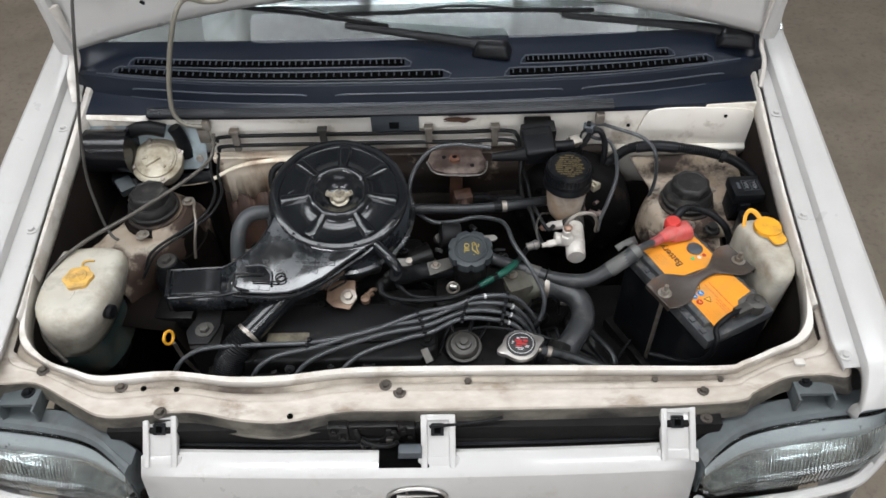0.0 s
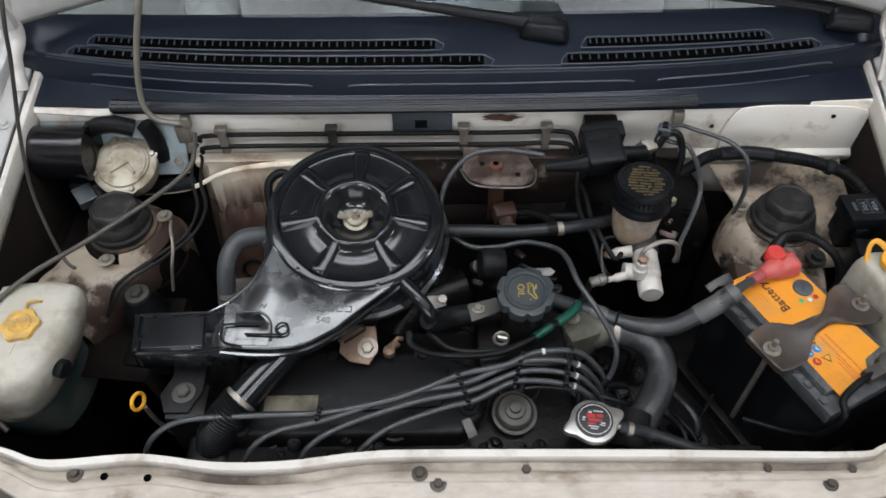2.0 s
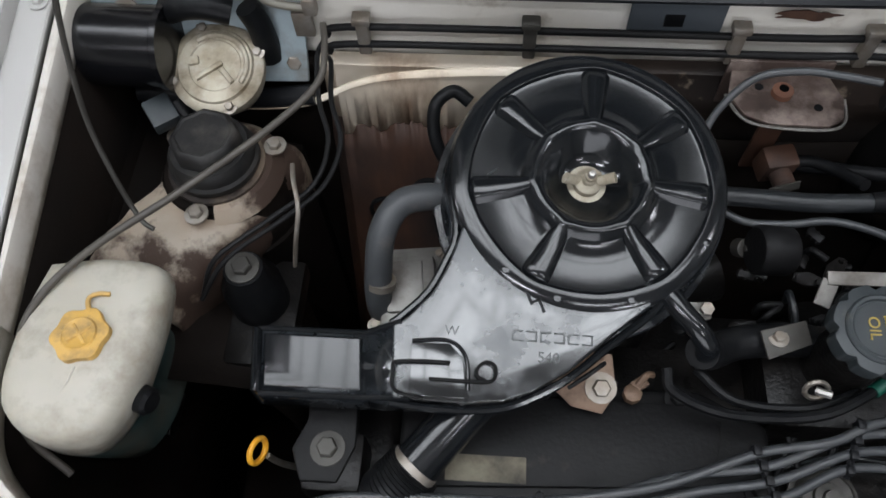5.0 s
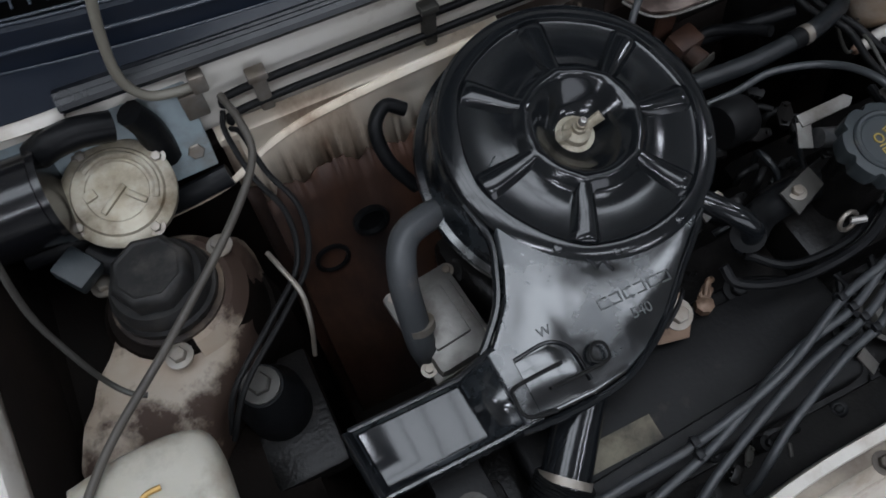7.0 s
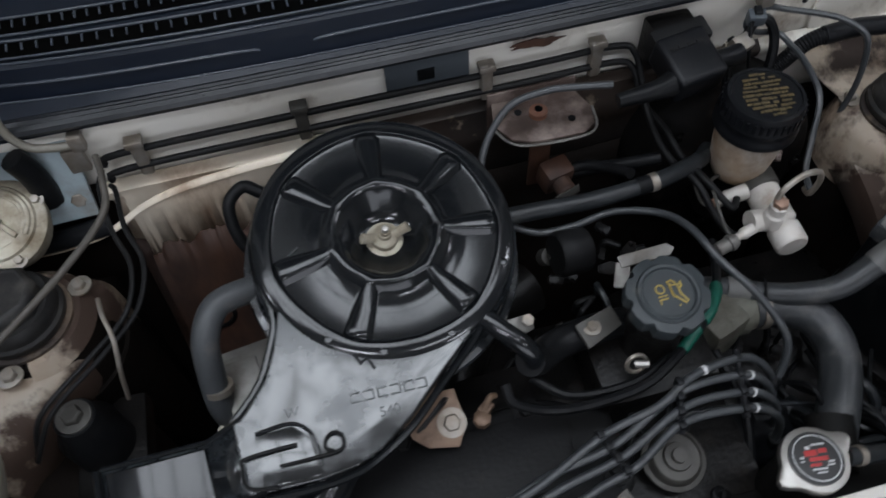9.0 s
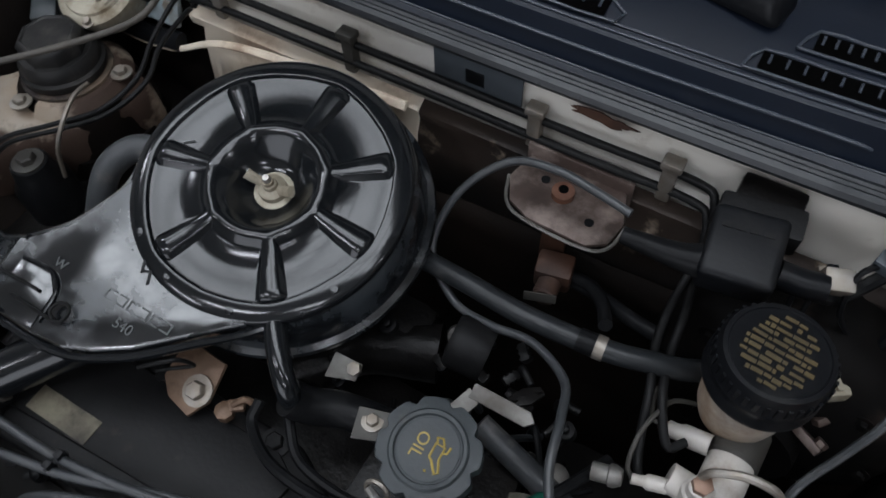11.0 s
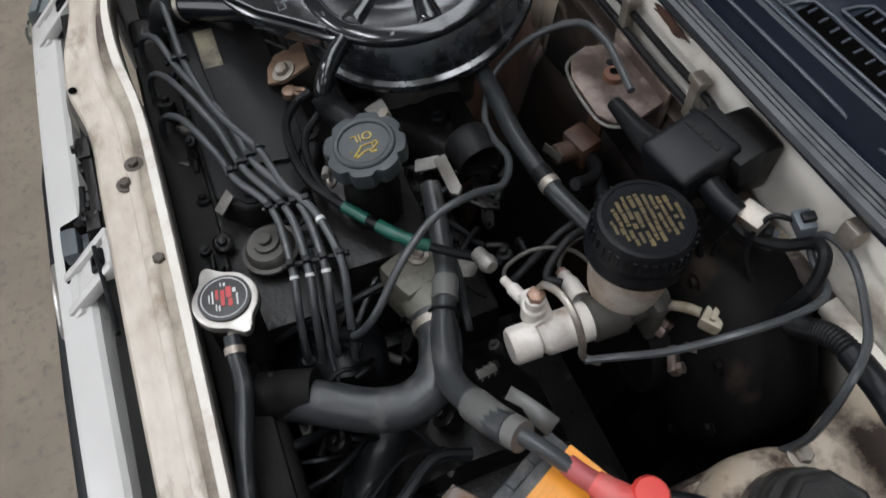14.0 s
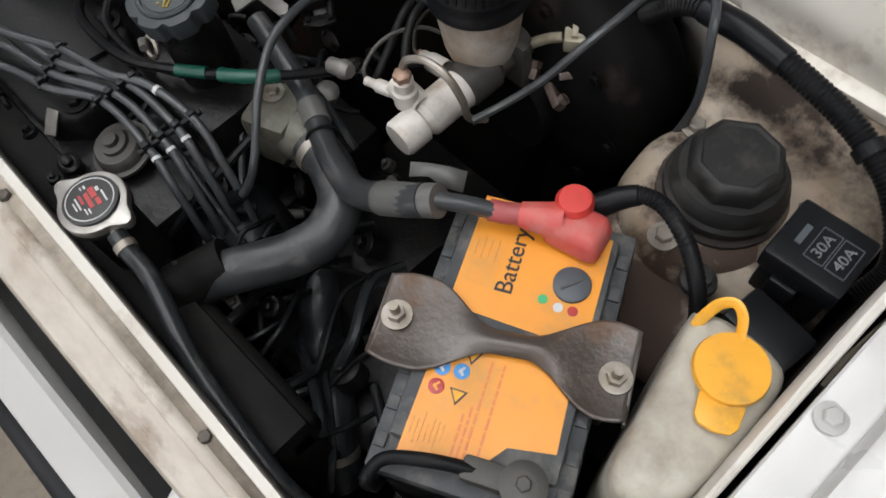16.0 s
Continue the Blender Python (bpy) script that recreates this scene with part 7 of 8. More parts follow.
TAP = part("heater_tap", merge(block(0.034, 0.026, 0.034, pose(0.012, 1.034, 0.735, 8, 0, 12), 0.005), lathe([(0.011, 0), (0.011, 0.022), (0.009, 0.024), (0, 0.024)], 16, axis_frame((0.014, 1.022, 0.752), (0.1, -1, 0.15)))), BROWN_STAIN, BK, "stained brown heater tap")
part("tap_lever", prism([(-0.016, -0.004), (0.014, -0.005), (0.016, 0.004), (-0.014, 0.005)], 0, 0.0018, frame_of((0.014, 0.998, 0.757), (1, 0.2, 0.3), (0, -1, 0.3)), 0.0005), POT_GREY, TAP, "dull bare lever")
part("tap_pipe", tube([(0.026, 1.034, 0.752), (0.048, 1.030, 0.758), (0.066, 1.012, 0.768), (0.078, 0.985, 0.785)], 0.0062, 10, 4), RUBBER, TAP)
part("foot", block(0.10, 0.004, 0.06, pose(0.0, 1.092, 0.775), 0.001), STEEL_RUST, BK)
part("nut", lathe([(0.010, 0), (0.010, 0.006), (0.006, 0.008), (0, 0.008)], 16, pose(-0.002, 1.062, 0.822)), RUST, BK)
part("nut_hole", lathe([(0.0045, 0), (0.0045, 0.0006), (0, 0.0006)], 12, pose(-0.002, 1.062, 0.830)), VOID, BK)
for x, y in ((0.030, 1.046), (-0.022, 1.07)):
    part("hole", lathe([(0.0042, 0), (0.0042, 0.0008), (0, 0.0008)], 12, pose(x, y, 0.822)), RUBBER, BK)

# ---- pipes and clips along the firewall ----
for k, (z, y) in enumerate(((0.857, 1.100), (0.838, 1.096))):
    solo("firewall_pipe", tube([(-0.445, y - 0.002, z - 0.010), (-0.425, y, z), (-0.25, y, z + 0.001), (0.0, y, z), (0.095, y, z + 0.001), (0.115, y - 0.010, z - 0.006), (0.122, y - 0.03, z - 0.04 + 0.004 * k), (0.118 + 0.012 * k, 1.03 - 0.01 * k, 0.80), (0.120 + 0.013 * k, 0.985, 0.795), (0.130 + 0.010 * k, 0.945, 0.80), (0.138 + 0.02 * k, 0.915, 0.785)] + ([(0.145, 0.895, 0.777), (0.152, 0.881, 0.779)] if k == 0 else [(0.170, 0.925, 0.783)]), 0.0037, 10, 5), BLACK_SATIN, "thin dark brake pipe along the firewall", "pipe", "brake pipes")
for x in (-0.408, -0.245, -0.049, 0.073):
    solo("pipe_clip", merge(block(0.013, 0.012, 0.044, pose(x, 1.099, 0.826), 0.003), block(0.018, 0.014, 0.008, pose(x, 1.098, 0.866), 0.002)), ZINC_DULL if x != -0.245 else POT_GREY, "small grey clip that holds the pipes", "clip", "pipe clips")
solo("cover_plate", prism([(-0.154, 0.858), (-0.066, 0.858), (-0.066, 0.898), (-0.154, 0.898)], 0, 0.003, Matrix(((1, 0, 0, 0), (0, 0, -1, 1.106), (0, 1, 0, 0), (0, 0, 0, 1))), 0.001), GREY_PLATE, "dark grey plate with a square hole on the firewall", "plate")
solo("square_hole", block(0.018, 0.002, 0.014, pose(-0.112, 1.1025, 0.866), 0.0004), RUBBER, "small square black hole in the grey plate", "hole")
part("rust_patch", prism([(0.006 + 0.027 * math.cos(a) * (1 + 0.16 * math.sin(5 * a + 1) + 0.1 * math.sin(11 * a)), 0.881 + 0.0055 * math.sin(a) * (1 + 0.25 * math.sin(4 * a) + 0.15 * math.sin(9 * a))) for a in [2 * math.pi * k / 40 for k in range(40)]], 0, 0.0008, Matrix(((1, 0, 0, 0), (0, 0, -1, 1.1055), (0, 1, 0, 0), (0, 0, 0, 1))), 0), BROWN_STAIN, CAR, "rust-eaten oval hole")

# ---- hoses ----
RH = thing("radiator_hose", (0.19, 0.74, 0.755), "thick grey-black radiator hose", "hose")
part("hose", tube([(0.148, 0.664, 0.716), (0.160, 0.682, 0.726), (0.178, 0.708, 0.732), (0.198, 0.740, 0.735), (0.206, 0.770, 0.739), (0.196, 0.797, 0.744), (0.168, 0.813, 0.748), (0.138, 0.816, 0.750)], 0.0192, 20, 6), HOSE_DUSTY, RH)
for a, b in (((0.152, 0.8150, 0.7490), (0.144, 0.8155, 0.7495)),):
    part("clamp", tube([a, b], 0.0206, 20, 1), ZINC_DULL, RH, "dull steel clamp")
CD = thing("wrapped_cable_loom", (0.2, 0.79, 0.80), "thick taped cable loom running to the battery", "cable loom")
part("loom", tube([(0.030, 0.858, 0.790), (0.055, 0.853, 0.782), (0.090, 0.846, 0.770), (0.122, 0.836, 0.766), (0.152, 0.822, 0.766), (0.182, 0.811, 0.769), (0.215, 0.804, 0.777), (0.245, 0.808, 0.795), (0.272, 0.814, 0.815), (0.285, 0.820, 0.823)], (0.0095, 0.0128), 16, 6), HOSE_DUSTY, CD)
part("tape", tube([(0.248, 0.8085, 0.797), (0.272, 0.8145, 0.815), (0.294, 0.825, 0.8265)], (0.0134, 0.0124), 16, 5), LOOM, CD, "loose grey tape end")
part("tape_tail", sweep([[(0.262 + 0.012 * k, 0.826 + 0.006 * k + 0.002 * math.sin(2 * k), 0.822 + 0.004 * math.sin(1.7 * k)), (0.256 + 0.012 * k, 0.834 + 0.007 * k, 0.826 + 0.003 * math.sin(k))] for k in range(4)]), LOOM, CD, "peeling tape tail", thick=0.0006)
part("tape", tube([(0.118, 0.8375, 0.7662), (0.138, 0.829, 0.7658)], 0.0122, 14, 4), LOOM, CD)
part("cable", tube([(0.290, 0.823, 0.826), (0.306, 0.836, 0.822), (0.325, 0.850, 0.816)], 0.0065, 10, 4), LEAD, CD)
part("tie", tube([axis_frame((0.150, 0.823, 0.766), (0.9, -0.4, 0)) @ Vector((0.0128 * math.cos(a), 0.0128 * math.sin(a), 0)) for a in [i * math.pi / 8 for i in range(17)]], 0.0016, 6, 1), RUBBER, CD)
HH = thing("heater_hose", (0.03, 0.95, 0.80), "straight black heater hose with a bright clamp", "hose")
part("hose", tube([(-0.10, 0.962, 0.795), (-0.04, 0.957, 0.799), (0.02, 0.951, 0.803), (0.085, 0.953, 0.806), (0.12, 0.962, 0.803), (0.15, 0.975, 0.795), (0.175, 1.0, 0.775)], 0.0090, 14, 5), HOSE, HH)
part("clamp", tube([(0.080, 0.9528, 0.806), (0.088, 0.9535, 0.806)], 0.0101, 16, 2), ZINC_DULL, HH, "bright steel clamp")
part("sleeve", tube([(0.066, 0.952, 0.8055), (0.080, 0.9528, 0.806)], 0.0098, 14, 2), RUBBER, HH)
IH = thing("intake_hose", (-0.372, 0.88, 0.80), "bent grey rubber hose beside the air cleaner", "hose")
part("clamp", tube([(-0.372, 0.862, 0.786), (-0.3725, 0.859, 0.780)], 0.0140, 16, 1), ZINC_DULL, IH, "dull steel clamp")
part("hose", tube([(-0.300, 0.930, 0.820), (-0.330, 0.925, 0.829), (-0.356, 0.914, 0.832), (-0.370, 0.890, 0.822), (-0.374, 0.868, 0.795), (-0.375, 0.852, 0.765), (-0.370, 0.845, 0.73)], 0.0125, 14, 6), HOSE_PALE, IH)
solo("vacuum_hose", tube([(-0.300, 1.035, 0.828), (-0.316, 1.041, 0.836), (-0.332, 1.028, 0.832), (-0.334, 1.012, 0.815), (-0.328, 0.998, 0.80), (-0.315, 0.985, 0.78)], 0.0065, 10, 5), RUBBER, "small looped black vacuum hose", "hose")
solo("breather_hose", tube([(-0.100, 0.797, 0.812), (-0.088, 0.803, 0.798), (-0.065, 0.815, 0.790), (-0.03, 0.82, 0.79), (0.0, 0.822, 0.785)], 0.0145, 14, 5), RUBBER, "black breather hose to the valve cover", "hose")
OH = thing("overflow_hose", (0.122, 0.652, 0.74), "slim grey overflow hose from the radiator cap", "hose")
part("hose", tube([(0.122, 0.652, 0.797), (0.140, 0.650, 0.792), (0.165, 0.648, 0.783), (0.225, 0.632, 0.770), (0.285, 0.624, 0.755), (0.345, 0.62, 0.740), (0.40, 0.63, 0.70)], 0.0075, 12, 6), HOSE, OH)
part("spring_clip", tube([(0.131, 0.651, 0.7945), (0.137, 0.6503, 0.793)], 0.0086, 14, 2), ZINC_DULL, OH, "dull spring clip")
LH = thing("lower_hose", (0.24, 0.70, 0.60), "thick grey-black hose low beside the battery", "hose")
part("hose", tube([(0.315, 0.645, 0.56), (0.295, 0.660, 0.59), (0.262, 0.69, 0.60), (0.215, 0.717, 0.60), (0.185, 0.745, 0.62), (0.160, 0.775, 0.62)], 0.021, 16, 5), HOSE, LH)
part("clamp", tube([(0.3015, 0.6555, 0.583), (0.2970, 0.6590, 0.588)], 0.0222, 18, 1), ZINC_DULL, LH, "dull steel clamp")
part("clamp_screw", block(0.010, 0.016, 0.008, pose(0.300, 0.640, 0.600, 20, 0, 40), 0.002), ZINC_DULL, LH)

# ---- ignition leads with their combs ----
def lead(pts, label="smooth grey-black rubber ignition lead", mark=None):
    ob = thing("ignition_lead", pts[len(pts) // 2], label, "ignition lead", "ignition leads")
    part("cable", tube(pts, 0.0037, 10, 6), LEAD, ob)
    line = catmull(pts, 6)
    part("boot", tube(line[-5:], (0.006, 0.008), 12, 1), RUBBER, ob, "black rubber boot")
    if mark:
        part("marker", tube([line[mark], line[mark].lerp(line[mark + 1], 0.42)], 0.0043, 10, 1), INK_WHITE, ob, "white number ring")
    return ob


lead([(-0.44, 0.64, 0.7), (-0.435, 0.646, 0.765), (-0.395, 0.668, 0.788), (-0.3, 0.674, 0.79), (-0.225, 0.677, 0.79), (-0.138, 0.692, 0.796), (-0.062, 0.72, 0.802), (-0.007, 0.731, 0.805), (0.032, 0.748, 0.806), (0.084, 0.755, 0.797), (0.114, 0.749, 0.768), (0.130, 0.744, 0.728), (0.134, 0.741, 0.665)], mark=49)
lead([(-0.322, 0.628, 0.69), (-0.318, 0.634, 0.755), (-0.285, 0.654, 0.783), (-0.215, 0.67, 0.789), (-0.124, 0.7, 0.794), (-0.055, 0.711, 0.798), (0.014, 0.738, 0.801), (0.077, 0.741, 0.794), (0.107, 0.735, 0.768), (0.123, 0.730, 0.728), (0.127, 0.727, 0.665)], mark=43)
lead([(-0.255, 0.628, 0.69), (-0.252, 0.634, 0.755), (-0.215, 0.655, 0.784), (-0.121, 0.687, 0.793), (-0.05, 0.701, 0.796), (0.015, 0.726, 0.799), (0.074, 0.727, 0.79), (0.104, 0.721, 0.768), (0.120, 0.716, 0.728), (0.124, 0.713, 0.665)], mark=37)
lead([(-0.19, 0.628, 0.68), (-0.188, 0.634, 0.75), (-0.152, 0.657, 0.782), (-0.085, 0.681, 0.789), (-0.042, 0.691, 0.793), (0.008, 0.714, 0.796), (0.07, 0.714, 0.787), (0.100, 0.708, 0.768), (0.116, 0.703, 0.728), (0.120, 0.700, 0.665)], mark=37)
for a, b in (((-0.050, 0.684, 0.792), (-0.066, 0.726, 0.802)), ((0.004, 0.706, 0.794), (0.018, 0.750, 0.806)), ((0.066, 0.706, 0.787), (0.080, 0.763, 0.798)), ((-0.232, 0.664, 0.7895), (-0.228, 0.683, 0.7905))):
    A, B = Vector(a), Vector(b)
    cb = thing("lead_comb", tuple((A + B) / 2), "small black comb that spaces the ignition leads", "lead comb", "lead combs")
    part("bar", tube([A, (A + B) / 2, B], 0.0028, 6, 2), PLASTIC, cb)
    n = 4 if (B - A).length > 0.03 else 2
    for k in range(n):
        p = A.lerp(B, (k + 0.5) / n)
        part("tooth", block(0.006, 0.007, 0.011, pose(*(p + Vector((0, 0, -0.004)))), 0.001), PLASTIC, cb)
lead([(0.063, 1.034, 0.872), (0.03, 1.040, 0.873), (-0.005, 1.045, 0.872), (-0.045, 1.042, 0.862), (-0.078, 1.015, 0.83), (-0.082, 0.975, 0.795), (-0.045, 0.947, 0.778), (-0.005, 0.938, 0.785), (0.035, 0.935, 0.798), (0.072, 0.912, 0.812), (0.084, 0.878, 0.828), (0.094, 0.838, 0.828), (0.117, 0.800, 0.815), (0.138, 0.768, 0.785), (0.135, 0.75, 0.755), (0.12, 0.738, 0.735)], "long ignition lead from coil to distributor")
GW = thing("wiring_loom", (0.05, 0.78, 0.80), "thin black loom bound with green tape", "wiring")
part("wire", tube([(-0.125, 0.788, 0.795), (-0.120, 0.770, 0.790), (-0.081, 0.751, 0.797), (-0.014, 0.752, 0.800), (0.032, 0.773, 0.802), (0.075, 0.804, 0.80), (0.100, 0.835, 0.792), (0.126, 0.887, 0.775)], 0.0045, 8, 5), RUBBER, GW)
part("tape", tube([(0.034, 0.774, 0.8022), (0.046, 0.7825, 0.8022), (0.056, 0.7895, 0.802)], 0.0055, 10, 4), GREEN, GW, "green tape")
part("tape", tube([(0.064, 0.7955, 0.8013), (0.076, 0.8045, 0.80), (0.09, 0.82, 0.796), (0.097, 0.831, 0.793)], 0.0057, 10, 4, ridge=0.0006), GREEN, GW, "frayed green tape")
part("wire", tube([(-0.10, 0.79, 0.79), (-0.070, 0.765, 0.788), (-0.014, 0.762, 0.789), (0.03, 0.778, 0.79)], 0.004, 8, 5), RUBBER, GW)

# ---- cap bracket beside the oil cap ----
OB = thing("filler_bracket", (-0.03, 0.82, 0.79), "small dull metal bracket beside the oil cap", "bracket")
part("strip", prism([(-0.022, -0.012), (0.018, -0.010), (0.020, 0.010), (-0.020, 0.012)], 0, 0.003, frame_of((-0.028, 0.815, 0.805), (1, 0.35, 0), (0, -0.3, 1)), 0.001), POT_GREY, OB)
part("strip", prism([(-0.026, -0.006), (0.022, -0.006), (0.028, 0.0), (0.022, 0.006), (-0.026, 0.006)], 0, 0.004, frame_of((0.041, 0.8727, 0.806), (1, -0.05, 0.13), (0, -0.3, 1)), 0.001), ALU, OB)
part("strip_leg", prism([(-0.012, -0.007), (0.012, -0.007), (0.012, 0.007), (-0.012, 0.007)], 0, 0.003, frame_of((0.014, 0.862, 0.798), (0.4, 0.9, 0.35), (0, -0.3, 1)), 0.001), ALU, OB)
part("ring", lathe([(0.022, 0), (0.024, 0.004), (0.024, 0.030), (0.021, 0.034), (0, 0.034)], 28, axis_frame((0.004, 0.921, 0.766), (-1, -0.1, 0.15))), BLACK_SATIN, OB, "dark ring housing")
bolt((-0.036, 0.814, 0.808), 0.005, OB)

# ---- left side: cable, pipes, mount, dipstick ----
solo("bonnet_cable", tube([(-0.443, 1.088, 0.872), (-0.437, 1.055, 0.872), (-0.440, 1.02, 0.865), (-0.478, 0.972, 0.858), (-0.549, 0.907, 0.848), (-0.614, 0.850, 0.842), (-0.650, 0.800, 0.835), (-0.661, 0.755, 0.815), (-0.659, 0.71, 0.775), (-0.630, 0.685, 0.735)], 0.0034, 10, 6), CABLE_GREY, "grey-brown sheathed cable across the strut tower", "cable")
for k in range(2):
    solo("clutch_pipe", tube([(-0.447, 1.094 - 0.004 * k, 0.846 - 0.02 * k), (-0.452 + 0.012 * k, 1.075, 0.842 - 0.01 * k), (-0.446 + 0.012 * k, 1.03, 0.828), (-0.433 + 0.012 * k, 0.99, 0.818), (-0.442 + 0.010 * k, 0.945, 0.810), (-0.480 + 0.012 * k, 0.912, 0.80), (-0.528 + 0.01 * k, 0.876, 0.785), (-0.548, 0.858 - 0.006 * k, 0.745)], 0.0026, 8, 5), BLACK_SATIN, "thin dark pipe curving past the strut tower", "pipe", "clutch pipes")
solo("pipe_stay", tube([(-0.460, 0.955, 0.828), (-0.455, 0.935, 0.832), (-0.448, 0.91, 0.825), (-0.452, 0.892, 0.80), (-0.46, 0.885, 0.76)], 0.0022, 8, 5), ZINC_DULL, "bright bent wire stay", "wire stay")
MT = thing("gearbox_mount", (-0.511, 0.881, 0.70), "black rubber engine mount with a grey bolt head", "engine mount")
part("rubber", lathe([(0.030, 0.66), (0.030, 0.725), (0.023, 0.735), (0.020, 0.755), (0.019, 0.757), (0, 0.757)], 28, pose(-0.511, 0.881, 0)), RUBBER, MT)
bolt((-0.511, 0.881, 0.757), 0.0098, MT, material=POT_GREY)
part("arm", block(0.07, 0.12, 0.03, pose(-0.505, 0.87, 0.655), 0.006), OILY, MT)
part("post", block(0.06, 0.08, 0.34, pose(-0.511, 0.881, 0.32), 0.006), OILY, MT)
DS = thing("dipstick", (-0.457, 0.70, 0.70), "dipstick with a yellow-orange ring handle", "dipstick")
part("ring", tube([axis_frame((-0.461, 0.707, 0.767), (0.93, -0.28, 0.24)) @ Vector((0.0105 * math.cos(a), 0.0105 * math.sin(a), 0)) for a in [k * math.pi / 10 for k in range(21)]], 0.0025, 10, 1), YELLOW, DS, "yellow-orange ring")
part("stick", tube([(-0.457, 0.707, 0.753), (-0.455, 0.712, 0.70), (-0.44, 0.725, 0.60), (-0.42, 0.74, 0.40)], 0.003, 8, 4), ZINC_DULL, DS)
solo("bonnet_washer_hose", tube([(-0.452, 1.099, 0.882), (-0.475, 1.096, 0.886), (-0.496, 1.095, 0.895), (-0.507, 1.098, 0.918), (-0.503, 1.103, 0.957), (-0.490, 1.107, 1.007), (-0.472, 1.112, 1.060), (-0.455, 1.122, 1.100), (-0.440, 1.140, 1.112), (-0.415, 1.155, 1.098), (-0.380, 1.165, 1.098), (-0.355, 1.175, 1.122), (-0.345, 1.185, 1.150)], 0.0042, 10, 6), TAN_HOSE, "tan vinyl washer hose looping up to the bonnet", "hose")
solo("hose_clip", merge(block(0.014, 0.012, 0.02, pose(-0.455, 1.098, 0.876), 0.003), block(0.02, 0.008, 0.03, pose(-0.466, 1.101, 0.845), 0.002)), ZINC_DULL, "dull clip holding the washer hose", "clip")

# ---- right side: loom, fluid lines ----
LM = thing("wing_loom", (0.42, 1.04, 0.85), "thick black wiring loom along the firewall", "wiring loom")
part("loom", tube([(0.255, 1.078, 0.765), (0.272, 1.073, 0.785), (0.290, 1.070, 0.808), (0.318, 1.069, 0.835), (0.365, 1.066, 0.842), (0.42, 1.058, 0.841), (0.47, 1.046, 0.837), (0.510, 1.028, 0.828), (0.538, 1.000, 0.806), (0.536, 0.975, 0.785)], 0.0086, 12, 26, ridge=0.0010), RUBBER, LM)
part("sleeve", tube([(0.330, 1.0685, 0.8385), (0.365, 1.0660, 0.8425), (0.402, 1.0608, 0.8418)], 0.0106, 12, 5), PLASTIC, LM)
part("tie", tube([(0.478, 1.0435, 0.8355), (0.486, 1.040, 0.834)], 0.0118, 12, 2), RUBBER, LM)
BL = thing("battery_loom", (0.42, 0.905, 0.76), "ribbed black conduit behind the battery", "conduit")
part("conduit", tube([(0.372, 0.912, 0.806), (0.385, 0.924, 0.815), (0.405, 0.928, 0.818), (0.432, 0.919, 0.814), (0.456, 0.904, 0.801), (0.470, 0.893, 0.775), (0.474, 0.888, 0.75)], 0.0058, 12, 16, ridge=0.0007), RUBBER, BL)
part("boot", tube([(0.362, 0.896, 0.797), (0.368, 0.904, 0.802), (0.378, 0.917, 0.810), (0.388, 0.925, 0.816)], (0.0105, 0.0075), 12, 4), PLASTIC, BL, "black terminal boot")
FL = thing("clutch_fluid_line", (0.25, 0.95, 0.78), "thin fluid line looping past the reservoir", "fluid line")
part("metal_loop", tube([(0.185, 0.892, 0.818), (0.190, 0.894, 0.829), (0.208, 0.898, 0.838), (0.228, 0.900, 0.834), (0.239, 0.903, 0.812), (0.240, 0.907, 0.788), (0.246, 0.920, 0.778)], 0.0032, 8, 5), ZINC_DULL, FL, "dull metal pipe loop")
part("hose", tube([(0.243, 0.907, 0.786), (0.252, 0.935, 0.788), (0.268, 0.962, 0.806), (0.283, 0.992, 0.832), (0.289, 1.035, 0.839), (0.288, 1.068, 0.839), (0.281, 1.084, 0.842), (0.257, 1.088, 0.846), (0.244, 1.092, 0.854), (0.250, 1.096, 0.866), (0.268, 1.097, 0.870), (0.289, 1.096, 0.863), (0.327, 1.072, 0.864), (0.343, 1.054, 0.864), (0.354, 1.037, 0.857), (0.361, 1.030, 0.83), (0.364, 1.026, 0.79), (0.355, 1.02, 0.74)], 0.0034, 8, 5), LEAD, FL, "thin grey-black hose")
for x, y, z, a in ((0.209, 1.062, 0.852, 20), (0.240, 1.078, 0.872, -15), (0.222, 1.07, 0.836, 40)):
    cn = thing("wire_connector", (x, y, z), "small grey plug connector in the coil wiring", "connector", "coil connectors")
    part("housing", block(0.018, 0.014, 0.013, pose(x, y, z, 10, 0, a), 0.002), GREY_PLATE if a != 20 else ZINC_DULL, cn)
    part("latch", block(0.008, 0.010, 0.004, pose(x, y, z + 0.013, 10, 0, a), 0.001), PLASTIC, cn)
    part("wire", tube([(x - 0.006, y - 0.005, z + 0.006), (x - 0.016, y - 0.02, z + 0.004), (x - 0.012, y - 0.03, z - 0.03), (x + 0.01, y - 0.02, z - 0.07)], 0.0024, 6, 4), RUBBER, cn)
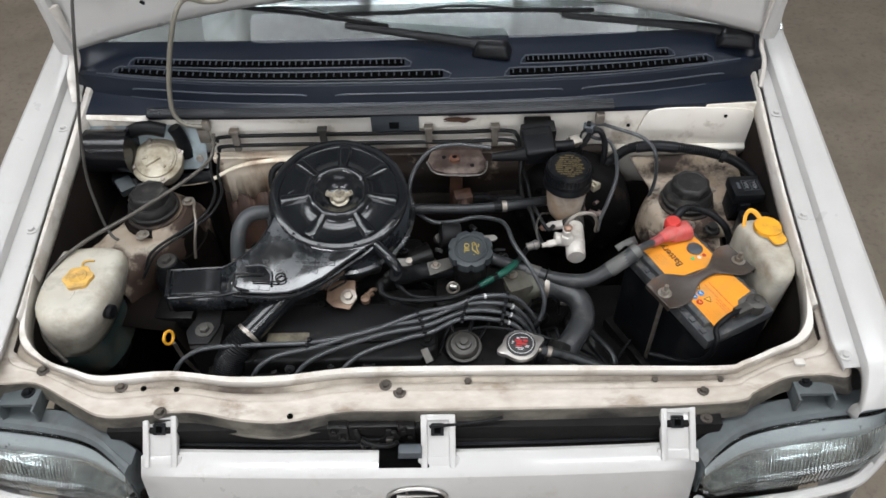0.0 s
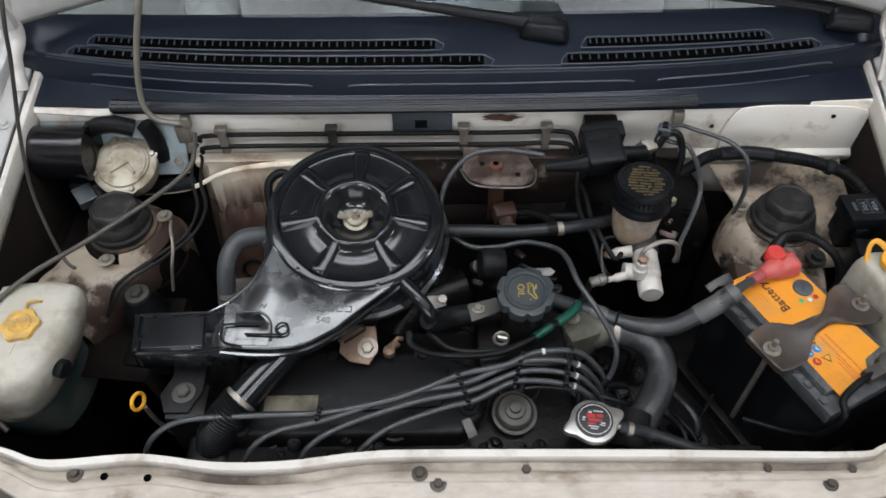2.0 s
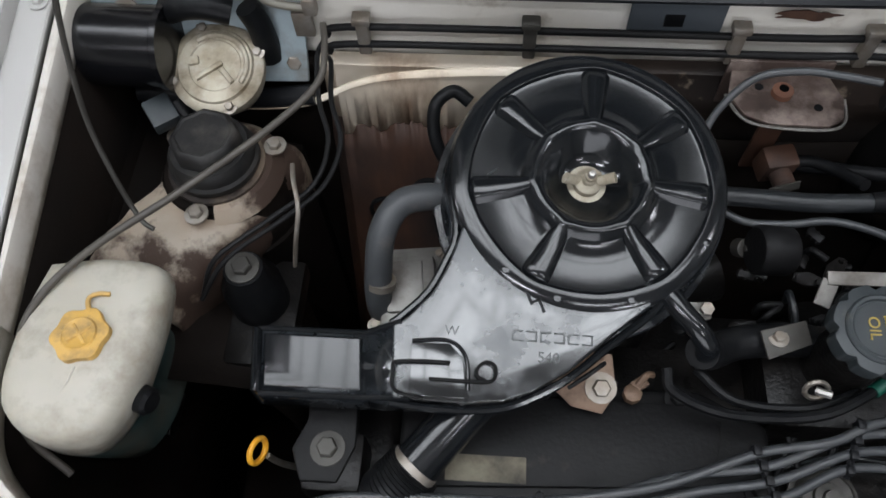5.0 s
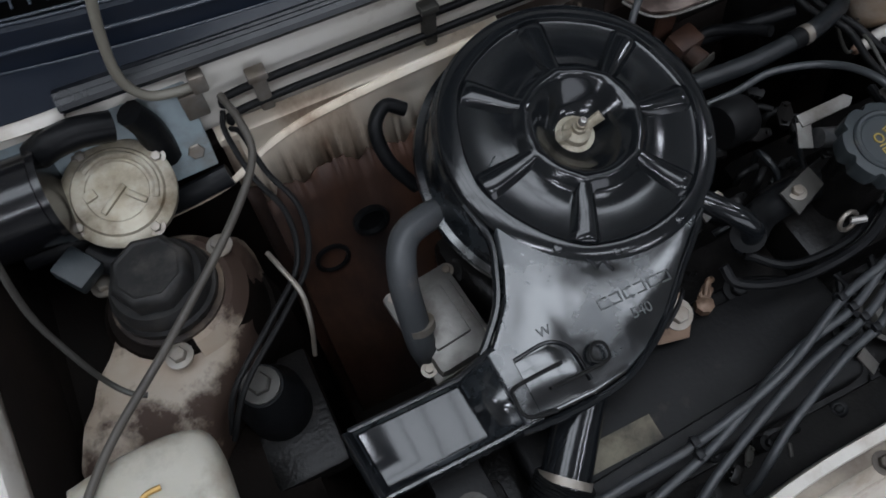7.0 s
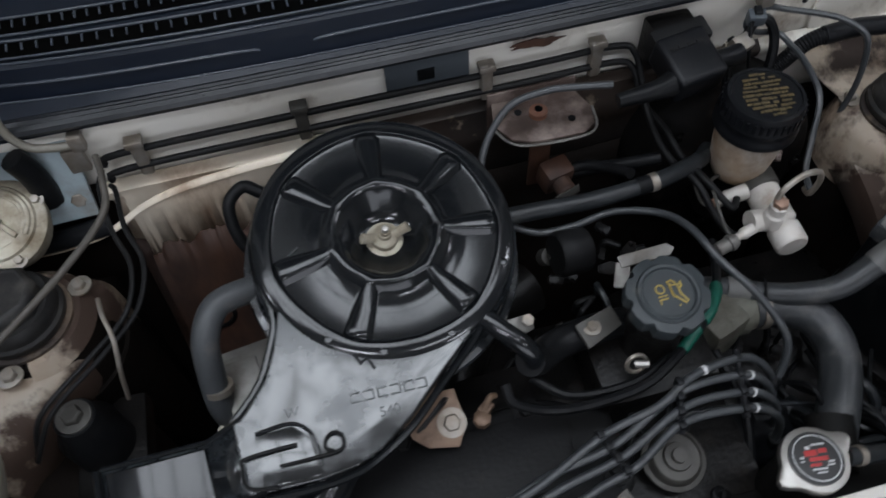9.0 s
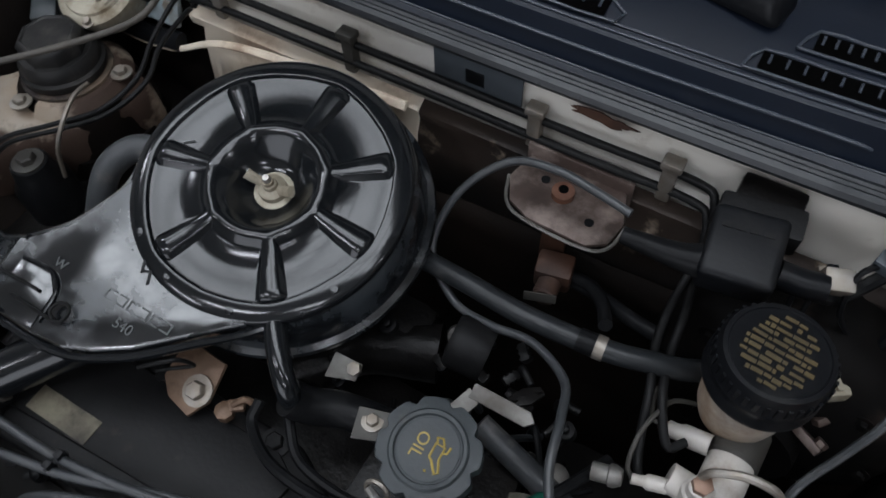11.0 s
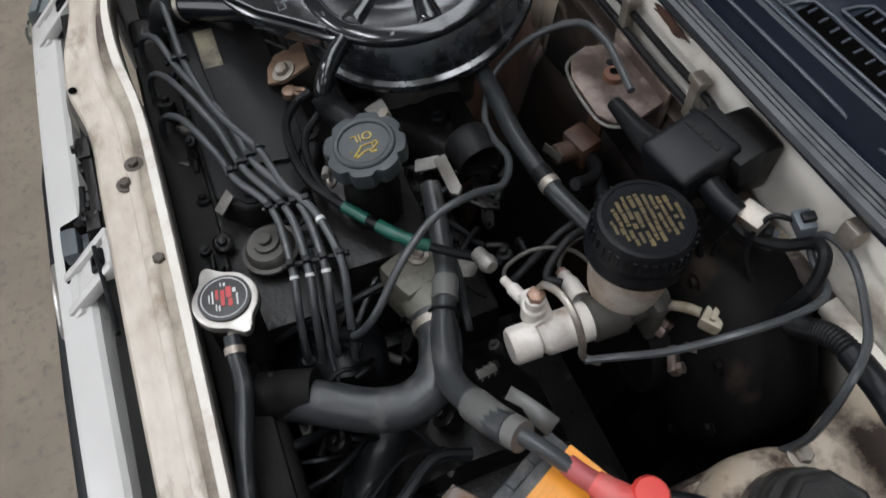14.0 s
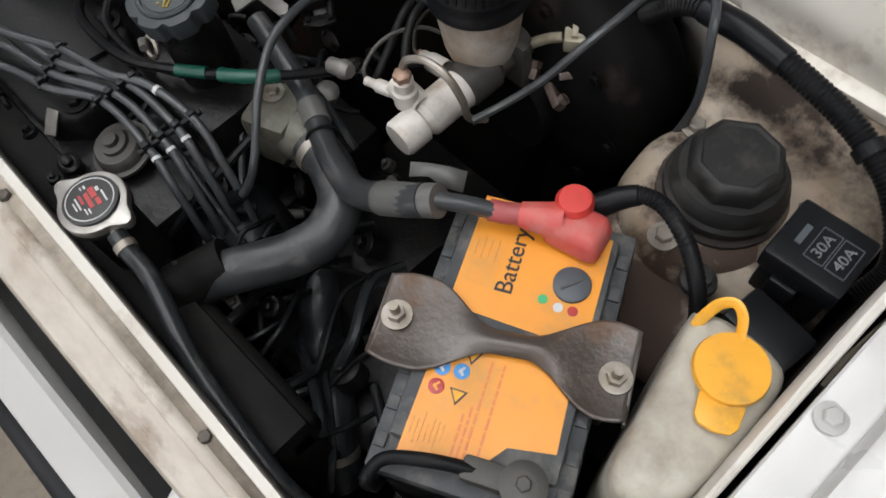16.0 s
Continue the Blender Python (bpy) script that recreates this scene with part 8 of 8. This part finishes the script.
solo("line_clip", block(0.016, 0.014, 0.022, pose(0.263, 1.100, 0.872), 0.003), ZINC_DULL, "dull grey clip on the firewall", "clip")
solo("coil_harness", tube([(0.19, 1.045, 0.86), (0.215, 1.05, 0.85), (0.235, 1.075, 0.845), (0.25, 1.088, 0.86), (0.265, 1.085, 0.862), (0.275, 1.075, 0.835), (0.27, 1.06, 0.79)], 0.0055, 8, 5), RUBBER, "bundle of black wires beside the coil", "wiring")
solo("servo_vacuum_hose", tube([(0.12, 1.0, 0.78), (0.09, 1.01, 0.77), (0.05, 1.03, 0.75), (0.0, 1.04, 0.74)], 0.007, 10, 4), RUBBER, "black vacuum hose below the bracket", "hose")

# ---- small loose things deep in the bay ----
solo("torn_plastic_strip", sweep([[(0.205 + 0.10 * k / 8 + 0.006 * math.sin(k), 0.668 - 0.002 * k, 0.62 - 0.004 * k), (0.208 + 0.10 * k / 8, 0.660 - 0.008 * math.sin(k * 0.4), 0.617 - 0.004 * k)] for k in range(9)]), PLATE_BLUE, "torn strip of pale plastic low beside the radiator", "plastic strip", thick=0.0008)
HC = thing("hose_union", (-0.092, 0.849, 0.775), "small bright hose union below the air cleaner", "union")
part("flange", prism([(-0.014, -0.009), (0.012, -0.010), (0.016, 0.004), (-0.008, 0.012)], 0, 0.003, frame_of((-0.092, 0.849, 0.775), (1, 0.4, 0), (0, -0.4, 1)), 0.001), ALU, HC)
part("nut", lathe([(0.006, 0), (0.006, 0.006), (0, 0.007)], 6, axis_frame((-0.082, 0.852, 0.777), (0, -0.4, 1)), flats=1), ZINC_DULL, HC)
SC = thing("screw_clamp", (-0.008, 0.775, 0.797), "small bright screw clamp beside the oil cap", "clamp")
part("band", tube([(-0.008 + 0.009 * math.cos(a), 0.775 + 0.004 * math.sin(a), 0.797 + 0.008 * math.sin(a)) for a in [k * math.pi / 8 for k in range(17)]], 0.0022, 6, 1), ZINC_DULL, SC)
part("screw", lathe([(0.0035, 0), (0.0035, 0.012), (0, 0.012)], 8, axis_frame((-0.012, 0.772, 0.805), (1, -0.4, 0.2))), CHROME, SC)
